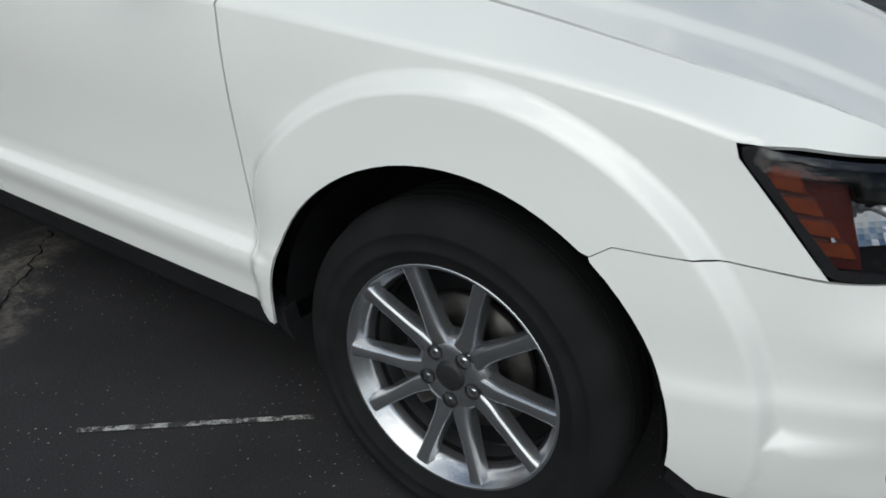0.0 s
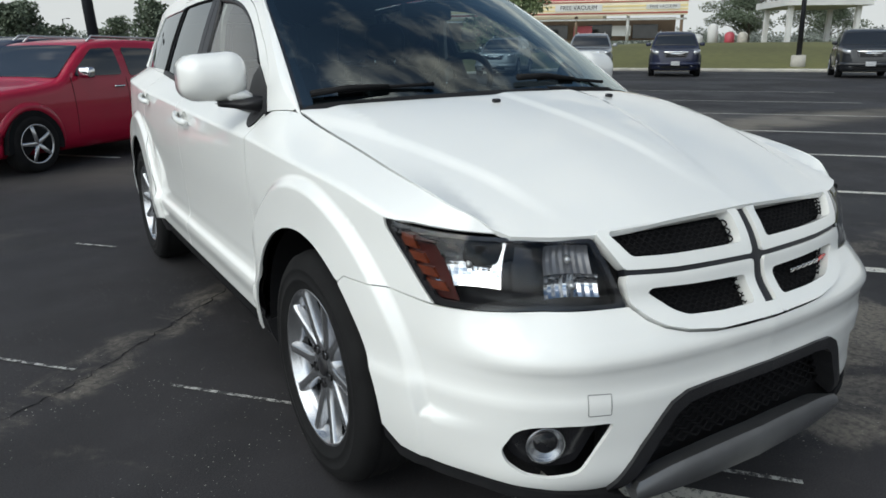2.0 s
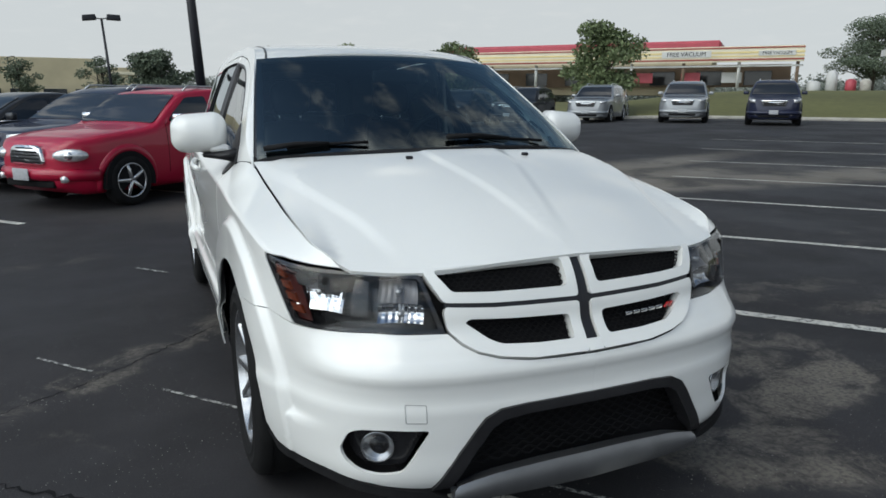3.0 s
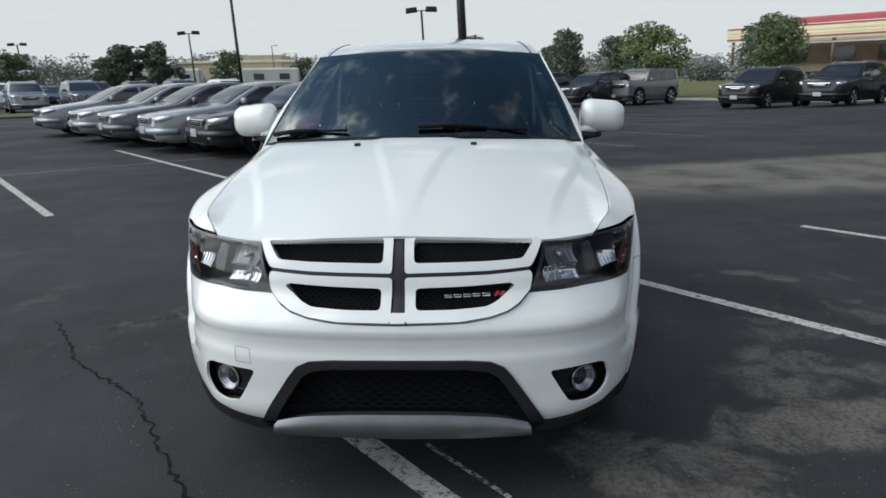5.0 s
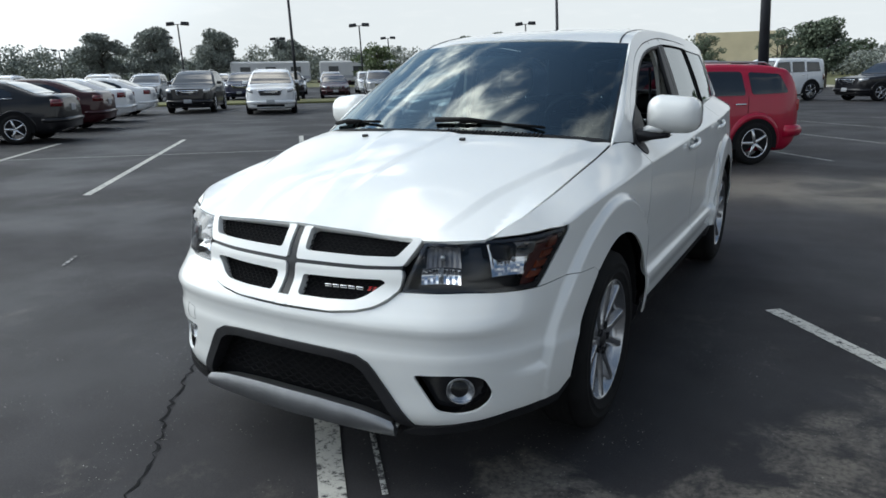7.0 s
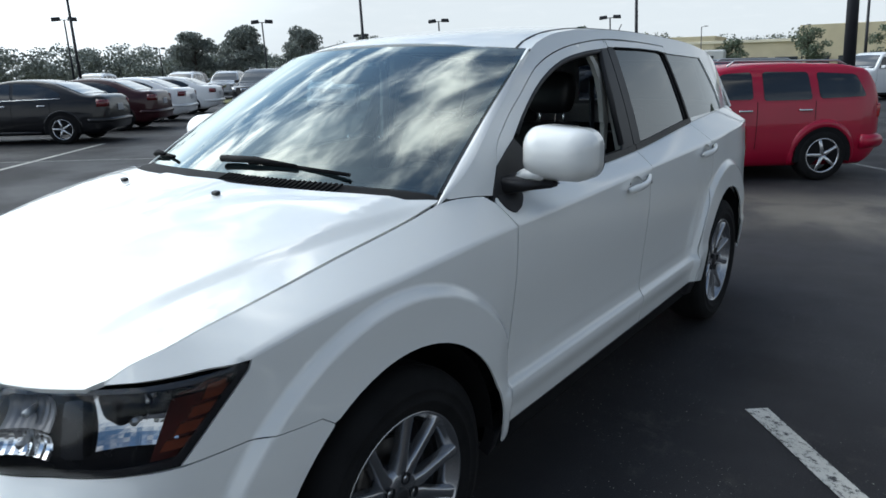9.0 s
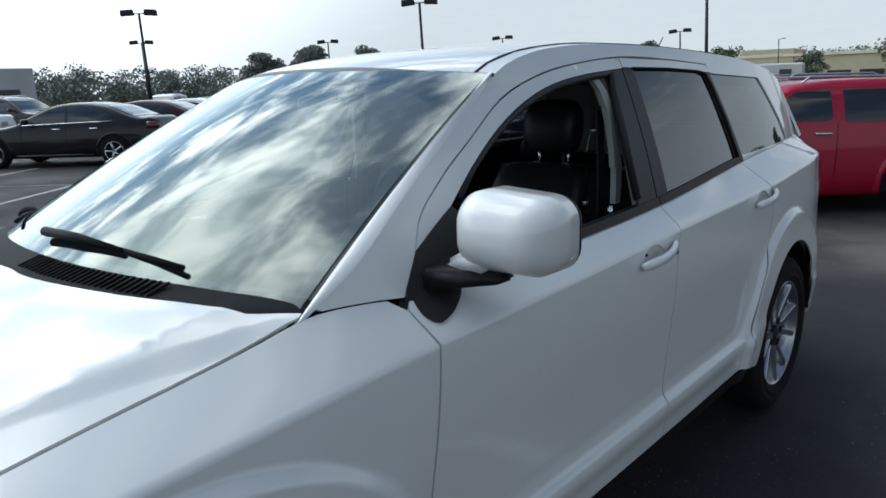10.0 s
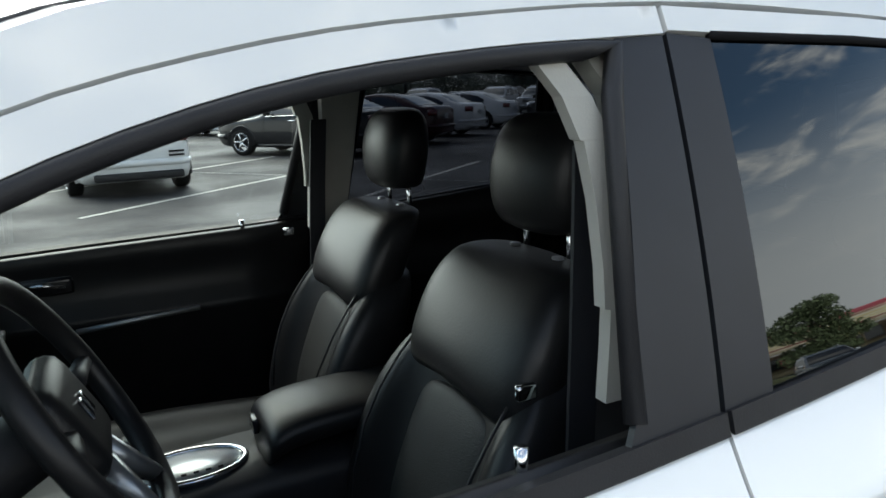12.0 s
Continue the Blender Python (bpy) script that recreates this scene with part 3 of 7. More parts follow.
def crack(pts, w, seed):
    """A crack: a narrow ragged dark gap, with crumbled edges."""
    rg = random.Random(seed)
    bm = bmesh.new()
    line = []
    for a, c in zip(pts, pts[1:]):
        a, c = Vector((*a, 0)), Vector((*c, 0))
        k = max(2, int((c - a).length / .03))
        line += [a.lerp(c, i / k) for i in range(k)]
    rows = []
    for i, p in enumerate(line):
        d = (line[min(i + 1, len(line) - 1)] - line[max(i - 1, 0)]).normalized()
        s = Vector((-d.y, d.x, 0))
        p = p + s * rg.uniform(-.016, .016)
        ww = w * rg.uniform(.15, 1.0)
        rows.append([bm.verts.new(p + s * ww + Vector((0, 0, .003))), bm.verts.new(p - s * ww + Vector((0, 0, .003)))])
    for a, c in zip(rows, rows[1:]):
        bm.faces.new((a[0], a[1], c[1], c[0]))
    return tagged(part("pavement_crack", bm, SEAM), "ragged dark crack in worn asphalt", "crack", "cracks", "structure")


crack([(-2.35, .95), (-1.85, .30), (-1.34, -.10), (-1.12, -.40), (-.95, -.66), (-.78, -.88), (-.60, -1.05), (-.3, -1.5)], .010, 4)
crack([(-1.95, .80), (-1.50, 1.12), (-1.1, 1.52), (-.70, 1.92), (-.2, 2.5)], .005, 9)
crack([(2.6, 3.6), (3.9, 4.2), (5.6, 4.4)], .006, 12)


# ---- the white crossover: body ----
car = thing("crossover_car", "white five-door crossover with black grille cross parked across a stall line", "car")
U = u_at


def seam(pts):
    return [(float(U(y)), z) for y, z in pts]


def arch(yc, a0, a1, n=22, r=.43):
    """Points round a wheel opening, angles from the rear (0) over the top."""
    return [(float(U(yc + r * math.cos(a))), .38 + r * math.sin(a)) for a in np.linspace(radians(a0), radians(a1), n)]


def along(fn, a, b, n):
    return [(float(t), float(fn(t))) for t in np.linspace(a, b, n)]


G = .0028                                            # half a panel gap
front_gap = [(2.088, 1.088)] + bent([(2.112, 1.02), (2.092, .87), (2.07, .69), (2.04, .51), (2.018, .385)], 9)
mid_gap = bent([(3.30, 1.128), (3.275, 1.10), (3.24, 1.05), (3.205, .9), (3.185, .7), (3.165, .55), (3.155, .385)])
rear_gap = seam(bent([(2.555, 1.187), (2.60, 1.0), (2.53, .83), (2.40, .65), (2.345, .47), (2.335, .385)], 4))
bump_seam = [(1.289, .727), (1.257, .751), (1.158, .755), (1.128, .756), (.958, .743)]
lamp_rear = [(.958, .743), (1.035, .83), (1.108, .905), (1.116, .926)]
lamp_top = [(1.116, .926), (1.033, .921), (.862, .907), (.832, .9045)]


def shift(pts, d):
    return [(a + d, b) for a, b in pts]


def top_seam(y0, y1, n):
    return [(float(U(y)), float(top_z(y))) for y in np.linspace(y0, y1, n)]


BENDS = []                                           # crease, sill ledge, edges of the flares
for d in (-.009, 0, .009):
    BENDS.append([(float(u), float(crease_z(plan_y(u))) + d) for u in np.arange(.98, 5.3, .012)])
for z in (.495, .502, .509, .516, .525, .535):
    BENDS.append([(float(u), z) for u in np.arange(2.0, 4.1, .02)])
for yc in (0.0, 2.89):
    for r in (.546, .560, .574, .590):
        BENDS.append([(float(U(yc + r * math.cos(a))), .38 + r * math.sin(a)) for a in np.linspace(radians(1), radians(179), 120)])
HANDLES = ((1.405, 1.635, 1.005), (2.375, 2.605, 1.045))


def cup(k):
    """Outline of the hollow behind a door handle."""
    y0, y1, z = HANDLES[k]
    return [(float(U((y0 + y1) / 2 - .015)) + .066 * math.cos(a), z + .010 + .034 * math.sin(a)) for a in np.linspace(0, 2 * math.pi, 24, endpoint=False)]


for s, side in ((1, "left"), (-1, "right")):
    # fender: from the bumper seam over the wheel opening back to the door
    fender = ([(a, b + .0012) for a, b in bump_seam] + [(a + .004, b) for a, b in lamp_rear[1:]] + [(a, b + .004) for a, b in lamp_top[1:]]
              + [(a, b - .001) for a, b in top_seam(-.694, .50, 32)]
              + shift(front_gap, -G) + [(1.998, .352), (1.985, .35)] + arch(0, 0, 125, 26))
    patch("fender", fender, shell, PAINT, car, .018, sides=(s,), thick=.007, lines=BENDS)
    door = (shift(front_gap, G)[::-1] + top_seam(.56, 1.745, 14) + shift(mid_gap, -G))
    fd = patch("front_door", door, shell, PAINT, car, .018, holes=[cup(0)], sides=(s,), thick=.007, lines=BENDS)
    rdoor = (shift(mid_gap, G)[::-1] + top_seam(1.76, 2.55, 10) + shift(rear_gap, -G))
    rd = patch("rear_door", rdoor, shell, PAINT, car, .018, holes=[cup(1)], sides=(s,), thick=.007, lines=BENDS)
    quarter = (shift(rear_gap, G)[::-1] + top_seam(2.56, 3.80, 12) + [(float(U(3.80)), .36), (float(U(3.32)), .36)] + arch(2.89, 0, 180, 30)
               + [(float(U(2.45)), .36)])
    patch("quarter_panel", quarter, shell, PAINT, car, .018, sides=(s,), thick=.007, lines=BENDS)
    # wheel opening liners and black sill
    for yc in (0.0, 2.89):
        bm = bmesh.new()
        lathe(bm, [(.50, .02), (.52, .425), (.70, .43), (.885, .424)], 40)
        for v in bm.verts:
            v.co = Vector((v.co.x * s, v.co.y + yc, v.co.z + .38))
        low = [f for f in bm.faces if f.calc_center_median().z < (.41 if f.calc_center_median().x * s > .515 else .42)]
        bmesh.ops.delete(bm, geom=low, context="FACES")
        part("wheel_liner", bm, SEAM, car)
    patch("sill_cladding", [(float(U(.42)), .29), (float(U(.42)), .383), (float(U(2.42)), .383), (float(U(2.42)), .29)],
          lambda u, z: shell(u, z) * np.array([1, 1, 1]) - np.stack([.022 + 0 * u, 0 * u, 0 * u], -1), BLACK, car, .05, sides=(s,), thick=.04)
    # inner skin behind the panel gaps, black to put their shade into the colour
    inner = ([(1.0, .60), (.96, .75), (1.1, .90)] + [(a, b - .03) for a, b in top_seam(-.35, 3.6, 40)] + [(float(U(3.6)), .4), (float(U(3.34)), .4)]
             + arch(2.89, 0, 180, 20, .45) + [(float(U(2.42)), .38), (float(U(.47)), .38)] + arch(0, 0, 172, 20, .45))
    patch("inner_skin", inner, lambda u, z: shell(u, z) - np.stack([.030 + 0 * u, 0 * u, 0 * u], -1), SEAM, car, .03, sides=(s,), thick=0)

    # above the belt: pillars and roof rail, door frames, black pillars, glass
    frame_seam = bent([(.575, 1.105), (.612, 1.19), (.646, 1.247), (.735, 1.312), (.90, 1.404), (1.07, 1.492), (1.30, 1.556), (1.555, 1.591), (1.79, 1.609),
                  (2.17, 1.604), (2.50, 1.588)], 4)
    glass_top = bent([(.758, 1.262), (.868, 1.338), (1.063, 1.443), (1.285, 1.516), (1.528, 1.553), (1.71, 1.567)], 4)
    rail = along(rail_z, .345, 3.62, 46)
    side_frame = (rail + [(3.70, 1.375), (3.765, 1.236)] + [(y, float(top_z(y)) + .002) for y in np.linspace(3.75, 2.60, 8)] + [(2.585, 1.215), (3.345, 1.228), (3.30, 1.32), (3.12, 1.531), (2.62, 1.549), (2.52, 1.553)]
                  + [(y, z + .0022) for y, z in frame_seam[::-1]] + [(y, float(top_z(y)) + .002) for y in np.linspace(.56, .36, 6)])
    patch("side_frame", side_frame, glasshouse, PAINT, car, .022, sides=(s,), thick=.02)
    front_frame = [(y, z - .0022) for y, z in frame_seam if y < 1.7] + [(1.783, 1.605), (1.783, 1.572)] + [(y, z) for y, z in glass_top[::-1]] + [(.66, 1.19), (.62, 1.13), (.60, 1.104)]
    patch("door_frame", front_frame, glasshouse, PAINT, fd, .02, sides=(s,), thick=.02)
    rear_frame = [(1.792, 1.606), (2.17, 1.601), (2.495, 1.586), (2.52, 1.557), (2.45, 1.559), (2.14, 1.570), (1.792, 1.576)]
    patch("door_frame", rear_frame, glasshouse, PAINT, rd, .02, sides=(s,), thick=.02)
    patch("pillar_cover", [(1.708, 1.566), (1.783, 1.571), (1.742, 1.152), (1.742, 1.128), (1.60, 1.125), (1.63, 1.18), (1.695, 1.50)], glasshouse, TRIM, fd, .03, sides=(s,), out=-.003, label="satin black pillar cover")
    patch("pillar_cover", [(1.791, 1.574), (1.862, 1.568), (1.832, 1.168), (1.825, 1.135), (1.750, 1.130), (1.750, 1.152)], glasshouse, TRIM, rd, .03, sides=(s,), out=-.003, label="satin black pillar cover")
    patch("pillar_cover", [(2.445, 1.557), (2.515, 1.553), (2.60, 1.215), (2.585, 1.200), (2.515, 1.20)], glasshouse, TRIM, rd, .03, sides=(s,), out=-.004, label="satin black pillar cover")
    belt = [(y, float(top_z(y)) + .0) for y in np.linspace(.60, 1.745, 10)]
    patch("belt_moulding", belt + [(y, z + .026) for y, z in belt[::-1]], glasshouse, BLACK, fd, .03, sides=(s,), out=.004, thick=.02)
    belt = [(y, float(top_z(y)) + .0) for y in np.linspace(1.752, 2.58, 8)]
    patch("belt_moulding", belt + [(y, z + .026) for y, z in belt[::-1]], glasshouse, BLACK, rd, .03, sides=(s,), out=.004, thick=.02)
    patch("mirror_patch", [(.535, 1.084), (.56, 1.125), (.612, 1.19), (.70, 1.235), (.758, 1.262), (.80, 1.225), (.82, 1.10), (.70, 1.093), (.60, 1.078)], glasshouse, BLACK, fd, .02, sides=(s,), out=.004, thick=.02)
    patch("mirror_patch", rounded([(float(U(y)), z) for y, z in ((.565, 1.107), (.562, 1.070), (.590, 1.050), (.64, 1.058), (.70, 1.080), (.735, 1.104))], .02), shell, BLACK, fd, .012, sides=(s,), out=.005, thick=.012)
    win = [(.76, 1.12)] + [(.76, 1.262)] + glass_top[1:] + [(1.695, 1.50), (1.63, 1.15), (1.2, 1.115)]
    if s < 0:
        g = patch("door_glass", win, glasshouse, GLASS, fd, .05, sides=(s,), out=-.012, thick=0)
        g.visible_shadow = False
    g = patch("door_glass", [(1.855, 1.570), (2.14, 1.568), (2.47, 1.556), (2.53, 1.20), (1.825, 1.16)], glasshouse, PRIVACY, rd, .05, sides=(s,), out=-.007, thick=0)
    bm = bmesh.new()
    tube(bm, [tuple(np.array([s, 1, 1]) * (glasshouse(y, z) - np.array([.004, 0, 0]))) for y, z in ((1.862, 1.571), (2.14, 1.569), (2.40, 1.560), (2.455, 1.550), (2.475, 1.50), (2.505, 1.36), (2.535, 1.21))], [.006, .006, .006, .009, .011, .012, .012], 8)
    part("window_seal", bm, SEAM, rd)
    g = patch("quarter_glass", [(2.50, 1.551), (2.62, 1.549), (3.125, 1.531), (3.305, 1.32), (3.35, 1.228), (2.57, 1.212)], glasshouse, PRIVACY, car, .05, sides=(s,), out=-.006, thick=0, label="dark tinted rear quarter glass")
    # black run round the open front window
    bm = bmesh.new()
    run = [glasshouse(y, z - .012) for y, z in [(.80, 1.285), *[q for q in glass_top if q[0] > .85]]] + [glasshouse(1.69, 1.50), glasshouse(1.628, 1.16)]
    tube(bm, [(float(p[0] - .012) * s, float(p[1]), float(p[2])) for p in run], .013, 8)
    part("window_seal", bm, BLACK, fd)

# outer skin of the windscreen pillars
def pillar_fn(v, w):
    a = windscreen(np.ones_like(v), v)
    y = .345 + (1.092 - .345) * v
    b = glasshouse(y, rail_z(y) - .004)
    n = np.array([.35, -.45, .6])
    return a + (b - a) * w[..., None] + n * (.018 * w * (1 - w) * (1 - .8 * v))[..., None] + np.array([.0, -.001, .002])


for s in (1, -1):
    patch("pillar_skin", [(-.045, .02), (.985, .02), (.985, 1.0), (-.045, 1.0)], pillar_fn, PAINT, car, .05, sides=(s,), thick=.01)

# hood
front_line = [(float(x), float(hood_front_y(x)) + .004) for x in np.linspace(0, .655, 17)]
front_line += [(float(seam_x(y)) - .0055, float(y)) for y in np.linspace(-.652, .315, 27)]
rear_y = spline([0, .3, .6, .73, .763], [.018, .058, .185, .275, .325])
rear_line = [(float(x), float(rear_y(x))) for x in np.linspace(.762, 0, 14)]


half = front_line + rear_line
whole = half + [(-a, b) for a, b in half[::-1]]
clean = []
for q in whole:
    if not clean or np.hypot(q[0] - clean[-1][0], q[1] - clean[-1][1]) > .002:
        clean.append(q)
ridges = [[(q * (float(fn_(y)) + d), float(y)) for y in np.arange(-.74, top_, .016)] for q in (1, -1) for fn_, top_ in ((ridge_in, .05), (ridge_out, .20)) for d in (-.026, -.013, 0, .013, .026)]
patch("hood", clean[:-1], hood, PAINT, car, .024, thick=.012, lines=ridges)
for x in (-.248, .248):
    bm = bmesh.new()
    block(bm, (.026, .016, .012), pose(x, -.055, float(hood(x, -.055)[2]) + .005, 12), .004)
    part("washer_nozzle", bm, BLACK, car)
# unseen black slab under the hood, shade of its gaps in the colour
bm = bmesh.new()
block(bm, (1.46, .9, .05), pose(0, -.2, .86), .01)
part("engine_cover", bm, SEAM, car)

# roof, windscreen, cowl
patch("roof", [(-1, .0), (1, .0)] + [(1, t) for t in np.linspace(.1, 1, 12)] + [(-1, 1), *[(-1, t) for t in np.linspace(.9, .1, 10)]],
      lambda x, t: roof(x, (.93 + .145 * x * x) + t * (3.62 - (.93 + .145 * x * x))), PAINT, car, .06, thick=.02)
for s in (1, -1):
    bm = bmesh.new()
    tube(bm, [tuple(roof(np.array(s * .915), np.array(y)) - np.array([0, 0, .003])) for y in np.linspace(1.06, 3.45, 40)], .006, 6)
    part("roof_moulding", bm, BLACK, car)
w = patch("windscreen", [(-.985, .0), (.985, .0), (.985, .985), (-.985, .985)], windscreen, WIND, car, .08, thick=0)
for x0, x1 in ((-1.0, -.95), (.95, 1.0)):
    patch("windscreen_edge", [(x0, 0), (x1, 0), (x1, 1), (x0, 1)], windscreen, GLOSSBLACK, w, .05, out=-.004, thick=.01)
patch("windscreen_edge", [(-.95, .935), (.95, .935), (.95, 1), (-.95, 1)], windscreen, GLOSSBLACK, w, .05, out=-.004, thick=.01)
patch("windscreen_edge", [(-.95, 0), (.95, 0), (.95, .045), (-.95, .045)], windscreen, GLOSSBLACK, w, .05, out=-.004, thick=.01)


def cowl_fn(x, t):
    fy, fz = glass_foot(.763 * np.abs(x))
    ry = rear_y(np.abs(x) * .763)
    a = hood(np.abs(x) * .763, ry)[..., 2] - .016
    return np.stack([x * .763, ry - .03 + (fy + .03 - ry + .03) * t, a + (fz + .012 - a) * t], -1)


cw = patch("cowl", [(-1, 0), (1, 0), (1, 1), (-1, 1)], cowl_fn, COWL, car, .05, thick=.01)
for k in range(26):
    x = .10 + k * .016
    bm = bmesh.new()
    p = cowl_fn(np.array(x / .763), np.array(.62))
    block(bm, (.006, .05, .006), pose(float(p[0]), float(p[1]), float(p[2]) + .004, 18), .001, 1)
    part("slat", bm, SEAM, cw)

# wipers
for x0, x1, v0, v1 in ((-.95, -.44, .060, .060), (.0, .66, .080, .052)):
    wiper = new("wiper")
    wiper.parent = car
    a, b = windscreen(np.array(x0), np.array(v0)), windscreen(np.array(x1), np.array(v1))
    a, b = Vector(a) + Vector((0, -.012, .013)), Vector(b) + Vector((0, -.008, .011))
    bm = bmesh.new()
    tube(bm, [a, a.lerp(b, .3) + Vector((0, -.008, .012)), a.lerp(b, .62) + Vector((0, -.006, .008))], [.012, .010, .006], 8)
    part("arm", bm, COWL, wiper)
    bm = bmesh.new()
    tube(bm, [a.lerp(b, .22) + Vector((0, .006, -.003)), a.lerp(b, .6) + Vector((0, .003, .004)), b + Vector((0, .002, .002))], .0065, 6)
    part("blade", bm, COWL, wiper)

# front bumper with its openings
fog = [(.775, .41), (.74, .468), (.70, .482), (.616, .486), (.498, .482), (.545, .405), (.58, .356), (.65, .345), (.715, .354), (.76, .38)]
grille_low = [(.0, .657), (.12, .658), (.22, .662), (.30, .672), (.36, .687), (.405, .708), (.444, .738)]
intake_out = [(.496, .292), (.43, .39), (.372, .475), (.345, .508), (.30, .530), (.22, .537), (0, .540)]
bump = (grille_low + [(.685, .741), (.838, .739), (.956, .740)] + [(a, b - .0012) for a, b in bump_seam[::-1]][1:] + arch(0, 128, 180, 12)
        + [(1.110, .376), (1.06, .338), (.85, .327), (.675, .312), (.56, .292)] + intake_out)
bp = patch("front_bumper", bump, shell, PAINT, car, .018, holes=[rounded(fog, .02)], sides=(1, -1), thick=.010, lines=BENDS + [[(float(u), z) for u in np.arange(.0, 1.0, .014)] for z in (.632, .640, .648, .656, .535, .548, .56)])


def lip_fn(u, z):
    """The black lip under the bumper hangs straight down from its edge."""
    p = shell(u, np.maximum(z, .335))
    return np.stack([p[..., 0], p[..., 1], np.asarray(z, float) + 0 * p[..., 0]], -1)


tow = [(-.572, .561), (-.513, .557), (-.511, .505), (-.569, .508)]
bm = bmesh.new()
tube(bm, [Vector((-a, b, c)) + Vector((-.0004, -.0004, 0)) for a, b, c in (shell(np.array(abs(u)), np.array(z)) for u, z in dense(rounded([(abs(u), z) for u, z in tow], .004), .01))], .0007, 4, True)
part("tow_hook_cover", bm, TRIM, bp)
for s in (1, -1):
    patch("lower_lip", [(1.112, .374), (1.06, .336), (.85, .325), (.675, .310), (.50, .290), (.45, .268), (.50, .264), (.675, .284), (.85, .299), (1.06, .309), (1.115, .345)],
          lip_fn, COWL, bp, .03, out=.001, sides=(s,), thick=.06)
    # fog lamp
    fl = new("fog_lamp")
    fl.parent = car
    patch("bezel", rounded(fog, .02), lambda u, z: shell(u, z), GLOSSBLACK, fl, .03, out=-.045, sides=(s,), thick=0)
    c = shell(np.array(.648), np.array(.415))
    aim = Vector((s * .42, -.9, 0)).normalized()
    bm = bmesh.new()
    lathe(bm, [(-.035, .001), (-.035, .022), (-.012, .042), (-.010, .047), (-.016, .047)], 28)
    m = Matrix.Translation((s * c[0], c[1] + .022, c[2])) @ aim.to_track_quat("X", "Z").to_matrix().to_4x4()
    bmesh.ops.transform(bm, matrix=m, verts=bm.verts[:])
    part("housing", bm, RIM, fl)
    bm = bmesh.new()
    lathe(bm, [(-.012, .043), (-.004, .036), (0.004, .02), (.006, .001)], 28)
    bmesh.ops.transform(bm, matrix=m, verts=bm.verts[:])
    part("lens", bm, LENS, fl)

# lower intake: black surround, mesh and the silver skid plate
intake_in = [(.425, .325), (.372, .408), (.325, .475), (.29, .497), (.22, .508), (0, .512)]
sur = patch("intake_surround", intake_out + [(0, .512)] + intake_in[::-1][1:] + [(.44, .30)], shell, BLACK, bp, .03, out=.010, sides=(1, -1), thick=.06)
# black block behind the intake, the shade inside it put into the colour
bm = bmesh.new()
block(bm, (.92, .05, .30), pose(0, -.80, .39), .01)
part("intake_back", bm, SEAM, bp)
bm = bmesh.new()
for k in range(11):
    z = .345 + k * .0155
    wdt = .40 - max(0, z - .36) * .72
    pts = [(x, -.862 + .05 * abs(x) ** 2 * 2 + .004 * math.cos(k * math.pi + i * math.pi), z + .004 * (-1) ** (i + k)) for i, x in enumerate(np.linspace(-wdt, wdt, 33))]
    tube(bm, pts, .0035, 4)
part("intake_mesh", bm, SEAM, bp)
skid_top = spline([0, .2, .35, .445], [.348, .342, .326, .302])


def skid_fn(x, t):
    zt = skid_top(np.abs(x))
    zb = .258 + 0 * zt
    f = shell(np.abs(x), np.full_like(np.asarray(x, float), .42))
    return np.stack([x, f[..., 1] - .004 - .016 * np.sin(np.pi * np.clip(t, 0, 1) * .75 + .5) + .06 * (1 - t) ** 3 * 0, zb + (zt - zb) * t], -1)


patch("skid_plate", [(-.438, .05), (.438, .05), (.433, .8), (.42, 1), (-.42, 1), (-.433, .8)], skid_fn, SKID, bp, .03, thick=.05, label="brushed silver skid plate")

# grille: four white loops round dark mesh, black cross between
gr = new("grille")
gr.parent = car
# black sheet behind the grille openings, their shade in its colour
back = [(0, .66), (.22, .664), (.36, .69), (.45, .745), (.512, .896), (.3, .905), (0, .912)]
patch("backing", back, shell, SEAM, gr, .04, out=-.035, sides=(1, -1), thick=0)
upper_out = [(.024, .808), (.30, .812), (.454, .820), (.508, .893), (.50, .902), (.25, .909), (.024, .912)]
upper_in = [(.054, .838), (.30, .840), (.424, .845), (.445, .862), (.480, .897), (.25, .9062), (.054, .909)]
lower_out = [(.024, .662), (.20, .664), (.30, .675), (.36, .690), (.405, .712), (.445, .745), (.456, .790), (.451, .809), (.30, .800), (.024, .796)]
lower_in = [(.058, .695), (.18, .696), (.290, .702), (.330, .718), (.392, .766), (.375, .775), (.25, .768), (.058, .762)]
for s in (1, -1):
    patch("loop", rounded(upper_out, .012), shell, PAINT, gr, .012, holes=[rounded(upper_in, .016)], out=.012, sides=(s,), thick=.035)
    patch("loop", rounded(lower_out, .012), shell, PAINT, gr, .012, holes=[rounded(lower_in, .016)], out=.012, sides=(s,), thick=.035)
    for nm, ring in (("upper", upper_in), ("lower", lower_in)):
        zs = [z for _, z in ring]
        bm = bmesh.new()
        row = 0
        z = min(zs) + .004
        while z < min(max(zs), .893):
            us = [u for u in np.arange(.056, .48, .006) if inside(np.array([u]), np.array([z]), ring)[0]]
            if len(us) > 3:
                pts = []
                for i, u in enumerate(us):
                    p = shell(np.array(u), np.array(z + .0035 * math.sin(u * 260 + row * math.pi)))
                    pts.append((p[0] * s, p[1] + .012, p[2]))
                tube(bm, pts, .0022, 4)
            row += 1
            z += .0088
        part("mesh_insert", bm, SEAM, gr)
patch("cross_bar", [(.0, .69), (.020, .69), (.020, .789), (.30, .794), (.448, .803), (.452, .825), (.30, .817), (.020, .813), (.020, .908), (0, .908)],
      shell, TRIM, gr, .02, out=.004, sides=(1, -1), thick=.03, label="satin black cross")
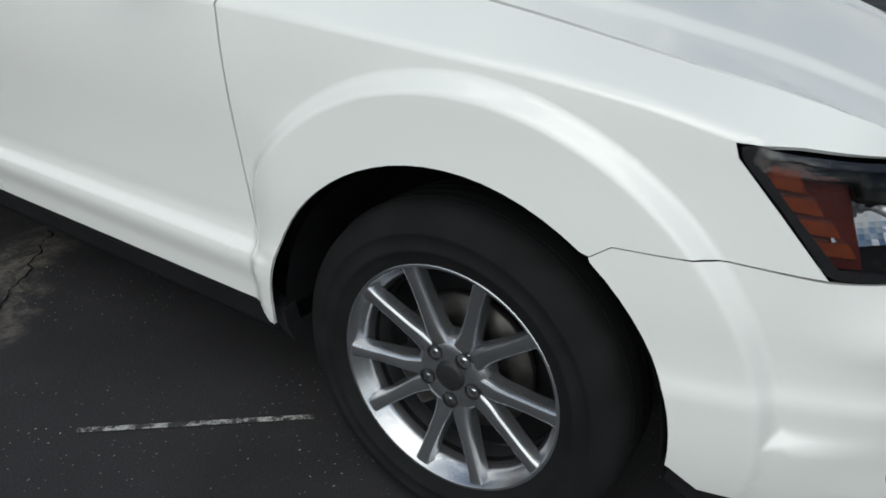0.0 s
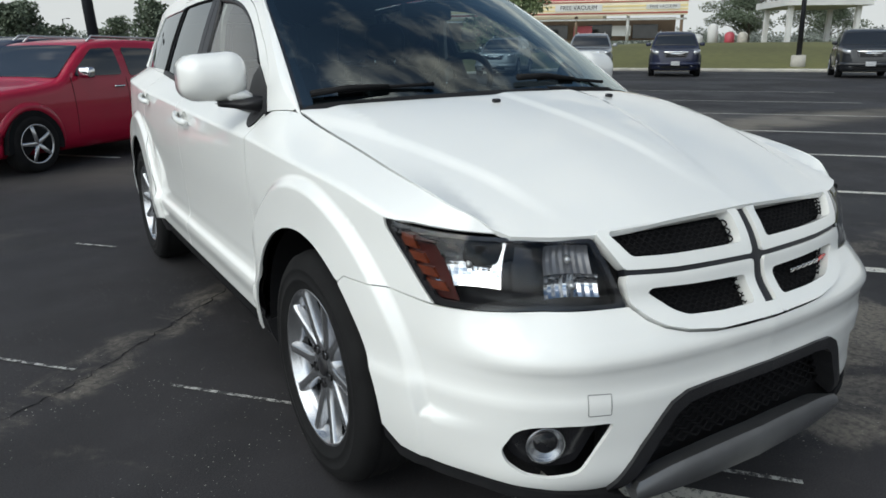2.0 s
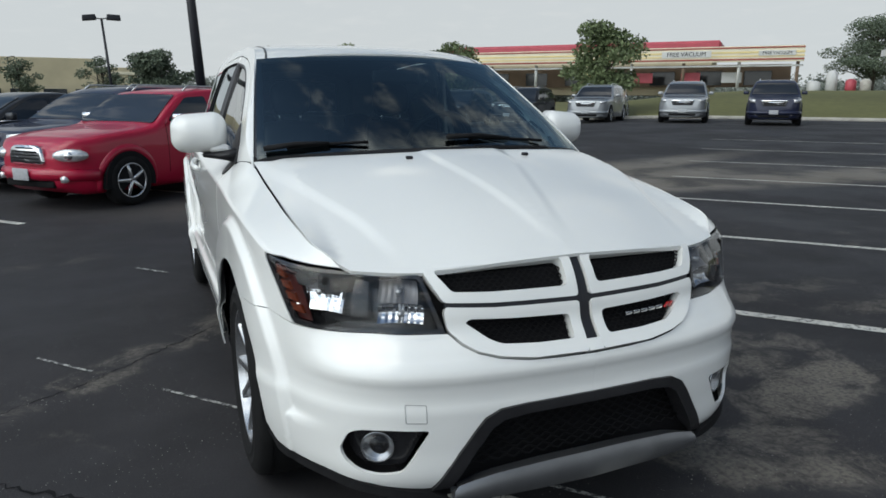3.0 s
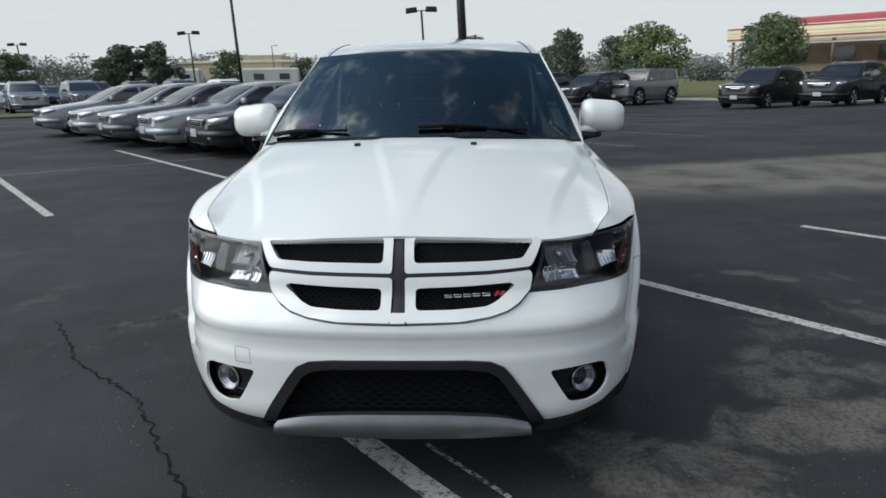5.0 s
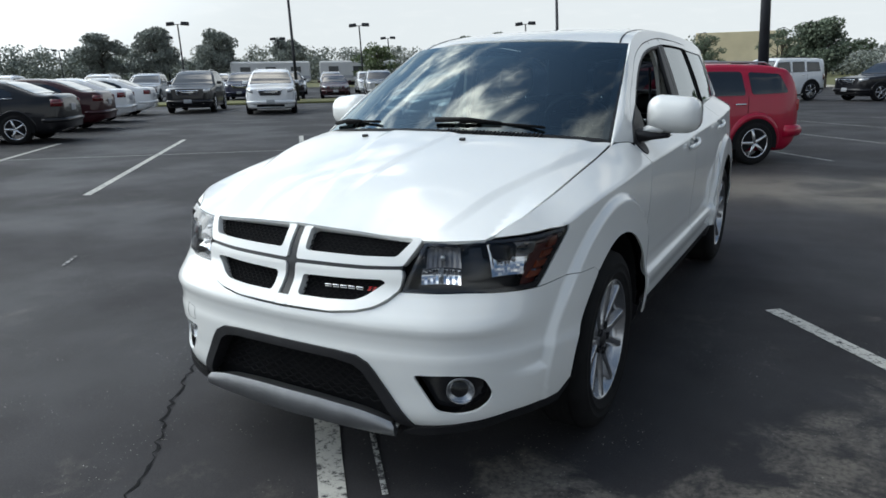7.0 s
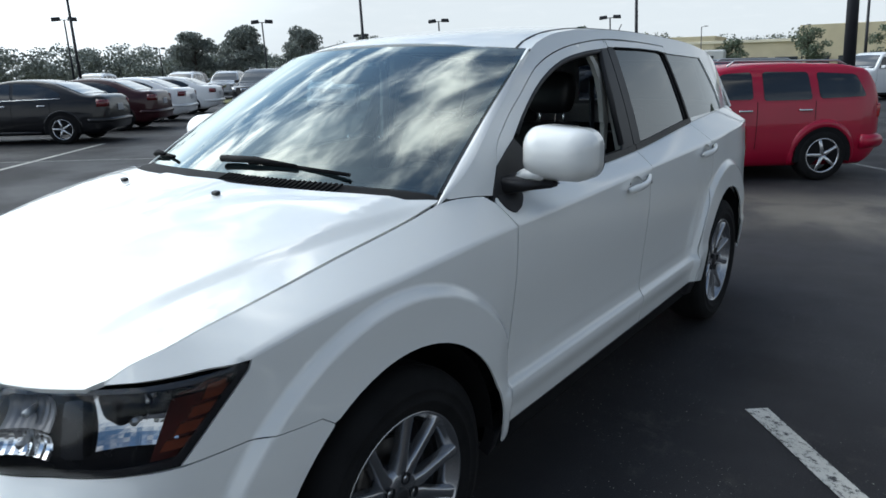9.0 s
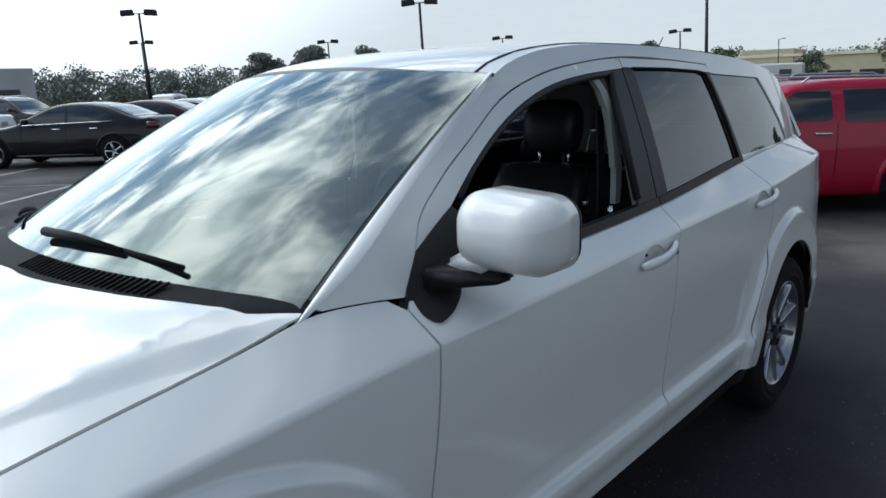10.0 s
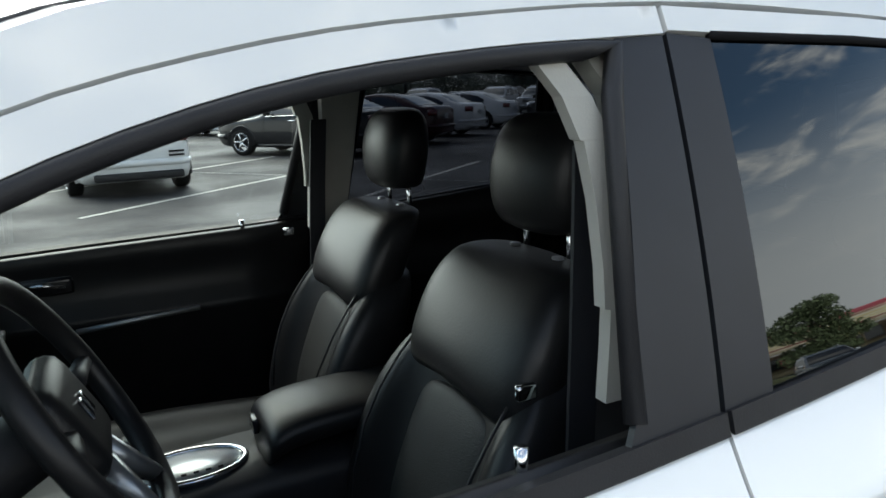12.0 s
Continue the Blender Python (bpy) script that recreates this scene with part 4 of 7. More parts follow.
patch("loop_bridge", [(0, .662), (.0245, .662), (.0245, .690), (0, .690)], shell, PAINT, gr, .012, out=.0115, sides=(1, -1), thick=.03)
# maker's badge in the lower opening, as plain bars, and two red slashes
for k in range(5):
    bm = bmesh.new()
    p = shell(np.array(.165 + k * .032), np.array(.737))
    block(bm, (.026, .006, .012), pose(p[0], p[1] - .002, .737 + k * .0008, 10, 0, 6), .002)
    part("badge_letter", bm, CHROME, gr)
for k in range(2):
    bm = bmesh.new()
    p = shell(np.array(.33 + k * .017), np.array(.742))
    vs = block(bm, (.011, .006, .016), None, .001)
    for v in bm.verts:
        v.co.x += v.co.z * .6
    bmesh.ops.transform(bm, matrix=pose(p[0], p[1] - .002, .742, 10, 0, 10), verts=bm.verts[:])
    part("badge_slash", bm, REDLENS, gr)

# headlamps
lamp = [(.448, .737), (.56, .742), (.685, .743), (.838, .741), (.93, .744), (.958, .748), (1.035, .832), (1.106, .903), (1.112, .920), (1.10, .924), (1.033, .917), (.862, .903), (.70, .896), (.514, .892)]
for s in (1, -1):
    hl = new("headlamp")
    hl.parent = car
    bk = lambda u, z: shell(u, z)
    patch("housing", lamp, bk, GLOSSBLACK, hl, .03, out=-.06, sides=(s,), thick=-.05)
    lens = patch("lens", rounded(lamp, .012), bk, LENS, hl, .03, out=.001, sides=(s,), thick=0)
    lens.visible_shadow = False
    patch("rim", [(a, b) for a, b in rounded(lamp, .012)], bk, GLOSSBLACK, hl, .03, out=-.002, sides=(s,), thick=.01,
          holes=[rounded([(.468, .749), (.685, .753), (.838, .752), (.945, .757), (1.026, .838), (1.092, .908), (1.033, .908), (.862, .895), (.70, .888), (.523, .884)], .012)])
    # amber ribs on a dark red ground at the rear corner
    patch("corner_reflector", [(.898, .755), (.950, .757), (1.03, .836), (1.095, .908), (1.03, .909), (.965, .897)], bk, REDDARK, hl, .02, out=-.022, sides=(s,), thick=.004)
    for k in range(5):
        a0, z0 = .915 + k * .031, .775 + k * .0295
        patch("amber_reflector", [(a0 + .005, z0), (a0 + .06 - k * .004, z0 + .003), (a0 + .078 - k * .004, z0 + .022), (a0 + .022, z0 + .021)][::1] if k < 4 else [(1.03, .893), (1.068, .897), (1.06, .878), (1.02, .874)],
              bk, AMBER, hl, .02, out=-.012, sides=(s,), thick=.01)
    # reflector bowls
    for uc, zc, w, h in ((.872, .838, .078, .052), (.605, .845, .072, .030), (.595, .788, .078, .026)):
        bm = bmesh.new()
        n = 15
        rows = []
        for j in range(n):
            row = []
            for i in range(n):
                a, b = -1 + 2 * i / (n - 1), -1 + 2 * j / (n - 1)
                p = shell(np.array(uc + a * w), np.array(zc + b * h))
                q = shell(np.array(uc), np.array(zc))
                deep = .014 + .036 * (1 - (a * a + b * b) / 2) + (.0010 if w == .078 and h == .052 else .0022) * (i % 2)
                row.append(bm.verts.new((s * (p[0] - .5 * deep), p[1] + deep * .85, p[2])))
            rows.append(row)
        for j in range(n - 1):
            for i in range(n - 1):
                bm.faces.new((rows[j][i], rows[j][i + 1], rows[j + 1][i + 1], rows[j + 1][i]))
        bmesh.ops.recalc_face_normals(bm, faces=bm.faces[:])
        part("reflector", bm, RIMDARK if w == .072 else CHROME, hl, smooth=False)
        bm = bmesh.new()
        p = shell(np.array(uc), np.array(zc))
        rod(bm, (s * (p[0] - .03), p[1] + .045, zc), (s * (p[0] - .010), p[1] + .016, zc), .007, .008, 14)
        part("bulb_cap", bm, SILVER, hl)
    patch("divider", [(.705, .77), (.765, .77), (.772, .885), (.712, .880)], bk, GLOSSBLACK, hl, .02, out=-.015, sides=(s,), thick=.03)

# tail: bumper, tailgate, rear glass and lamps
u8 = float(U(3.80))
end = float(_pu[-1])
patch("rear_bumper", [(u8 + .003, .36), (u8 + .003, .66), (end, .66), (end, .36)], shell, PAINT, car, .05, sides=(1, -1))
patch("tailgate", [(u8 + .003, .665), (u8 + .003, 1.22), (end, 1.22), (end, .665)], shell, PAINT, car, .06, sides=(1, -1))


def hatch(x, t):
    a = roof(x, np.full_like(np.asarray(x, float), 3.62))
    b = np.stack([x * .66, 3.86 - .10 * x * x, 1.22 + 0 * x], -1)
    return a + (b - a) * np.asarray(t)[..., None]


patch("hatch_frame", [(-1, 0), (1, 0), (1, 1), (-1, 1)], hatch, PAINT, car, .06, holes=[[(-.74, .2), (.74, .2), (.74, .9), (-.74, .9)]], thick=.02)
patch("hatch_glass", [(-.75, .19), (.75, .19), (.75, .91), (-.75, .91)], hatch, PRIVACY, car, .08, out=-.004, thick=0)
for s in (1, -1):
    patch("tail_lamp", [(float(U(3.62)), .93), (float(U(3.60)), 1.10), (float(U(3.85)), 1.08), (float(U(3.85)), .93)], shell, REDLENS, car, .04, out=.008, sides=(s,), thick=.03)
bm = bmesh.new()
tube(bm, [(-.03, 3.36, 1.63), (-.03, 3.36, 1.665), (-.03, 3.40, 1.70), (-.03, 3.47, 1.77)], [.02, .012, .004, .003], 8)
part("antenna", bm, BLACK, car)

# underbody
bm = bmesh.new()
block(bm, (1.0, 4.3, .12), pose(0, 1.45, .27), .02)
block(bm, (1.72, 1.9, .10), pose(0, 1.43, .33), .02)
part("underbody", bm, SEAM, car)


# ---- wheels ----
def wheel_thing(parent):
    w = new("wheel")
    w.parent = parent
    bm = bmesh.new()
    prof = [(-.105, .245), (-.112, .262), (-.118, .30), (-.112, .335), (-.095, .357), (-.06, .364), (0, .366), (.06, .364), (.088, .357), (.104, .337), (.109, .318), (.112, .314), (.112, .309), (.1095, .305), (.110, .285), (.113, .281), (.113, .276), (.109, .272), (.106, .262), (.098, .245)]
    lathe(bm, prof, 72)
    part("tyre", bm, RUBBER, w, "black tyre")
    bm = bmesh.new()
    for x in (-.055, -.018, .018, .055):
        lathe(bm, [(x - .004, .3665), (x - .003, .3635), (x + .003, .3635), (x + .004, .3665)], 60)
    part("tread_groove", bm, SEAM, w)
    bm = bmesh.new()
    lathe(bm, [(-.10, .236), (-.09, .222), (.02, .214), (.055, .220), (.070, .226), (.074, .236), (.098, .240), (.101, .246), (.096, .249), (.07, .246)], 72)
    rimob = part("rim", bm, RIM, w)
    # black disc closes the barrel, the shade behind the spokes in its colour
    bm = bmesh.new()
    lathe(bm, [(-.02, .03), (-.02, .215)], 48)
    part("barrel_back", bm, SEAM, w)
    # dark bands on the barrel, shade of its steps put into the colour
    for x, r in ((.030, .2178), (-.035, .2200)):
        bm = bmesh.new()
        lathe(bm, [(x - .010, r - .0014), (x, r - .0030), (x + .010, r - .0014)], 60)
        part("barrel_groove", bm, SEAM, rimob)
    bm = bmesh.new()
    lathe(bm, [(.0, .06), (.012, .075), (.012, .150), (.004, .152), (-.004, .152)], 48)
    part("brake_disc", bm, STEEL, w)
    bm = bmesh.new()
    block(bm, (.05, .055, .13), pose(.02, -.125, .02), .012)
    part("brake_caliper", bm, STEEL, w)
    # five forked spokes
    for k in range(5):
        bm = bmesh.new()
        for sgn in (-1, 1):
            rows = []
            for r, off, wid, xf, dep in ((.040, .014, .022, .072, .04), (.075, .0185, .0205, .075, .036), (.100, .0235, .0185, .078, .034), (.125, .0330, .0168, .081, .033), (.155, .0435, .0158, .084, .031), (.185, .0540, .0155, .088, .030), (.215, .0640, .0165, .092, .028), (.232, .0695, .019, .094, .022), (.240, .0725, .024, .094, .014)):
                c = sgn * off
                prof = ((-dep, -1.25), (-.014, -1.08), (-.005, -.95), (-.0012, -.78), (0, -.5), (0, .5), (-.0012, .78), (-.005, .95), (-.014, 1.08), (-dep, 1.25))
                rows.append([(xf + a, c + wid * q, r) for a, q in prof])
            loft(bm, rows)
        bmesh.ops.transform(bm, matrix=pose(0, 0, 0, k * 72), verts=bm.verts[:])
        part("spoke", bm, RIM, rimob).data.set_sharp_from_angle(angle=radians(50))
    bm = bmesh.new()
    lathe(bm, [(.03, .088), (.066, .082), (.074, .070), (.077, .052), (.074, .036), (.074, .03)], 40)
    part("hub", bm, RIM, rimob)
    bm = bmesh.new()
    lathe(bm, [(.07, .034), (.080, .031), (.082, .024), (.083, .001)], 32)
    part("centre_cap", bm, BLACK, rimob)
    for k in range(5):
        a = radians(-k * 72)
        # lug holes are black collars, their inner shade in the colour
        bm = bmesh.new()
        lathe(bm, [(.0805, .0165), (.080, .0165), (.066, .014)], 16, Matrix.Translation((0, .056 * math.sin(a), .056 * math.cos(a))))
        part("lug_hole", bm, SEAM, rimob)
        bm = bmesh.new()
        lathe(bm, [(.055, .009), (.074, .0088), (.077, .006), (.0775, .001)], 6, Matrix.Translation((0, .056 * math.sin(a), .056 * math.cos(a))))
        part("lug_nut", bm, CHROME, rimob)
    return w


first = wheel_thing(car)
first.matrix_basis = pose(.785, 0, .366, -25)
for m in (pose(.785, 2.89, .366, 55), pose(-.785, 0, .366, 0, 0, 180) @ pose(0, 0, 0, 40.5), pose(-.785, 2.89, .366, 0, 0, 180) @ pose(0, 0, 0, 31)):
    made = {}
    for o in (first, *first.children_recursive):
        made[o] = o.copy()
        scene.collection.objects.link(made[o])
        made[o].parent = made.get(o.parent, o.parent)
    made[first].matrix_basis = m

# ---- mirrors and door handles ----
for s in (1, -1):
    mir = new("side_mirror")
    mir.parent = car
    bm = bmesh.new()
    rings = []
    outline = []                                     # from the leading face round its edge and back to the glass rim: inset, way back
    for u in (.08, .25, .42, .56, .68, .78, .86, .92, .96, .985, 1.0):
        outline.append((.083 * (1 - u), .034 * u ** 2.2 + .022 * u ** 7 - .018))
    outline += [(-.001, .070), (-.001, .115)]
    for inset, back_ in outline:
        wx, wz, rc = .114 - inset, .084 - inset, max(.006, .058 - inset * .62)
        ring = []
        for qx, qz, a0 in ((1, 1, 0), (-1, 1, 90), (-1, -1, 180), (1, -1, 270)):
            for a in np.linspace(radians(a0), radians(a0 + 90), 9):
                xx = qx * max(wx - rc, 0) + rc * math.cos(a)
                zz = qz * max(wz - rc, 0) + rc * math.sin(a)
                ring.append((s * (.934 + xx), .666 + back_ + .034 * (xx / .114 + 1) * .5 + .010 * (zz / .084) ** 2, 1.223 + zz * (1 - .12 * (xx / .114) * (zz > 0))))
        rings.append(ring)
    loft(bm, rings)
    part("cap", bm, PAINT, mir)
    bm = bmesh.new()                                 # painted root of the cap above the foot
    loft(bm, [[(s * .802, .668, 1.138), (s * .802, .745, 1.138), (s * .802, .745, 1.160), (s * .802, .672, 1.160)],
              [(s * .838, .668, 1.136), (s * .838, .760, 1.136), (s * .838, .760, 1.182), (s * .838, .676, 1.182)],
              [(s * .90, .680, 1.139), (s * .90, .765, 1.139), (s * .90, .765, 1.19), (s * .90, .690, 1.19)]])
    bmesh.ops.bevel(bm, geom=bm.edges[:], offset=.010, segments=3, affect="EDGES")
    part("cap_root", bm, PAINT, mir)
    bm = bmesh.new()
    loft(bm, [[(x + s * .0, y + .004, z) for x, y, z in rings[-1]], [((x - s * .944) * .97 + s * .944, y + .014, (z - 1.218) * .97 + 1.218) for x, y, z in rings[-1]]])
    part("mirror_frame", bm, BLACK, mir)
    bm = bmesh.new()
    loft(bm, [[((x - s * .944) * .9 + s * .944, y + .0145, (z - 1.218) * .9 + 1.218) for x, y, z in rings[-1]], [((x - s * .944) * .9 + s * .944, y + .0165, (z - 1.218) * .9 + 1.218) for x, y, z in rings[-1]]])
    part("mirror_glass", bm, CHROME, mir)
    bm = bmesh.new()
    loft(bm, [[(s * .775, .57, 1.10), (s * .775, .71, 1.10), (s * .765, .71, 1.165), (s * .765, .59, 1.16)],
              [(s * .86, .65, 1.112), (s * .86, .74, 1.112), (s * .86, .74, 1.145), (s * .86, .66, 1.145)],
              [(s * .93, .70, 1.120), (s * .93, .76, 1.120), (s * .93, .76, 1.138), (s * .93, .705, 1.138)]])
    bmesh.ops.bevel(bm, geom=bm.edges[:], offset=.008, segments=2, affect="EDGES")
    part("mirror_foot", bm, BLACK, mir)
    for k, (y0, y1, z) in enumerate(HANDLES):
        hd = new("door_handle")
        hd.parent = car
        pts = []
        for t in np.linspace(0, 1, 11):
            p = shell(np.array(U(y0 + (y1 - y0) * t)), np.array(z + .024 * t))
            pts.append((s * (p[0] + .004 + .032 * math.sin(math.pi * min(1, t * .9 + .08)) ** .7), p[1], p[2]))
        bm = bmesh.new()
        rings = []
        for i, p in enumerate(pts):
            hgt = (.010, .015, .016, .015, .0145, .0145, .015, .017, .021, .022, .016)[i]
            rings.append([(p[0] + s * .011 * math.cos(a), p[1], p[2] + hgt * math.sin(a)) for a in np.linspace(0, 2 * math.pi, 12, endpoint=False)])
        loft(bm, rings)
        part("grip", bm, PAINT, hd)
        bm = bmesh.new()
        ring = cup(k)
        cu, cz = np.mean([q[0] for q in ring]), np.mean([q[1] for q in ring])
        rings = []
        for sc, deep in ((1.02, .001), (.97, .008), (.85, .019), (.55, .024), (.15, .025)):
            row = [shell(np.array(cu + (a - cu) * sc), np.array(cz + (b - cz) * sc)) for a, b in ring]
            rings.append([(s * (p[0] - deep), p[1], p[2]) for p in row])
        loft(bm, rings, False)
        part("handle_cup", bm, PAINT, hd)
        if k == 0:
            bm = bmesh.new()
            p = pts[8]
            rod(bm, (p[0], p[1] - .005, p[2] - .006), (p[0] + s * .0125, p[1] - .005, p[2] - .006), .007, .007, 10)
            part("lock", bm, BLACK, hd)


# ---- the cabin ----
def cushion(name, rings, mat, parent, label=""):
    """A padded form: outlines of equal count, one behind the other, closed at both ends."""
    bm = bmesh.new()
    loft(bm, rings)
    ob = part(name, bm, mat, parent, label)
    md = ob.modifiers.new("soft", "SUBSURF")
    md.levels = md.render_levels = 2
    return ob


def hard_strip(name, rings, mat, parent, label=""):
    bm = bmesh.new()
    loft(bm, rings)
    return part(name, bm, mat, parent, label, smooth=False)


def front_seat(x0, s):
    """A black leather front seat; s: side on which the outer bolster is."""
    seat = new("front_seat")
    seat.parent = car
    lean = lambda z: 1.53 + (z - .70) * .38            # front face of the backrest

    def ring(z, half, front, deep, cx=0.0):
        """Outline at height z: bolsters stand forward of the middle."""
        y = lean(z) + cx
        return [(x0 - half, y + .02, z), (x0 - half * .97, y - front, z), (x0 - half * .70, y - front * .9, z), (x0 - half * .56, y, z), (x0, y + .012, z), (x0 + half * .56, y, z),
                (x0 + half * .70, y - front * .9, z), (x0 + half * .97, y - front, z), (x0 + half, y + .02, z), (x0 + half * .9, y + deep, z), (x0, y + deep + .02, z), (x0 - half * .9, y + deep, z)]
    cushion("backrest", [ring(.66, .20, .03, .10), ring(.74, .24, .055, .12), ring(.88, .252, .070, .13), ring(.98, .245, .058, .13), ring(1.045, .225, .030, .13), ring(1.08, .20, .004, .12), ring(1.10, .18, -.01, .11)], LEATHER, seat)
    # full-width shoulder roll with a bowed lower edge over the ribbed centre panel
    sh = []
    for z, half, o, sag in ((1.000, .175, .0, .030), (1.012, .19, .030, .030), (1.06, .205, .046, .020), (1.13, .208, .046, .006), (1.19, .20, .036, 0), (1.225, .18, .016, 0), (1.24, .15, -.012, 0)):
        y = lean(z)
        sh.append([(x0 + half * q, y - o * (1 - .25 * abs(q) ** 3) + (.05 if abs(q) == 1 else 0), z + sag * (1 - q * q) * 1.0) for q in (-1, -.93, -.5, 0, .5, .93, 1)]
                  + [(x0 + half * q, y + .10, z) for q in (.85, 0, -.85)])
    cushion("shoulder_roll", sh, LEATHER, seat)
    cushion("seat_panel", [[(x0 - half, lean(z) - o + .004, z), (x0, lean(z) - o + .012, z + sag), (x0 + half, lean(z) - o + .004, z), (x0 + half, lean(z) + .03, z), (x0 - half, lean(z) + .03, z)]
                           for z, o, half, sag in ((.73, .0, .135, 0), (.76, .016, .14, .004), (.87, .020, .142, .012), (.97, .018, .138, .03), (1.005, .004, .132, .034))], MESHCLOTH, seat, "perforated grey-black centre panel")
    # thin line added along each bolster edge, in place of its highlight
    for q in (-1, 1):
        bm = bmesh.new()
        tube(bm, [(x0 + q * (.158 + .02 * k), lean(z) - o, z) for z, o, k in ((.74, .045, 0), (.82, .064, .5), (.90, .068, 1), (.97, .060, 1), (1.03, .042, .8), (1.06, .028, .6))], .0028, 5)
        part("piping", bm, TRIM, seat)
    cushion("seat_cushion", [[(x0 - .25, y, .50), (x0 - .255, y, z + .045), (x0 - .18, y, z + .05), (x0 - .13, y, z), (x0, y, z - .006), (x0 + .13, y, z), (x0 + .18, y, z + .05), (x0 + .255, y, z + .045), (x0 + .25, y, .50)]
                             for y, z in ((.98, .60), (1.02, .655), (1.15, .675), (1.35, .66), (1.52, .645), (1.56, .64))], LEATHER, seat)
    cushion("headrest", [[(x0 - w, y0 + dy, z), (x0 - w * .9, y0 - d + dy, z), (x0, y0 - d - .015 + dy, z), (x0 + w * .9, y0 - d + dy, z), (x0 + w, y0 + dy, z), (x0 + w * .8, y0 + d * .8 + dy, z), (x0, y0 + d + dy, z), (x0 - w * .8, y0 + d * .8 + dy, z)]
                         for z, w, d, dy, y0 in ((1.275, .08, .035, 0, 1.82), (1.29, .115, .055, -.002, 1.82), (1.36, .13, .065, .0, 1.82), (1.43, .125, .06, .004, 1.825), (1.465, .095, .04, .008, 1.825), (1.472, .05, .02, .008, 1.825))], LEATHER, seat)
    for dx in (-.064, .064):
        bm = bmesh.new()
        rod(bm, (x0 + dx, 1.825, 1.20), (x0 + dx, 1.822, 1.31), .006, .006, 8)
        part("headrest_post", bm, CHROME, seat)
        bm = bmesh.new()
        rod(bm, (x0 + dx, 1.80, 1.222), (x0 + dx, 1.80, 1.242), .013, .010, 8)
        part("post_collar", bm, SILVER, seat)
    return seat


front_seat(.325, 1)
front_seat(-.325, -1)
# rear bench
bench = new("rear_seat")
bench.parent = car
cushion("backrest", [[(-.62, y, z), (-.3, y - .03, z), (0, y - .02, z), (.3, y - .03, z), (.62, y, z), (.62, y + .14, z), (-.62, y + .14, z)] for y, z in ((2.46, .62), (2.50, .75), (2.58, .98), (2.64, 1.10), (2.66, 1.12))], LEATHER, bench)
cushion("seat_cushion", [[(-.62, y, .45), (-.62, y, z), (0, y, z + .01), (.62, y, z), (.62, y, .45)] for y, z in ((2.0, .60), (2.06, .66), (2.3, .66), (2.5, .64))], LEATHER, bench)
for x in (-.36, .36):
    cushion("headrest", [[(x - w, y - d, z), (x + w, y - d, z), (x + w, y + d, z), (x - w, y + d, z)] for z, w, d, y in ((1.12, .08, .03, 2.70), (1.15, .12, .05, 2.70), (1.23, .12, .05, 2.71), (1.26, .08, .03, 2.71))], LEATHER, bench)

# floor, bulkhead, headliner, inner pillars
bm = bmesh.new()
block(bm, (1.5, 3.0, .06), pose(0, 2.05, .42), .02)
block(bm, (1.5, .06, .62), pose(0, .52, .66), .02)
block(bm, (1.3, .06, .65), pose(0, 3.45, .78), .02)
part("cabin_floor", bm, CARPET, car)
LINER = material("grey_headliner", (.16, .16, .155), .95, 0, .08, 20, .3, 300)
patch("headliner", [(-.97, .03), (.97, .03)] + [(.97, t) for t in np.linspace(.1, .98, 8)] + [(-.97, .98), *[(-.97, t) for t in np.linspace(.9, .1, 8)]],
      lambda x, t: roof(x, (.93 + .145 * x * x) + t * (3.62 - (.93 + .145 * x * x))) - np.array([0, 0, .035]), LINER, car, .09, thick=0)
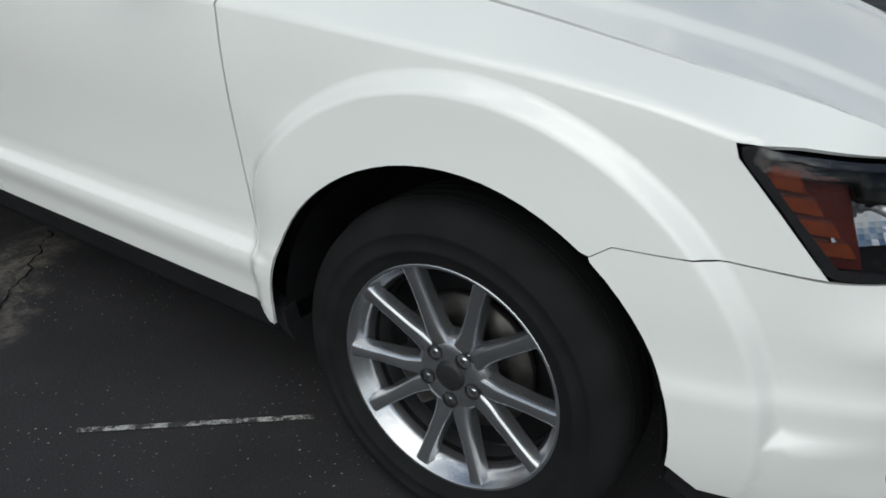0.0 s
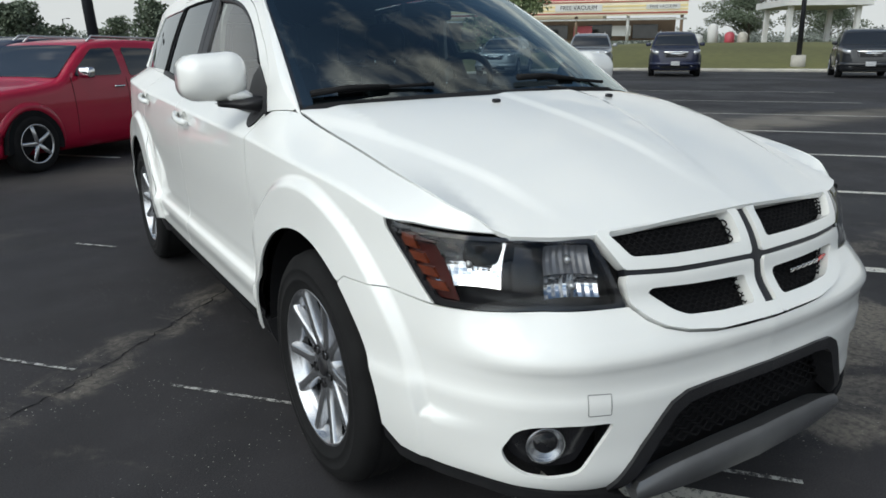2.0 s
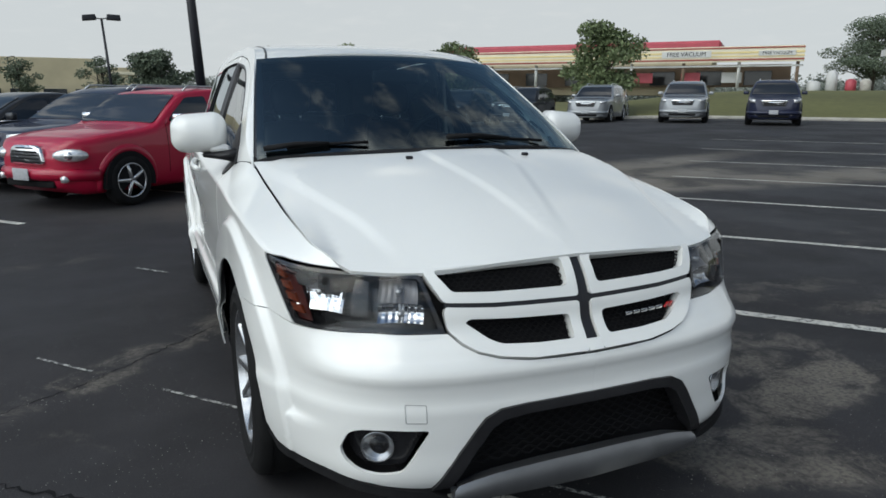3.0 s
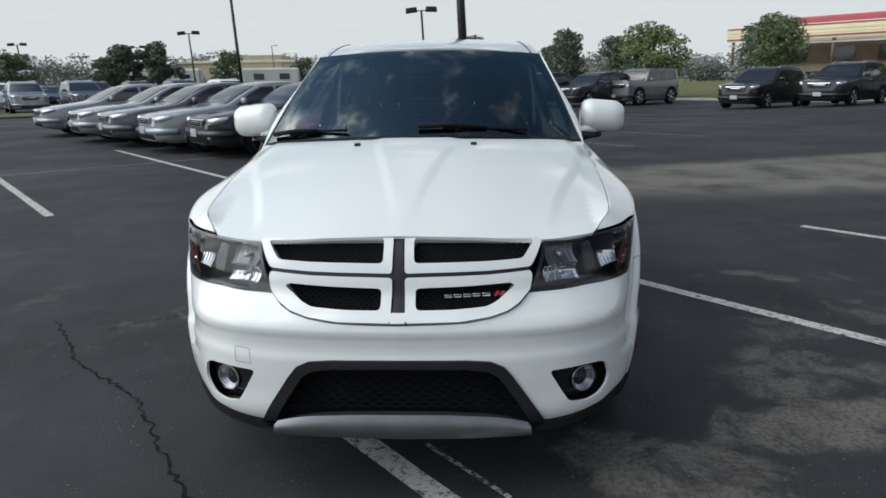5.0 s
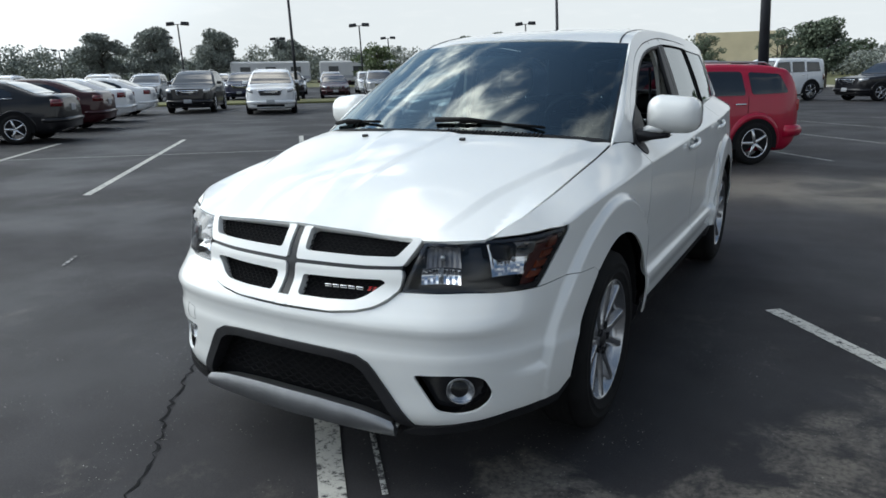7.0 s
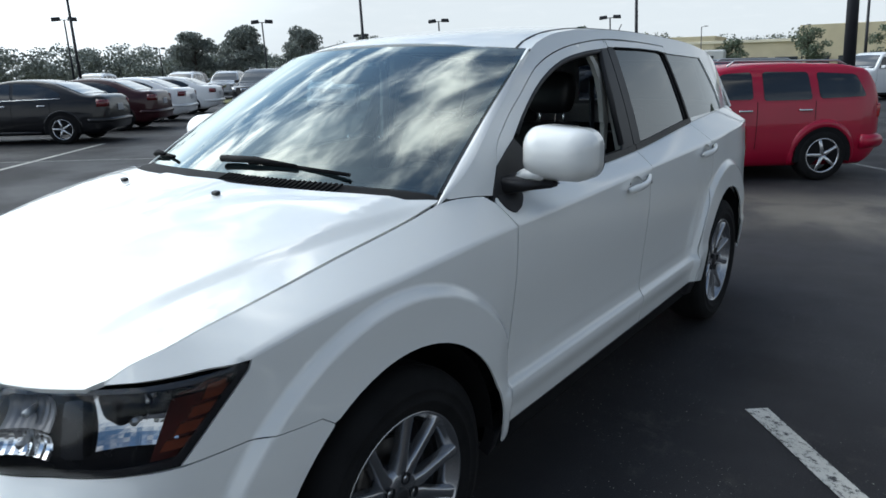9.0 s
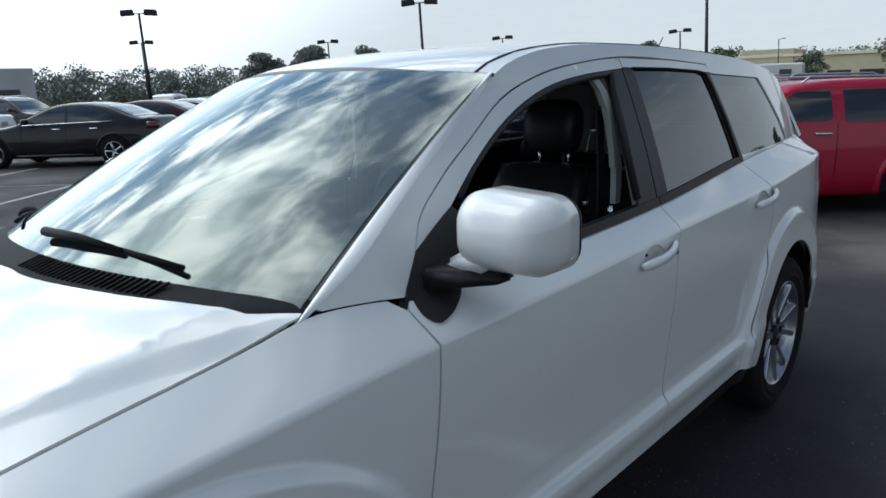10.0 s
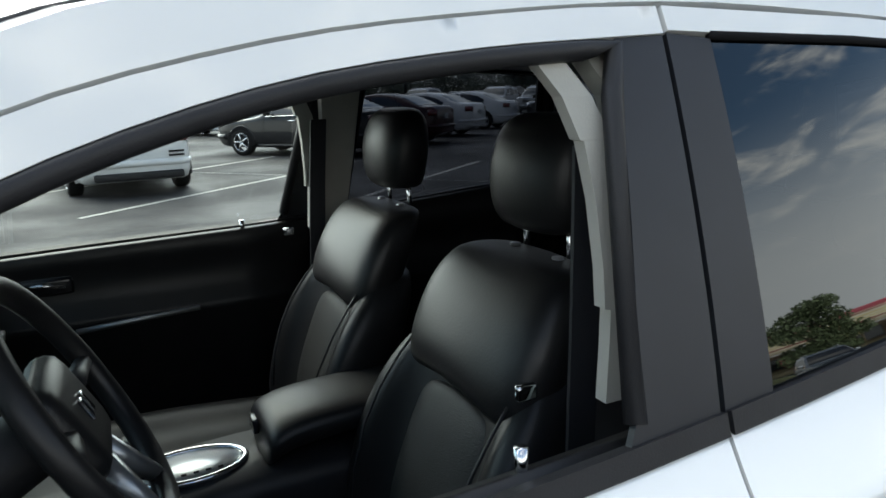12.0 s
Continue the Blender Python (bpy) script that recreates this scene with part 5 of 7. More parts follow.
for s in (1, -1):
    # inner face of the doors, with armrest, pull and lock knob
    dp = new("door_panel")
    dp.parent = car
    bm = bmesh.new()
    for y0, y1 in ((.66, 1.70), (1.78, 2.50)):
        rings = []
        for y in np.linspace(y0, y1, 6):
            rings.append([(s * x, y, z) for x, z in ((.815, .45), (.78, .45), (.755, .60), (.77, .86), (.745, .90), (.745, .925), (.78, .955), (.772, 1.06), (.735, float(top_z(y)) + .012), (.755, float(top_z(y)) + .018), (.785, float(top_z(y)) - .06))])
        loft(bm, rings)
    part("panel_skin", bm, LEATHER, dp)
    bm = bmesh.new()
    tube(bm, [(s * .742, 1.04, .893), (s * .735, 1.15, .902), (s * .735, 1.36, .915)], .008, 6)
    part("pull_trim", bm, SILVER, dp)
    bm = bmesh.new()
    block(bm, (.02, .13, .05), pose(s * .772, .985, 1.02), .012)
    part("handle_cup", bm, GLOSSBLACK, dp)
    bm = bmesh.new()
    tube(bm, [(s * .765, .93, 1.025), (s * .75, .97, 1.03), (s * .755, 1.03, 1.02)], .008, 6)
    part("inner_handle", bm, CHROME, dp)
    bm = bmesh.new()
    rod(bm, (s * .745, 1.50, 1.12), (s * .743, 1.50, 1.155), .007, .008, 8)
    part("lock_knob", bm, CHROME, dp)
    # pale trim and belt on the middle pillar
    hard_strip("pillar_trim", [[(s * (.655 + ox), y0 + .025, z), (s * (.655 + ox), y1 + .025, z), (s * (.635 + ox), y1 + .025, z), (s * (.635 + ox), y0 + .025, z)]
                            for z, y0, y1, ox in ((1.13, 1.648, 1.682, .012), (1.20, 1.652, 1.690, .010), (1.249, 1.654, 1.694, .008), (1.251, 1.645, 1.694, .008), (1.30, 1.644, 1.693, .004), (1.38, 1.638, 1.684, -.006), (1.449, 1.628, 1.668, -.018), (1.451, 1.622, 1.668, -.018), (1.50, 1.603, 1.645, -.028), (1.545, 1.57, 1.61, -.042))], BEIGE, car, "pale grey-beige pillar trim")
    hard_strip("pillar_lining", [[(s * (.70 + ox), y0, z), (s * (.70 + ox), y1, z), (s * (.665 + ox), y1, z), (s * (.665 + ox), y0, z)]
                              for z, y0, y1, ox in ((.50, 1.66, 1.84, .08), (1.10, 1.71, 1.80, .05), (1.35, 1.73, 1.82, -.02), (1.50, 1.71, 1.82, -.085), (1.58, 1.67, 1.82, -.125))], BEIGE, car, "pale grey-beige pillar trim")
    bm = bmesh.new()
    pts = [(s * .585, 1.70, 1.44), (s * .60, 1.69, 1.25), (s * .61, 1.68, 1.0), (s * .61, 1.66, .62)]
    loft(bm, [[tuple(Vector(p) + Vector((q * s * .003, q2, 0))) for q, q2 in ((1, -.022), (1, .022), (-1, .022), (-1, -.022))] for p in pts])
    part("seat_belt", bm, TRIM, car, smooth=False)
    bm = bmesh.new()
    block(bm, (.012, .03, .022), pose(s * .60, 1.60, 1.135), .004)
    part("belt_tongue", bm, CHROME, car)

# dashboard, wheel, console
bm = bmesh.new()
rings = []
for x in np.linspace(-.76, .76, 13):
    k = 1 - .35 * (abs(x) / .76) ** 3
    bump_ = .035 * math.exp(-((x - .36) / .17) ** 2)
    yb = float(glass_foot(np.array(abs(x)))[0]) + .03
    rings.append([(x, yb, 1.10), (x, yb + .25, 1.115 + bump_ * .3), (x, .74 * k + .10, 1.105 + bump_), (x, .84 * k + .05, 1.07 + bump_), (x, .86 * k + .04, .98), (x, .80 * k + .04, .82), (x, .70, .62), (x, .55, .60), (x, .5, .9)])
loft(bm, rings)
dash = part("dashboard", bm, DASH, car)
bm = bmesh.new()
block(bm, (.30, .05, .30), pose(0, .875, .93, -14), .02)
part("centre_console", bm, GLOSSBLACK, dash)
bm = bmesh.new()
block(bm, (.20, .02, .13), pose(0, .905, .99, -14), .008)
part("touch_screen", bm, GLOSSBLACK, dash)
for x in (-.62, -.10, .10, .62):
    bm = bmesh.new()
    rod(bm, (x, .80, 1.04), (x, .885, 1.035), .045, .045, 18)
    part("air_vent", bm, SILVER, dash)
for x in (-.40,):
    bm = bmesh.new()
    block(bm, (.44, .012, .03), pose(x, .89, .95, -10), .006)
    part("dash_trim", bm, SILVER, dash)
sw = new("steering_wheel")
sw.parent = car
M = Matrix.Translation((.36, 1.095, 1.13)) @ Matrix.Rotation(radians(118), 4, "X")
bm = bmesh.new()
tube(bm, [M @ Vector((.185 * math.cos(a), .185 * math.sin(a), 0)) for a in np.linspace(0, 2 * math.pi, 40, endpoint=False)], .017, 10, True)
part("rim", bm, LEATHER, sw)
bm = bmesh.new()
block(bm, (.17, .14, .05), M @ pose(0, 0, .02), .03, 3)
part("hub", bm, LEATHER, sw)
for a in (0, 180, 250, 290):
    bm = bmesh.new()
    rod(bm, M @ Vector((.06 * math.cos(radians(a)), .06 * math.sin(radians(a)), .02)), M @ Vector((.178 * math.cos(radians(a)), .178 * math.sin(radians(a)), 0)), .018, .012, 8)
    part("spoke", bm, SILVER if a > 200 else TRIM, sw)
bm = bmesh.new()
for dx in (-.012, .012):
    block(bm, (.016, .03, .004), M @ pose(dx, 0, -.007), .002)
part("hub_emblem", bm, CHROME, sw)
bm = bmesh.new()
rod(bm, M @ Vector((0, 0, .04)), M @ Vector((0, 0, .26)), .045, .06, 12)
part("column", bm, BLACK, sw)

con = new("centre_console")
con.parent = car
bm = bmesh.new()
rings = []
for y, z, w in ((.78, .80, .12), (.95, .82, .12), (1.15, .81, .12), (1.34, .82, .115), (1.37, .82, .115), (1.70, .82, .115), (1.78, .78, .11)):
    rings.append([(-w, y, .46), (-w, y, z - .03), (-w + .02, y, z), (w - .02, y, z), (w, y, z - .03), (w, y, .46)])
loft(bm, rings)
part("console_body", bm, TRIM, con)
cushion("armrest", [[(-.10, y, z - .08), (-.105, y, z - .02), (-.07, y, z), (.07, y, z), (.105, y, z - .02), (.10, y, z - .08)] for y, z in ((1.365, .875), (1.38, .905), (1.45, .922), (1.60, .925), (1.70, .92), (1.72, .90))], LEATHER, con)
bm = bmesh.new()
block(bm, (.04, .012, .03), pose(0, 1.362, .88), .004)
part("armrest_latch", bm, GLOSSBLACK, con)
bm = bmesh.new()
tube(bm, [(.062 * math.cos(a), 1.235 + .105 * math.sin(a), .822 + .0 * math.sin(a)) for a in np.linspace(0, 2 * math.pi, 32, endpoint=False)], .007, 8, True)
part("shift_surround", bm, CHROME, con)
bm = bmesh.new()
rings = [[(r * .06 * math.cos(a), 1.235 + r * .10 * math.sin(a), z) for a in np.linspace(0, 2 * math.pi, 24, endpoint=False)] for r, z in ((1, .812), (1, .823), (.2, .824))]
loft(bm, rings)
part("shift_plate", bm, SILVER, con)
bm = bmesh.new()
rod(bm, (.0, 1.16, .82), (.0, 1.15, .87), .012, .014, 10)
block(bm, (.045, .06, .05), pose(0, 1.148, .885, 15), .018, 3)
part("shift_lever", bm, LEATHER, con)
for k in range(5):
    bm = bmesh.new()
    block(bm, (.006, .010, .002), pose(.035, 1.20 + k * .022, .826), .0005, 1)
    part("gear_mark", bm, SEAM, con)
# inside mirror
bm = bmesh.new()
block(bm, (.24, .035, .065), pose(0, .80, 1.475, -12), .015, 3)
part("inside_mirror", bm, BLACK, car)


# ---- other cars of the lot ----
def paint(name, c, metal=.3):
    return material(name, c, .45, metal, .05, 2, 0, 300, coat=.6 if max(c) < .05 else 1.0, spec=.2)


DARKGLASS = material("dark_car_glass", (.018, .020, .023), .06, 0, .1, 3, spec=.8)
WHEELSILVER = material("bright_wheel", (.55, .56, .58), .25, .9, .05, 14)
LAMPGLASS = material("clear_lamp", (.55, .56, .57), .12, .5, .15, 30, coat=1)
TAIL = material("dark_red_lens", (.13, .006, .009), .2, 0, .2, 30, coat=1)
PLATE = material("plate_grey", (.35, .36, .38), .5, 0, .2, 60)
COLOURS = {"silver": paint("silver_paint", (.30, .315, .33), .6), "grey": paint("grey_paint", (.11, .115, .13), .6), "black": paint("black_paint", (.006, .006, .008), 0),
           "navy": paint("navy_paint", (.012, .016, .04)), "white": paint("far_white_paint", (.72, .73, .74), 0), "maroon": paint("maroon_paint", (.035, .005, .008), 0),
           "red": material("red_paint", (.36, .003, .030), .40, 0, .05, 2, 0, 300, coat=.5, spec=.3), "charcoal": paint("charcoal_paint", (.022, .024, .028), .3), "pewter": paint("pewter_paint", (.17, .17, .17), .5)}
def body_kind(tops, wides, leans, belt, hoodz, wheels, wr, glass, screen, back, handles):
    """The numbers of one kind of car: line over its top and plan of its side along y, lean of its sides by height, belt and hood heights,
    wheel places and radius, outlines of the side windows, foot and head of windscreen and rear window."""
    return dict(top=spline(*zip(*tops)), wide=spline(*zip(*wides)), lean=spline(*zip(*leans)), y0=tops[0][0], y1=tops[-1][0], belt=belt, hood=hoodz,
                wheels=wheels, wr=wr, glass=glass, screen=screen, back=back, handles=handles)


KINDS = {
    "sedan": body_kind(
        ((-2.40, .58), (-2.375, .70), (-2.28, .765), (-2.0, .83), (-1.5, .895), (-1.05, .955), (-.92, .985), (-.55, 1.17), (-.12, 1.365), (.15, 1.425), (.5, 1.445), (.9, 1.425), (1.25, 1.355), (1.6, 1.215), (1.88, 1.105), (2.05, 1.085), (2.27, 1.06), (2.36, .97), (2.40, .80)),
        ((-2.40, .50), (-2.34, .64), (-2.24, .745), (-2.05, .83), (-1.5, .895), (0, .91), (1.4, .905), (1.9, .865), (2.2, .80), (2.33, .73), (2.40, .62)),
        ((.18, .93), (.32, .975), (.50, 1.0), (.70, .995), (.85, .975), (.96, .945), (1.05, .905), (1.2, .83), (1.35, .745), (1.45, .67)),
        .955, .84, (-1.44, 1.40), .335,
        (("front_window", ((-.70, .985), (-.30, 1.21), (-.02, 1.335), (.27, 1.365), (.29, 1.005))), ("door_window", ((.36, 1.005), (.35, 1.365), (.80, 1.345), (1.12, 1.265), (1.40, 1.13), (1.38, 1.06), (1.15, 1.03)))),
        (-.90, -.14), (1.24, 1.86), (.10, .98)),
    "suv": body_kind(
        ((-2.36, .68), (-2.34, .86), (-2.25, .94), (-2.0, 1.00), (-1.5, 1.055), (-1.10, 1.10), (-.98, 1.13), (-.60, 1.38), (-.26, 1.585), (0, 1.665), (.5, 1.71), (1.2, 1.70), (1.8, 1.645), (2.04, 1.56), (2.2, 1.27), (2.30, 1.0), (2.36, .76)),
        ((-2.36, .56), (-2.31, .70), (-2.22, .80), (-2.0, .88), (-1.5, .925), (0, .94), (1.4, .935), (1.95, .90), (2.2, .84), (2.36, .72)),
        ((.20, .93), (.34, .97), (.55, 1.0), (.85, .995), (1.02, .98), (1.12, .955), (1.25, .915), (1.45, .845), (1.60, .78), (1.72, .70)),
        1.11, 1.02, (-1.43, 1.42), .375,
        (("front_window", ((-.72, 1.155), (-.40, 1.385), (-.14, 1.53), (.22, 1.57), (.25, 1.15))), ("door_window", ((.33, 1.15), (.32, 1.572), (1.10, 1.56), (1.18, 1.18))), ("quarter_window", ((1.27, 1.19), (1.20, 1.555), (1.70, 1.51), (1.86, 1.38), (1.94, 1.24)))),
        (-.96, -.28), (2.06, 2.20), (.10, 1.02)),
    "boxy": body_kind(
        ((-2.30, .78), (-2.285, 1.06), (-2.20, 1.135), (-1.9, 1.165), (-1.3, 1.185), (-.90, 1.21), (-.82, 1.25), (-.64, 1.55), (-.50, 1.755), (-.38, 1.82), (.3, 1.86), (1.6, 1.85), (2.05, 1.81), (2.20, 1.70), (2.27, 1.25), (2.30, .80)),
        ((-2.30, .76), (-2.26, .84), (-2.1, .90), (-1.5, .935), (0, .945), (1.6, .94), (2.1, .91), (2.30, .80)),
        ((.26, .95), (.45, .99), (.8, 1.0), (1.10, .99), (1.20, .97), (1.30, .945), (1.55, .90), (1.75, .855), (1.86, .79)),
        1.21, 1.14, (-1.42, 1.42), .43,
        (("front_window", ((-.66, 1.265), (-.46, 1.69), (.20, 1.715), (.22, 1.26))), ("door_window", ((.33, 1.26), (.32, 1.715), (1.0, 1.715), (1.02, 1.27))), ("quarter_window", ((1.14, 1.28), (1.12, 1.705), (1.84, 1.69), (1.93, 1.30)))),
        (-.83, -.50), (2.21, 2.25), (.08, .90)),
}


def far_wheels(t, hw, yf, yr, wr, open_r=.07):
    for yc in (yf, yr):
        for s in (1, -1):
            w = new("wheel")
            w.parent = t
            w.matrix_basis = pose(s * (hw - .105), yc, wr, 0, 0, 0 if s > 0 else 180)
            # black disc laid on the uncut body, a wheel opening's shade in its colour
            bm = bmesh.new()
            lathe(bm, [(.02, wr + open_r), (.106, wr + open_r)], 28)
            lathe(bm, [(.104, .01), (.1043, wr * .8), (.1045, wr + open_r - .005)], 28)
            bmesh.ops.delete(bm, geom=[f for f in bm.faces if f.calc_center_median().z < -.08], context="FACES")
            part("wheel_opening", bm, SEAM, w)
            bm = bmesh.new()
            lathe(bm, [(-.10, wr * .7), (-.105, wr * .9), (-.08, wr), (.08, wr), (.112, wr * .93), (.118, wr * .8), (.112, wr * .68)], 32)
            part("tyre", bm, RUBBER, w)
            bm = bmesh.new()
            lathe(bm, [(.112, wr * .69), (.118, wr * .67), (.108, wr * .64), (.104, wr * .63)], 32)
            rm = part("rim", bm, WHEELSILVER, w)
            for k in range(5):
                bm = bmesh.new()
                block(bm, (.022, wr * .17, wr * .62), pose(.110, 0, wr * .33), .008, 1, (1, .75))
                bmesh.ops.transform(bm, matrix=pose(0, 0, 0, k * 72 + 15), verts=bm.verts[:])
                part("spoke", bm, WHEELSILVER, rm)


def far_car(name, label, kind, colour, m, group="", face="plain"):
    """A parked car: one shell by its kind's lines, glazing laid into it, lamps, grille, bumpers, wheels."""
    k = KINDS[kind]
    body = COLOURS[colour]
    t = thing(name, label, "car", group, m)
    y0, y1, belt = k["y0"], k["y1"], k["belt"]

    def side(y, z):
        y, z = np.asarray(y, float), np.asarray(z, float)
        return np.stack([k["wide"](y) * k["lean"](z), y + 0 * z, z + 0 * y], -1)

    def over(x, y):
        x, y = np.asarray(x, float), np.asarray(y, float)
        half = k["wide"](y) * k["lean"](k["top"](y) - .05)
        return np.stack([x * half, y + 0 * x, k["top"](y) + .016 - .018 * np.abs(x) ** 3], -1)
    bm = bmesh.new()
    rings = []
    for y in np.concatenate((np.linspace(y0, y0 + .35, 9), np.linspace(y0 + .45, y1 - .45, 34), np.linspace(y1 - .38, y1, 9))):
        zt = float(k["top"](y))
        zb = .21 + .06 * float(step01(y0 + .4, y0, y)) + .12 * float(step01(y1 - .4, y1, y))
        w = float(k["wide"](y))
        half = [(0, zb), (w * .85, zb), (w * .94, zb + .04)]
        for q in np.linspace(0, 1, 10)[1:]:
            z = zb + .04 + (zt - .05 - zb - .04) * q
            half.append((float(side(y, z)[0]), z))
        e = half[-1][0]
        half += [(e * .965, zt - .018), (e * .88, zt), (e * .5, zt + .014), (0, zt + .016)]
        rings.append([(x, y, z) for x, z in half] + [(-x, y, z) for x, z in half[-2:0:-1]])
    loft(bm, rings)
    part("body", bm, body, t).data.set_sharp_from_angle(angle=radians(48))
    mid = (0, 0, .6)
    f, h = k["screen"]
    patch("windscreen", rounded([(-.90, f), (.90, f), (.88, h), (-.88, h)], .05), over, DARKGLASS, t, .09, out=.010, thick=.008, centre=mid)
    f, h = k["back"]
    patch("rear_window", rounded([(-.84, f), (.84, f), (.86, h), (-.86, h)], .03), over, DARKGLASS, t, .09, out=.010, thick=.008, centre=mid)
    bright = colour in ("black", "charcoal", "navy")
    for s in (1, -1):
        for nm, pl in k["glass"]:
            patch(nm, rounded(pl, .04), side, DARKGLASS, t, .10, sides=(s,), out=.004, thick=.006, centre=mid)
        line = [q for _, pl in k["glass"] for q in pl]
        lo, hi = min(q[0] for q in line), max(q[0] for q in line)
        bm = bmesh.new()
        tube(bm, [(s * (float(side(y, z)[0]) + .004), float(y), z) for y, z in ((y, belt + .02 + (.05 if kind == "sedan" else .07) * (y - lo) / (hi - lo)) for y in np.linspace(lo, hi, 8))], .009, 5)
        part("belt_trim", bm, CHROME if bright and kind == "sedan" else BLACK, t)
        for y, za, zb in ((-.74, belt - .03, .42), (.31, belt - .02, .36), (1.16, belt, .72)):
            bm = bmesh.new()
            tube(bm, [(s * (float(side(y, z)[0]) + .001), y, z) for z in np.linspace(za, zb, 6)], .004, 4)
            part("door_seam", bm, SEAM, t)
        for yc in k["wheels"]:
            bm = bmesh.new()
            r = k["wr"] + .075
            pts = [side(yc + r * math.cos(a), k["wr"] + r * math.sin(a)) for a in np.linspace(radians(-14), radians(194), 20)]
            tube(bm, [(s * (float(p[0]) - .018), float(p[1]), float(p[2])) for p in pts], .030 if kind == "sedan" else .038, 8)
            part("wheel_arch", bm, BLACK if kind == "boxy" else body, t)
        bm = bmesh.new()
        tube(bm, [(s * (float(side(y, .30)[0]) - .01), float(y), .27) for y in np.linspace(k["wheels"][0] + .5, k["wheels"][1] - .5, 6)], .035, 6)
        part("sill", bm, body if kind == "sedan" else BLACK, t)
        for y in k["handles"]:
            bm = bmesh.new()
            p = side(y, belt - .085)
            block(bm, (.035, .19, .030), pose(s * (float(p[0]) + .010), y, belt - .085), .011)
            part("door_handle", bm, CHROME if bright else body, t)
        bm = bmesh.new()
        block(bm, (.20, .10, .13), pose(s * (float(side(-.55, belt)[0]) + .12), -.56, belt + .10), .045, 3)
        part("side_mirror", bm, body, t)
        # slanted headlamp wrapped round the corner, fog lamp, tail lamp
        zl, hl = (k["hood"] - .13, .125) if kind != "boxy" else (.99, .17)
        yl = np.linspace(y0 + .03, y0 + .34, 6) if kind != "boxy" else np.linspace(y0 + .005, y0 + .05, 6)
        bm = bmesh.new()
        rows = []
        for i, y in enumerate(yl):
            q = i / 5
            up = zl + hl * (.45 + .35 * q) if kind != "boxy" else zl + hl * .5
            dn = zl - hl * (.55 - .75 * q) if kind != "boxy" else zl - hl * .5
            pa, pb = side(y, up), side(y, dn)
            rows.append([(s * (float(pa[0]) + .010), y - .010, up), (s * (float(pb[0]) + .014), y - .014, dn), (s * (float(pb[0]) - .05), y + .05, dn), (s * (float(pa[0]) - .05), y + .05, up)])
        loft(bm, rows)
        part("headlamp", bm, LAMPGLASS, t)
        bm = bmesh.new()
        rod(bm, (s * .58, y0 + .06, .42), (s * .60, y0 - .004, .42), .045, .045, 14)
        part("fog_lamp", bm, LAMPGLASS, t)
        bm = bmesh.new()
        yy = np.linspace(y1 - .24, y1 - .012, 5)
        za, zb = (.99, .83) if kind == "sedan" else (1.18, .90)
        rows = []
        for y in yy:
            pa, pb = side(y, za), side(y, zb)
            rows.append([(s * (float(pa[0]) + .010), y + .006, za), (s * (float(pb[0]) + .012), y + .008, zb), (s * (float(pb[0]) - .06), y - .04, zb), (s * (float(pa[0]) - .06), y - .04, za)])
        loft(bm, rows)
        part("tail_lamp", bm, TAIL, t)
        if kind != "sedan":
            bm = bmesh.new()
            tp = float(k["top"](.5))
            tube(bm, [(s * .58, .05, tp - .04), (s * .58, .18, tp + .045), (s * .58, 1.40, tp + .035), (s * .58, 1.58, tp - .05)], .017, 6)
            part("roof_rail", bm, SILVER if kind == "suv" else BLACK, t)
    # face: grille with bars, lower intake, bumper lip
    gz, gh, gw = {"sedan": (.68, .13, .72), "suv": (.82, .20, .86), "boxy": (.99, .19, 1.30)}[kind]
    bm = bmesh.new()
    loft(bm, [[(x, y, z) for x, z in rounded([(-gw * .42 * q, gz - gh / 2 * q), (gw * .42 * q, gz - gh / 2 * q), (gw * .5 * q, gz + gh / 2 * q), (-gw * .5 * q, gz + gh / 2 * q)], .03)] for y, q in ((y0 + .06, 1.06), (y0 - .020, 1.06), (y0 - .028, .98))])
    grl = part("grille", bm, CHROME if kind != "sedan" or face != "plain" else SILVER, t)
    # grille gaps are black blocks laid on, shade put into their colour
    for i in range(3):
        bm = bmesh.new()
        if kind == "boxy":
            for q in (-1, 1):
                block(bm, (.10, .02, gh * .8), pose((i + .5) * .19 * q, y0 - .024, gz), .006)
        else:
            block(bm, (gw * (.80 + .05 * i), .02, gh * .20), pose(0, y0 - .024, gz + (i - 1) * gh * .30), .006)
        part("grille_gap", bm, SEAM, grl)
    bm = bmesh.new()
    block(bm, (1.05, .10, .10), pose(0, y0 + .035, .34), .03)
    part("lower_intake", bm, SEAM, t)
    bm = bmesh.new()
    pts = [(float(k["wide"](y)) * q * .97, float(y), .47) for q, ys in ((-1, np.linspace(y0 + .45, y0, 7)), (1, np.linspace(y0, y0 + .45, 7))) for y in ys]
    tube(bm, pts, .075, 8)
    part("front_bumper", bm, body if kind != "boxy" else BLACK, t)
    bm = bmesh.new()
    pts = [(float(k["wide"](y)) * q * .97, float(y), .52) for q, ys in ((-1, np.linspace(y1 - .45, y1, 7)), (1, np.linspace(y1, y1 - .45, 7))) for y in ys]
    tube(bm, pts, .055, 8)
    part("rear_bumper", bm, body if kind != "boxy" else BLACK, t)
    bm = bmesh.new()
    block(bm, (.31, .012, .155), pose(0, y0 - .082, .49), .006)
    part("front_plate", bm, PLATE, t)
    bm = bmesh.new()
    block(bm, (.31, .012, .155), pose(0, y1 + .012, .80), .006)
    part("rear_plate", bm, PLATE, t)
    far_wheels(t, float(k["wide"](0)) + .012, *k["wheels"], k["wr"])
    return t


PROTO = {}


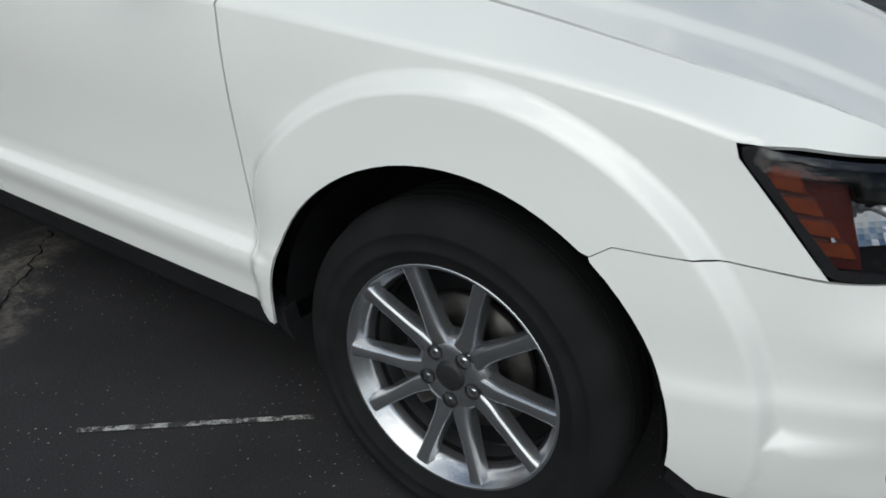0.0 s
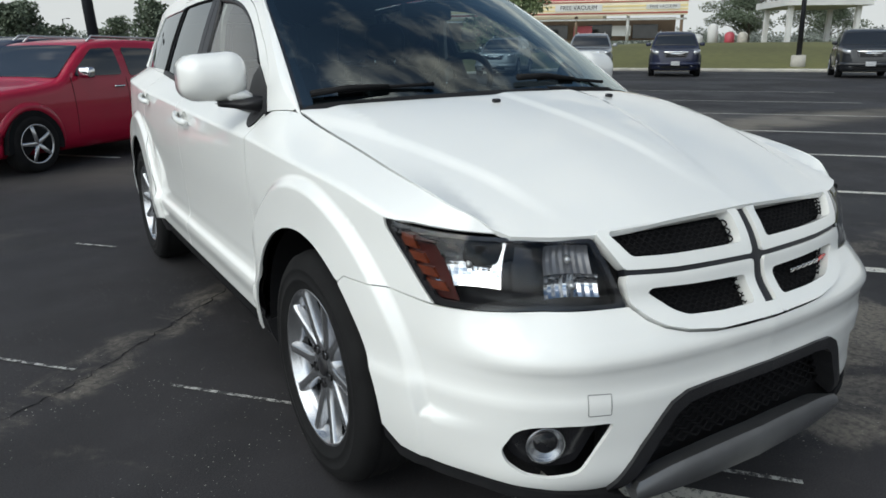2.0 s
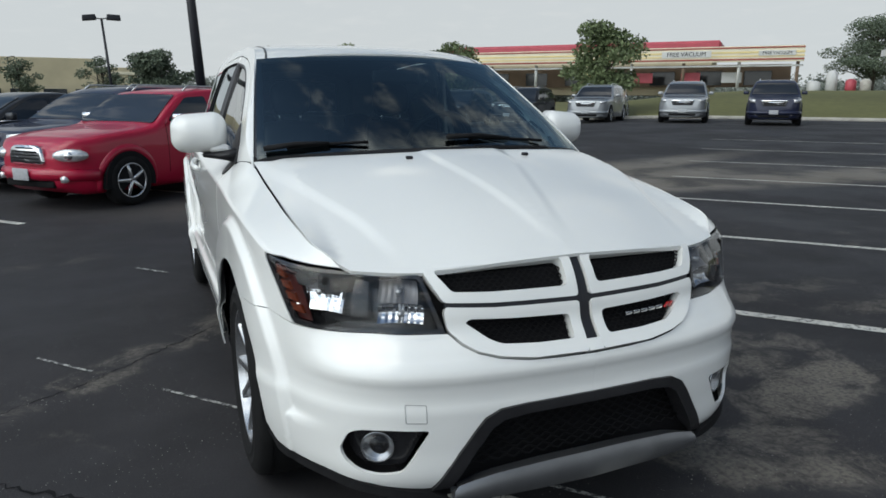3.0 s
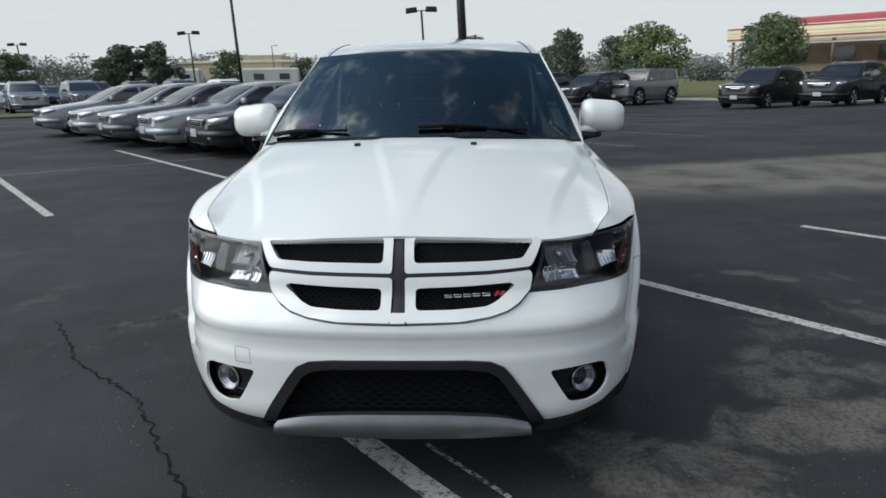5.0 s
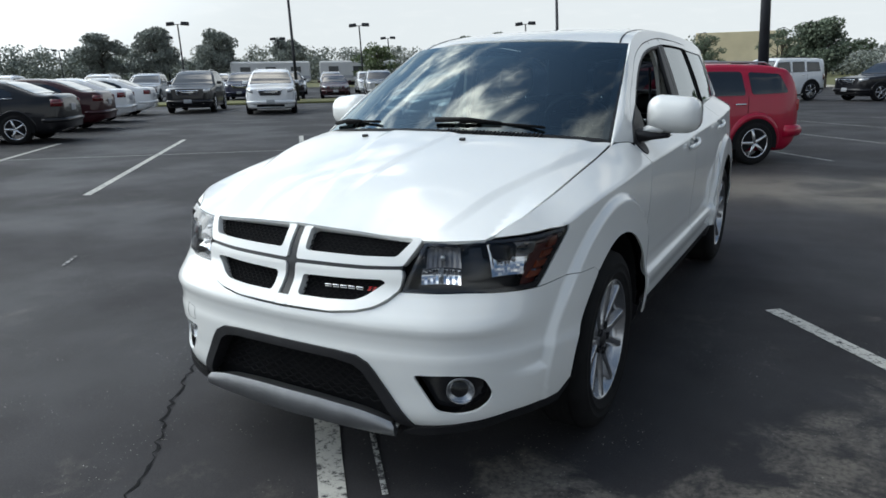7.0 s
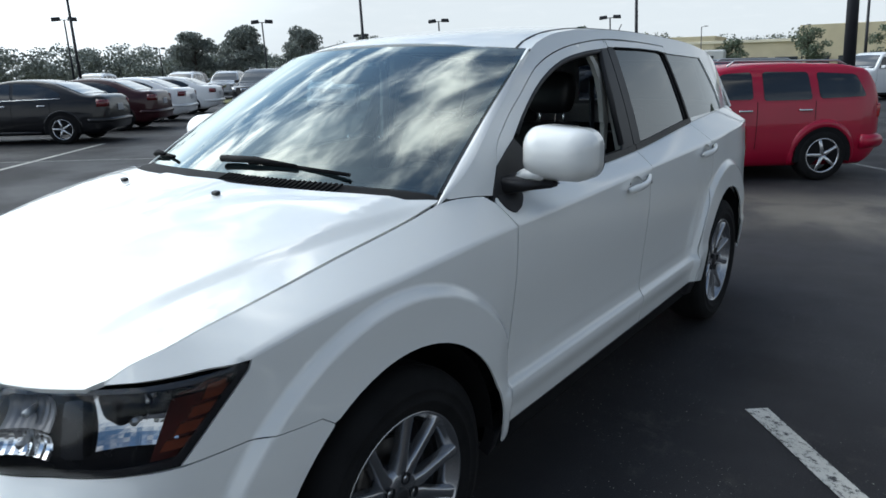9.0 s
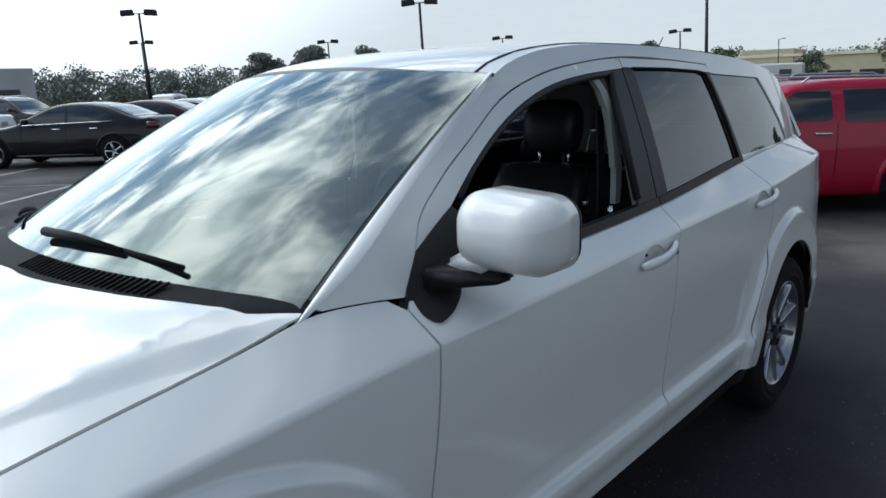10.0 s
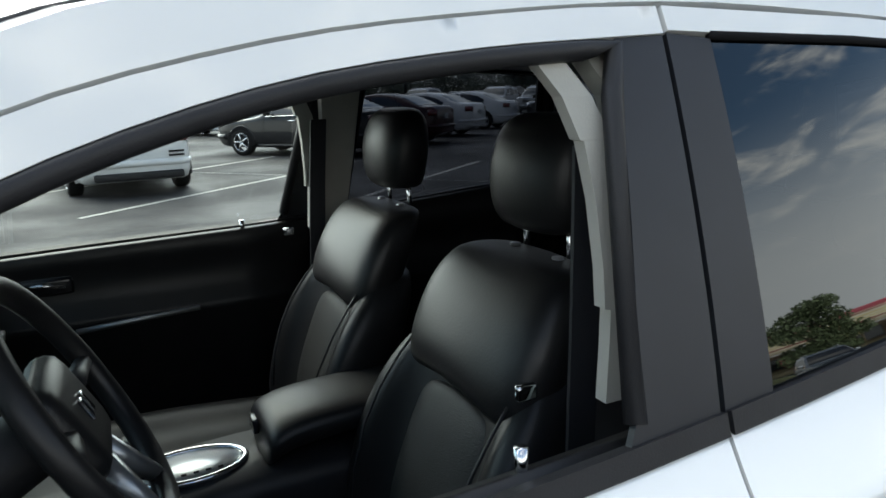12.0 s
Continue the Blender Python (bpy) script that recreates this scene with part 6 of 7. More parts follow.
def park(name, label, kind, colour, m, group=""):
    """A parked car; the second and later ones of a kind and colour share the first one's meshes."""
    if (kind, colour) not in PROTO:
        PROTO[kind, colour] = far_car(name, label, kind, colour, m, group)
        return PROTO[kind, colour]
    ob = copy_thing(PROTO[kind, colour], m)
    ob.name = name
    return tagged(ob, label=label, group=group)


# ---- the red retro wagon ----
WAG_T = spline([-2.20, -2.17, -2.10, -1.85, -1.4, -1.0, -.86, -.55, -.24, .1, .6, 1.2, 1.75, 1.95, 2.06, 2.13, 2.18],
               [.70, .80, .875, .945, 1.0, 1.045, 1.075, 1.30, 1.495, 1.555, 1.58, 1.57, 1.525, 1.45, 1.25, 1.0, .80])
WAG_W = spline([-2.20, -2.15, -2.05, -1.85, -1.4, -.6, .6, 1.5, 1.9, 2.08, 2.18], [.50, .60, .70, .80, .855, .865, .87, .86, .83, .76, .66])
wag_lean = spline([.18, .30, .45, .65, .85, 1.0, 1.09, 1.25, 1.40, 1.50, 1.58], [.93, .97, .99, 1.0, .99, .972, .955, .905, .850, .800, .73])


def wag_side(y, z):
    y, z = np.asarray(y, float), np.asarray(z, float)
    return np.stack([WAG_W(y) * wag_lean(z), y + 0 * z, z + 0 * y], -1)


def wag_top(x, y):
    """x as a share of the roof's half width."""
    x, y = np.asarray(x, float), np.asarray(y, float)
    half = WAG_W(y) * wag_lean(WAG_T(y) - .05)
    return np.stack([x * half, y + 0 * x, WAG_T(y) + .016 - .018 * np.abs(x) ** 3], -1)


def retro_wagon(m):
    t = thing("compact_wagon", "red retro compact wagon with chrome grille and bright wheels", "car", "", m)
    red_ = COLOURS["red"]
    bm = bmesh.new()
    rings = []
    for y in np.concatenate((np.linspace(-2.20, -1.8, 9), np.linspace(-1.7, 1.7, 35), np.linspace(1.78, 2.18, 9))):
        zt = float(WAG_T(y))
        zb = .20 + .10 * float(step01(-1.9, -2.2, y)) + .12 * float(step01(1.9, 2.18, y))
        w = float(WAG_W(y))
        half = [(0, zb), (w * .85, zb), (w * .94, zb + .05)]
        for q in np.linspace(0, 1, 9)[1:]:
            z = zb + .05 + (zt - .05 - zb - .05) * q
            half.append((float(wag_side(y, z)[0]), z))
        e = half[-1][0]
        half += [(e * .965, zt - .018), (e * .88, zt), (e * .5, zt + .014), (0, zt + .016)]
        rings.append([(x, y, z) for x, z in half] + [(-x, y, z) for x, z in half[-2:0:-1]])
    loft(bm, rings)
    part("body", bm, red_, t).data.set_sharp_from_angle(angle=radians(55))
    patch("windscreen", rounded([(-.90, -.83), (.90, -.83), (.88, -.27), (-.88, -.27)], .06), wag_top, DARKGLASS, t, .06, out=.010, thick=.006, centre=(0, 0, .5))
    patch("rear_window", rounded([(-.70, 1.97), (.70, 1.97), (.74, 2.075), (-.74, 2.075)], .03), wag_top, DARKGLASS, t, .05, out=.010, thick=.006, centre=(0, 0, .5))
    for s in (1, -1):
        for nm, pl in (("front_window", [(-.60, 1.115), (-.50, 1.22), (-.16, 1.455), (.24, 1.475), (.25, 1.115)]), ("door_window", [(.40, 1.095), (.39, 1.475), (1.03, 1.465), (1.08, 1.10)]), ("quarter_window", [(1.19, 1.11), (1.15, 1.46), (1.72, 1.425), (1.87, 1.13)])):
            patch(nm, rounded(pl, .055), wag_side, DARKGLASS, t, .06, sides=(s,), out=.004, thick=.006, centre=(0, 0, .7))
        for pl in ([(-.66, 1.10), (-.66, .40)], [(.31, 1.08), (.30, .36)], [(1.13, 1.08), (1.12, .75)]):
            bm = bmesh.new()
            tube(bm, [Vector(wag_side(y, z)) * 1 for y, z in dense(pl, .1)[:8]], .004, 4)
            for v in bm.verts:
                v.co.x *= s
            part("door_seam", bm, SEAM, t)
        for yc in (-1.36, 1.27):
            bm = bmesh.new()
            pts = [wag_side(yc + .43 * math.cos(a), .345 + .43 * math.sin(a)) for a in np.linspace(radians(-15), radians(195), 24)]
            tube(bm, [(s * (float(p[0]) - .035), float(p[1]), float(p[2])) for p in pts], [.05 + .02 * math.sin(math.pi * i / 23) for i in range(24)], 10)
            part("wheel_arch", bm, red_, t)
        for y in (.14, .98):
            bm = bmesh.new()
            p = wag_side(y, .965)
            block(bm, (.035, .19, .028), pose(s * (float(p[0]) + .012), y, .965), .011)
            part("door_handle", bm, CHROME, t)
        bm = bmesh.new()
        block(bm, (.20, .12, .14), pose(s * .96, -.52, 1.16), .045, 3)
        part("side_mirror", bm, CHROME, t)
        bm = bmesh.new()
        lathe(bm, [(-.05, .13), (.0, .125), (.03, .10), (.045, .05), (.048, .001)], 24)
        bmesh.ops.transform(bm, matrix=pose(s * .672, -2.10, .72, 0, 0, -90 + s * 36) @ Matrix.Diagonal((1, 1.65, .68, 1)), verts=bm.verts[:])
        lampo = part("headlamp", bm, LAMPGLASS, t)
        bm = bmesh.new()
        lathe(bm, [(.03, .055), (.052, .05), (.060, .03), (.062, .001)], 18)
        bmesh.ops.transform(bm, matrix=pose(s * .672, -2.105, .72, 0, 0, -90 + s * 36), verts=bm.verts[:])
        part("bulb_glass", bm, CHROME, lampo)
        bm = bmesh.new()
        rod(bm, (s * .60, -2.08, .42), (s * .64, -2.20, .42), .045, .045, 16)
        part("fog_lamp", bm, LAMPGLASS, t)
        bm = bmesh.new()
        block(bm, (.10, .10, .20), pose(s * .70, 2.09, .93, 0, 0, -s * 30), .04, 3)
        part("tail_lamp", bm, REDLENS, t)
        bm = bmesh.new()
        tube(bm, [(s * .54, -.02, 1.55), (s * .54, .08, 1.625), (s * .54, 1.55, 1.61), (s * .54, 1.68, 1.55)], .016, 6)
        part("roof_rail", bm, SILVER, t)
    # bowed chrome grille, its gaps black bars with shade in their colour; bumpers
    bm = bmesh.new()
    loft(bm, [[(x, y, z) for x, z in rounded([(-.33 * k, .60), (.33 * k, .60), (.29 * k, .80), (.18 * k, .845), (-.18 * k, .845), (-.29 * k, .80)], .05)] for y, k in ((-2.16, 1.05), (-2.225, 1.05), (-2.24, 1.0), (-2.245, .97))])
    grl = part("grille", bm, CHROME, t)
    for k in range(5):
        bm = bmesh.new()
        wdt = .58 - .03 * k - (.12 if k == 4 else 0)
        block(bm, (wdt, .02, .018), pose(0, -2.243, .628 + k * .045), .006)
        part("grille_gap", bm, SEAM, grl)
    bm = bmesh.new()
    tube(bm, [(-.80, -1.80, .46), (-.66, -2.08, .47), (-.35, -2.215, .475), (0, -2.245, .475), (.35, -2.215, .475), (.66, -2.08, .47), (.80, -1.80, .46)], .085, 12)
    part("front_bumper", bm, red_, t)
    bm = bmesh.new()
    block(bm, (.95, .06, .09), pose(0, -2.20, .345), .02)
    part("lower_intake", bm, SEAM, t)
    bm = bmesh.new()
    block(bm, (.31, .012, .155), pose(0, -2.335, .475), .006)
    part("front_plate", bm, PLATE, t)
    bm = bmesh.new()
    tube(bm, [(-.84, 1.80, .52), (-.74, 2.10, .52), (-.4, 2.21, .52), (.4, 2.21, .52), (.74, 2.10, .52), (.84, 1.80, .52)], .10, 12)
    part("rear_bumper", bm, red_, t)
    far_wheels(t, .885, -1.36, 1.27, .345, .06)
    return t


def at(x, y, head):
    """A place on the lot; head: the way the nose points, degrees clockwise from +y."""
    return pose(x, y, rise(x, y), 0, 0, 180 - head)


ROW = 229.0                                          # noses point down the row, away from the store
retro_wagon(at(-.93, 8.72, ROW) @ Matrix.Scale(.945, 4))
far_car("parked_suv", "dark navy sport utility vehicle parked beside the red wagon", "suv", "navy", at(-1.75, 10.75, ROW) @ Matrix.Scale(.90, 4), "cars in the near row")
LOT = [("parked_sedan", "charcoal grey four-door sedan in the near row", "sedan", "charcoal", -3.4, 12.15, ROW), ("parked_sedan", "silver four-door sedan with dark windows in the near row", "sedan", "silver", -4.94, 13.2, ROW),
       ("parked_sedan", "grey four-door sedan in the near row", "sedan", "grey", -6.6, 14.6, ROW), ("parked_sedan", "silver four-door sedan with dark windows in the near row", "sedan", "silver", -8.2, 16.1, ROW),
       ("parked_sedan", "pale silver four-door sedan at the end of the row", "sedan", "silver", -10.6, 18.4, ROW)]
for nm, lb, kd, cl, x, y, h in LOT:
    park(nm, lb, kd, cl, at(x, y, h), "cars in the near row")
MORE = [("parked_sedan", "black sedan seen from its tail with bright wheels", "sedan", "black", -16.25, 6.05, ROW, "cars across the aisle"),
        ("parked_sedan", "dark maroon sedan parked beside a black one", "sedan", "maroon", -18.7, 8.75, ROW, "cars across the aisle"),
        ("parked_sedan", "white sedan seen from its tail", "sedan", "white", -21.2, 11.3, ROW, "cars across the aisle"),
        ("parked_sedan", "white sedan seen from its tail", "sedan", "white", -24.2, 14.6, ROW, "cars across the aisle"),
        ("parked_sedan", "white sedan with a dark red lamp band across its tail", "sedan", "white", -12.6, 1.35, 262, "cars across the aisle"),
        ("parked_suv", "black sport utility vehicle facing the aisle", "suv", "black", -23.0, 18.9, 141, "vehicles facing the aisle"),
        ("parked_suv", "white sport utility vehicle with dark grille facing the aisle", "suv", "white", -18.9, 19.2, 139, "vehicles facing the aisle"),
        ("parked_suv", "black sport utility vehicle with bright grille", "suv", "black", 3.5, 34.5, ROW, "vehicles in the back row"),
        ("parked_suv", "dark grey crossover with chrome grille", "suv", "charcoal", 6.65, 34.5, ROW, "vehicles in the back row"),
        ("boxy_suv", "grey boxy off-road sport utility vehicle with upright windows", "boxy", "pewter", 9.4, 35.5, ROW, "vehicles in the back row"),
        ("parked_suv", "black sport utility vehicle with bright grille", "suv", "black", 12.9, 28.1, ROW, "vehicles in the back row"),
        ("parked_suv", "black crossover with wide chrome grille", "suv", "black", 15.5, 26.5, ROW, "vehicles in the back row"),
        ("parked_suv", "silver crossover at the lot's edge", "suv", "silver", 18.6, 25.0, ROW, "vehicles in the back row"),
        ("parked_suv", "silver wagon at the grass edge", "suv", "silver", 21.6, 28.4, 225, "cars at the grass edge"),
        ("parked_suv", "silver crossover facing the aisle at the grass edge", "suv", "silver", 20.6, 21.4, 225, "cars at the grass edge"),
        ("parked_suv", "dark navy crossover facing the aisle at the grass edge", "suv", "navy", 21.9, 17.9, 228, "cars at the grass edge"),
        ("parked_suv", "dark crossover with chrome grille at the grass edge", "suv", "charcoal", 25.8, 12.4, 236, "cars at the grass edge"),
        ("parked_suv", "white sport utility vehicle with chrome grille by the lamp post", "boxy", "white", -1.3, 33.0, 222, "vehicles in the back row")]
for nm, lb, kd, cl, x, y, h, gp in MORE:
    ob = park(nm, lb, kd, cl, at(x, y, h), gp)
    if "lamp band" in lb:
        bm = bmesh.new()
        loft(bm, [[(x_, 2.375 - dy, .885), (x_, 2.315 - dy, 1.035), (x_, 2.22 - dy, 1.035), (x_, 2.22 - dy, .885)]
                  for x_, dy in ((-.70, .06), (-.60, .012), (-.3, 0), (0, -.004), (.3, 0), (.60, .012), (.70, .06))])
        part("tail_lamp_band", bm, REDDARK, ob, "dark red lamp band across the tail")
        for q in (-1, 1):
            for z in (.62, .68):
                bm = bmesh.new()
                block(bm, (.24, .03, .032), pose(q * .56, 2.408, z, 0, 0, -q * 8), .008)
                part("bumper_vent", bm, SEAM, ob)
        bm = bmesh.new()
        block(bm, (1.30, .12, .12), pose(0, 2.37, .33), .03)
        part("rear_valance", bm, BLACK, ob)


# ---- far side of the lot: lamps, trees, buildings ----
POLE = material("dark_pole_paint", (.016, .017, .022), .5, .2, .2, 6)
CONC = material("pale_concrete", (.40, .38, .34), .9, 0, .18, 2, .4, 60)


def grade(x, y):
    """Height of the lot, and of the grass bank beyond its edge."""
    g = rise(x, y)
    o = .82 * (x - .6) + .57 * (y - 59.8)
    return g + (.9 + .68 * g / .42) * float(np.interp(o, (0, 3, 8, 14, 25), (0, .26, .70, .96, 1.0))) - .03


LOT_FALL = -2.8                                      # lean of upright posts against the falling lot, degrees


def lamp_post(x, y, h, r=.075, base=False, turn=0, heads=2):
    t = thing("lamp_post", "dark steel lot lamp post with two box heads" if heads == 2 else "thin street lamp post with one head", "lamp post", "lamp posts", pose(x, y, rise(x, y), 0, LOT_FALL) @ pose(0, 0, 0, 0, 0, turn))
    bm = bmesh.new()
    rod(bm, (0, 0, .7 if base else 0), (0, 0, h), r * 1.15, r * .8, 10)
    part("pole", bm, POLE, t)
    if base:
        bm = bmesh.new()
        rod(bm, (0, 0, 0), (0, 0, .75), .34, .33, 20)
        part("concrete_base", bm, CONC, t)
    for s in ((1, -1) if heads == 2 else (1,)):
        bm = bmesh.new()
        rod(bm, (0, 0, h - .05), (s * .34, 0, h + .01), .03, .03, 6)
        part("arm", bm, POLE, t)
        bm = bmesh.new()
        block(bm, (.74, .46, .30) if heads == 2 else (.5, .2, .1), pose(s * .62, 0, h + .03, 0, s * 4), .04, 2, (.9, .9))
        part("lamp_head", bm, POLE, t)
    return t


for x, y, h, r, base, turn, heads in ((.15, 13.9, 6.3, .10, False, 20, 2), (-2.6, 42, 5.7, .08, False, 5, 2), (-11.9, 34, 6.6, .085, False, 15, 2), (-24.9, 27.6, 6.1, .085, False, 40, 2),
                                      (-25.5, 62, 6.0, .08, False, 20, 2), (-39.5, 54, 6.1, .08, False, 30, 2), (-50.5, 41.7, 6.1, .08, False, 50, 2), (-38, 18.3, 6.2, .085, False, 60, 2), (-59, 28, 6.2, .08, False, 65, 2),
                                      (-109, 67, 6.0, .09, False, 60, 2), (-41, 84, 6.0, .09, False, 30, 2), (-51, 76, 6.1, .09, False, 35, 2), (-62, 67, 6.1, .09, False, 40, 2), (-70, 56, 6.1, .09, False, 50, 2),
                                      (31.2, 18.2, 6.4, .11, True, 60, 2), (-28, 98, 6.6, .07, False, 0, 1), (-6, 98, 6.4, .07, False, 0, 1), (6, 99, 5.6, .07, False, 0, 1), (-16, 101, 6.3, .07, False, 0, 1), (17, 60, 4.6, .06, False, 0, 1)):
    lamp_post(x, y, h, r, base, turn, heads)

BARK = material("grey_bark", (.09, .075, .06), .9, 0, .3, 12, .5, 60)


def leaf_material(name, c):
    return material(name, c, .7, 0, .45, 2.2, 0, 40, speckle=.5)


LEAF = leaf_material("tree_leaves", (.105, .14, .060))
LEAFPALE = leaf_material("pale_tree_leaves", (.12, .16, .055))
# haze of the distance is put into these paler, greyer leaf colours
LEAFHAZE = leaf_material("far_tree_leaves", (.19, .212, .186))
# middle distance: leaf colour lightened less for the same haze
LEAFMIDHAZE = leaf_material("dark_tree_leaves", (.105, .135, .090))
rng = np.random.default_rng(7)


def leaves(clumps, n, size, rg):
    """Many small leaf blades scattered in clumps (x, y, z, rx, rz)."""
    cl = np.array(clumps)
    wts = cl[:, 3] ** 2 * cl[:, 4]
    pick = cl[rg.choice(len(cl), n, p=wts / wts.sum())]
    d = rg.normal(size=(n, 3))
    d /= np.linalg.norm(d, axis=1, keepdims=True)
    r = rg.random(n)[:, None] ** .42
    c = pick[:, :3] + d * r * np.stack([pick[:, 3], pick[:, 3], pick[:, 4]], 1)
    a = rg.normal(size=(n, 3))
    a /= np.linalg.norm(a, axis=1, keepdims=True)
    b = np.cross(a, rg.normal(size=(n, 3)))
    b /= np.linalg.norm(b, axis=1, keepdims=True)
    s = size * (.6 + .8 * rg.random(n))[:, None]
    v = np.stack([c - a * s, c + b * s * .55, c + a * s, c - b * s * .55], 1).reshape(-1, 3)
    f = np.arange(4 * n).reshape(-1, 4)
    return v, f


def tree(x, y, h, w, mat, seed, n=2600, size=.13, trunk=.2, label="broad-leaved tree with uneven open crown on mown grass"):
    rg = np.random.default_rng(seed)
    t = thing("tree", label, "tree", "", pose(x, y, grade(x, y)))
    bm = bmesh.new()
    tube(bm, [(0, 0, 0), (.03 * h * .2, 0, h * trunk), (.02, .05, h * .55), (.0, .0, h * .85)], [h * .028, h * .022, h * .014, h * .004], 7)
    clumps = []
    for k in range(28):
        a = rg.random() * 2 * math.pi
        zz = h * (trunk + .08 + (1 - trunk - .14) * ((k + .5) / 28))
        spread = w / 2 * (.35 + .65 * math.sin(math.pi * min(1, .22 + .78 * (k + .5) / 28)) ** .8)
        rad = spread * (.15 + .75 * rg.random())
        cx, cy = math.cos(a) * rad, math.sin(a) * rad
        clumps.append((cx, cy, zz, w * (.13 + .09 * rg.random()), h * (.07 + .05 * rg.random())))
        tube(bm, [(0, 0, max(h * trunk * .8, zz - h * .22)), (cx * .5, cy * .5, zz - h * .08), (cx, cy, zz)], [h * .010, h * .006, h * .002], 5)
    part("trunk", bm, BARK, t)
    v, f = leaves(clumps, int(n * 2.1), size * .70, rg)
    from_lists("crown", v, f, mat, t, smooth=False)
    return t


for i, (x, y, h, w, m, n) in enumerate(((.4, 56, 4.9, 6.0, LEAFMIDHAZE, 3200), (6.4, 43, 4.5, 3.4, LEAFMIDHAZE, 2400), (11.6, 42, 4.7, 5.2, LEAFPALE, 3200), (21, 46.5, 4.9, 4.6, LEAF, 2200), (23.2, 31.0, 5.2, 5.4, LEAF, 3600),
                                       (93, 64.5, 10.6, 13.5, LEAFMIDHAZE, 9000), (106, 60, 10.5, 14, LEAFMIDHAZE, 8000), (26, 62, 5.2, 4.5, LEAFMIDHAZE, 1800), (-5.5, 96, 5.4, 5, LEAFMIDHAZE, 1200), (-14.5, 95, 5.2, 5, LEAFMIDHAZE, 1200), (-21.5, 88, 4.6, 4, LEAFMIDHAZE, 900),
                                       (-34, 64, 5.3, 4.2, LEAFMIDHAZE, 3600), (-31, 66, 5.5, 4.6, LEAFMIDHAZE, 3600), (-27, 75, 5.0, 4.2, LEAF, 1200), (-42, 60, 4.6, 5.2, LEAF, 1500), (16, 75, 5.0, 4.5, LEAFMIDHAZE, 1200), (19.5, 92, 5.2, 5.5, LEAFMIDHAZE, 1200), (9, 78, 4.2, 4.5, LEAFMIDHAZE, 1200),
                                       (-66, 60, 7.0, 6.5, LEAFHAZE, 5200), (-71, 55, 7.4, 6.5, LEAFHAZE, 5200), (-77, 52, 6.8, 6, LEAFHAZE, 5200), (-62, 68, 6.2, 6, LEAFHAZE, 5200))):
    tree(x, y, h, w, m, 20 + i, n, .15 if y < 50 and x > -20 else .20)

# far woods behind the lot, too many to count
rg = np.random.default_rng(3)
cl = []
for k in range(290):
    az = radians(-112 + 112 * k / 150 + rg.normal() * .5)
    d = 150 + rg.random() * 40
    hh = (5.5 if k < 150 else 4.0) + 2.4 * rg.random()
    for j in range(5):
        cl.append((d * math.sin(az) + rg.normal() * 3, d * math.cos(az) + rg.normal() * 3, hh * (.25 + .17 * j), 4.2 - .45 * j, 1.5))
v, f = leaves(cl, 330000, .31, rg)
tagged(from_lists("far_woods", v, f, LEAFHAZE, None, smooth=False), "pale green line of woods beyond the lot with haze in its colour", "trees", kind="stuff")

# long wash canopy and store with the red roof across the grass
CREAM = material("cream_fascia", (.70, .64, .50), .6, 0, .06, .5)
YEL = material("yellow_stripe", (.70, .56, .27), .6, 0, .08, .5)
ORANGE = material("dark_red_stripe", (.30, .07, .05), .6, 0, .08, .5)
ROOFRED = material("red_metal_roof", (.42, .06, .08), .5, 0, .12, .8)
WALLTAN = material("tan_stucco", (.52, .45, .31), .9, 0, .08, .4, .2, 8)
WALLTAN2 = material("brown_brick_wall", (.20, .14, .10), .9, 0, .12, .6, .2, 8)
WALLWHITE = material("pale_panel_wall", (.55, .55, .54), .7, 0, .1, .4)
SHOPGLASS = material("shop_window", (.03, .035, .04), .1, 0, .2, 1)


def box_part(name, size, m, mat, parent, bevel=.02, label=""):
    bm = bmesh.new()
    block(bm, size, m, bevel, 1)
    return part(name, bm, mat, parent, label, smooth=False)


A, B = Vector((72.5, 58.9, 1.9)), Vector((36.2, 98.8, 1.9))
ln = (B - A).length
mid = (A + B) / 2
canopy = thing("wash_canopy", "long cream canopy with yellow and red stripes over vacuum stalls", "canopy", "", Matrix.Translation(mid) @ Matrix.Rotation(math.atan2((B - A).y, (B - A).x) - math.pi / 2, 4, "Z"))
# local y runs along it, -x faces the lot (x < 0 is towards the camera)
box_part("roof_deck", (7.5, ln, .25), pose(3.6, 0, 5.2), WALLWHITE, canopy)
box_part("fascia", (.25, ln, 1.9), pose(-.1, 0, 4.95), CREAM, canopy)
for z, hh, mt in ((4.30, .22, ORANGE), (4.70, .16, YEL), (5.15, .22, YEL), (5.70, .18, ORANGE)):
    box_part("stripe", (.05, ln + .04, hh), pose(-.25, 0, z), mt, canopy, .004)
box_part("low_rail", (.18, ln, .22), pose(.3, 0, 3.55), WALLWHITE, canopy)
for k in range(9):
    yy = -ln / 2 + .6 + k * (ln - 1.2) / 8
    bm = bmesh.new()
    rod(bm, (.5, yy, .9), (.5, yy, 4.6), .20, .20, 12)
    part("column", bm, WALLWHITE if k % 2 else WALLTAN2, canopy)
box_part("back_wall", (.4, ln - 2, 3.0), pose(9.0, 0, 2.6), WALLTAN2, canopy)
for k in range(8):
    box_part("bay_window", (.1, 3.4, 1.9), pose(8.75, -ln / 2 + 5 + k * 6.2, 2.3), SHOPGLASS, canopy)
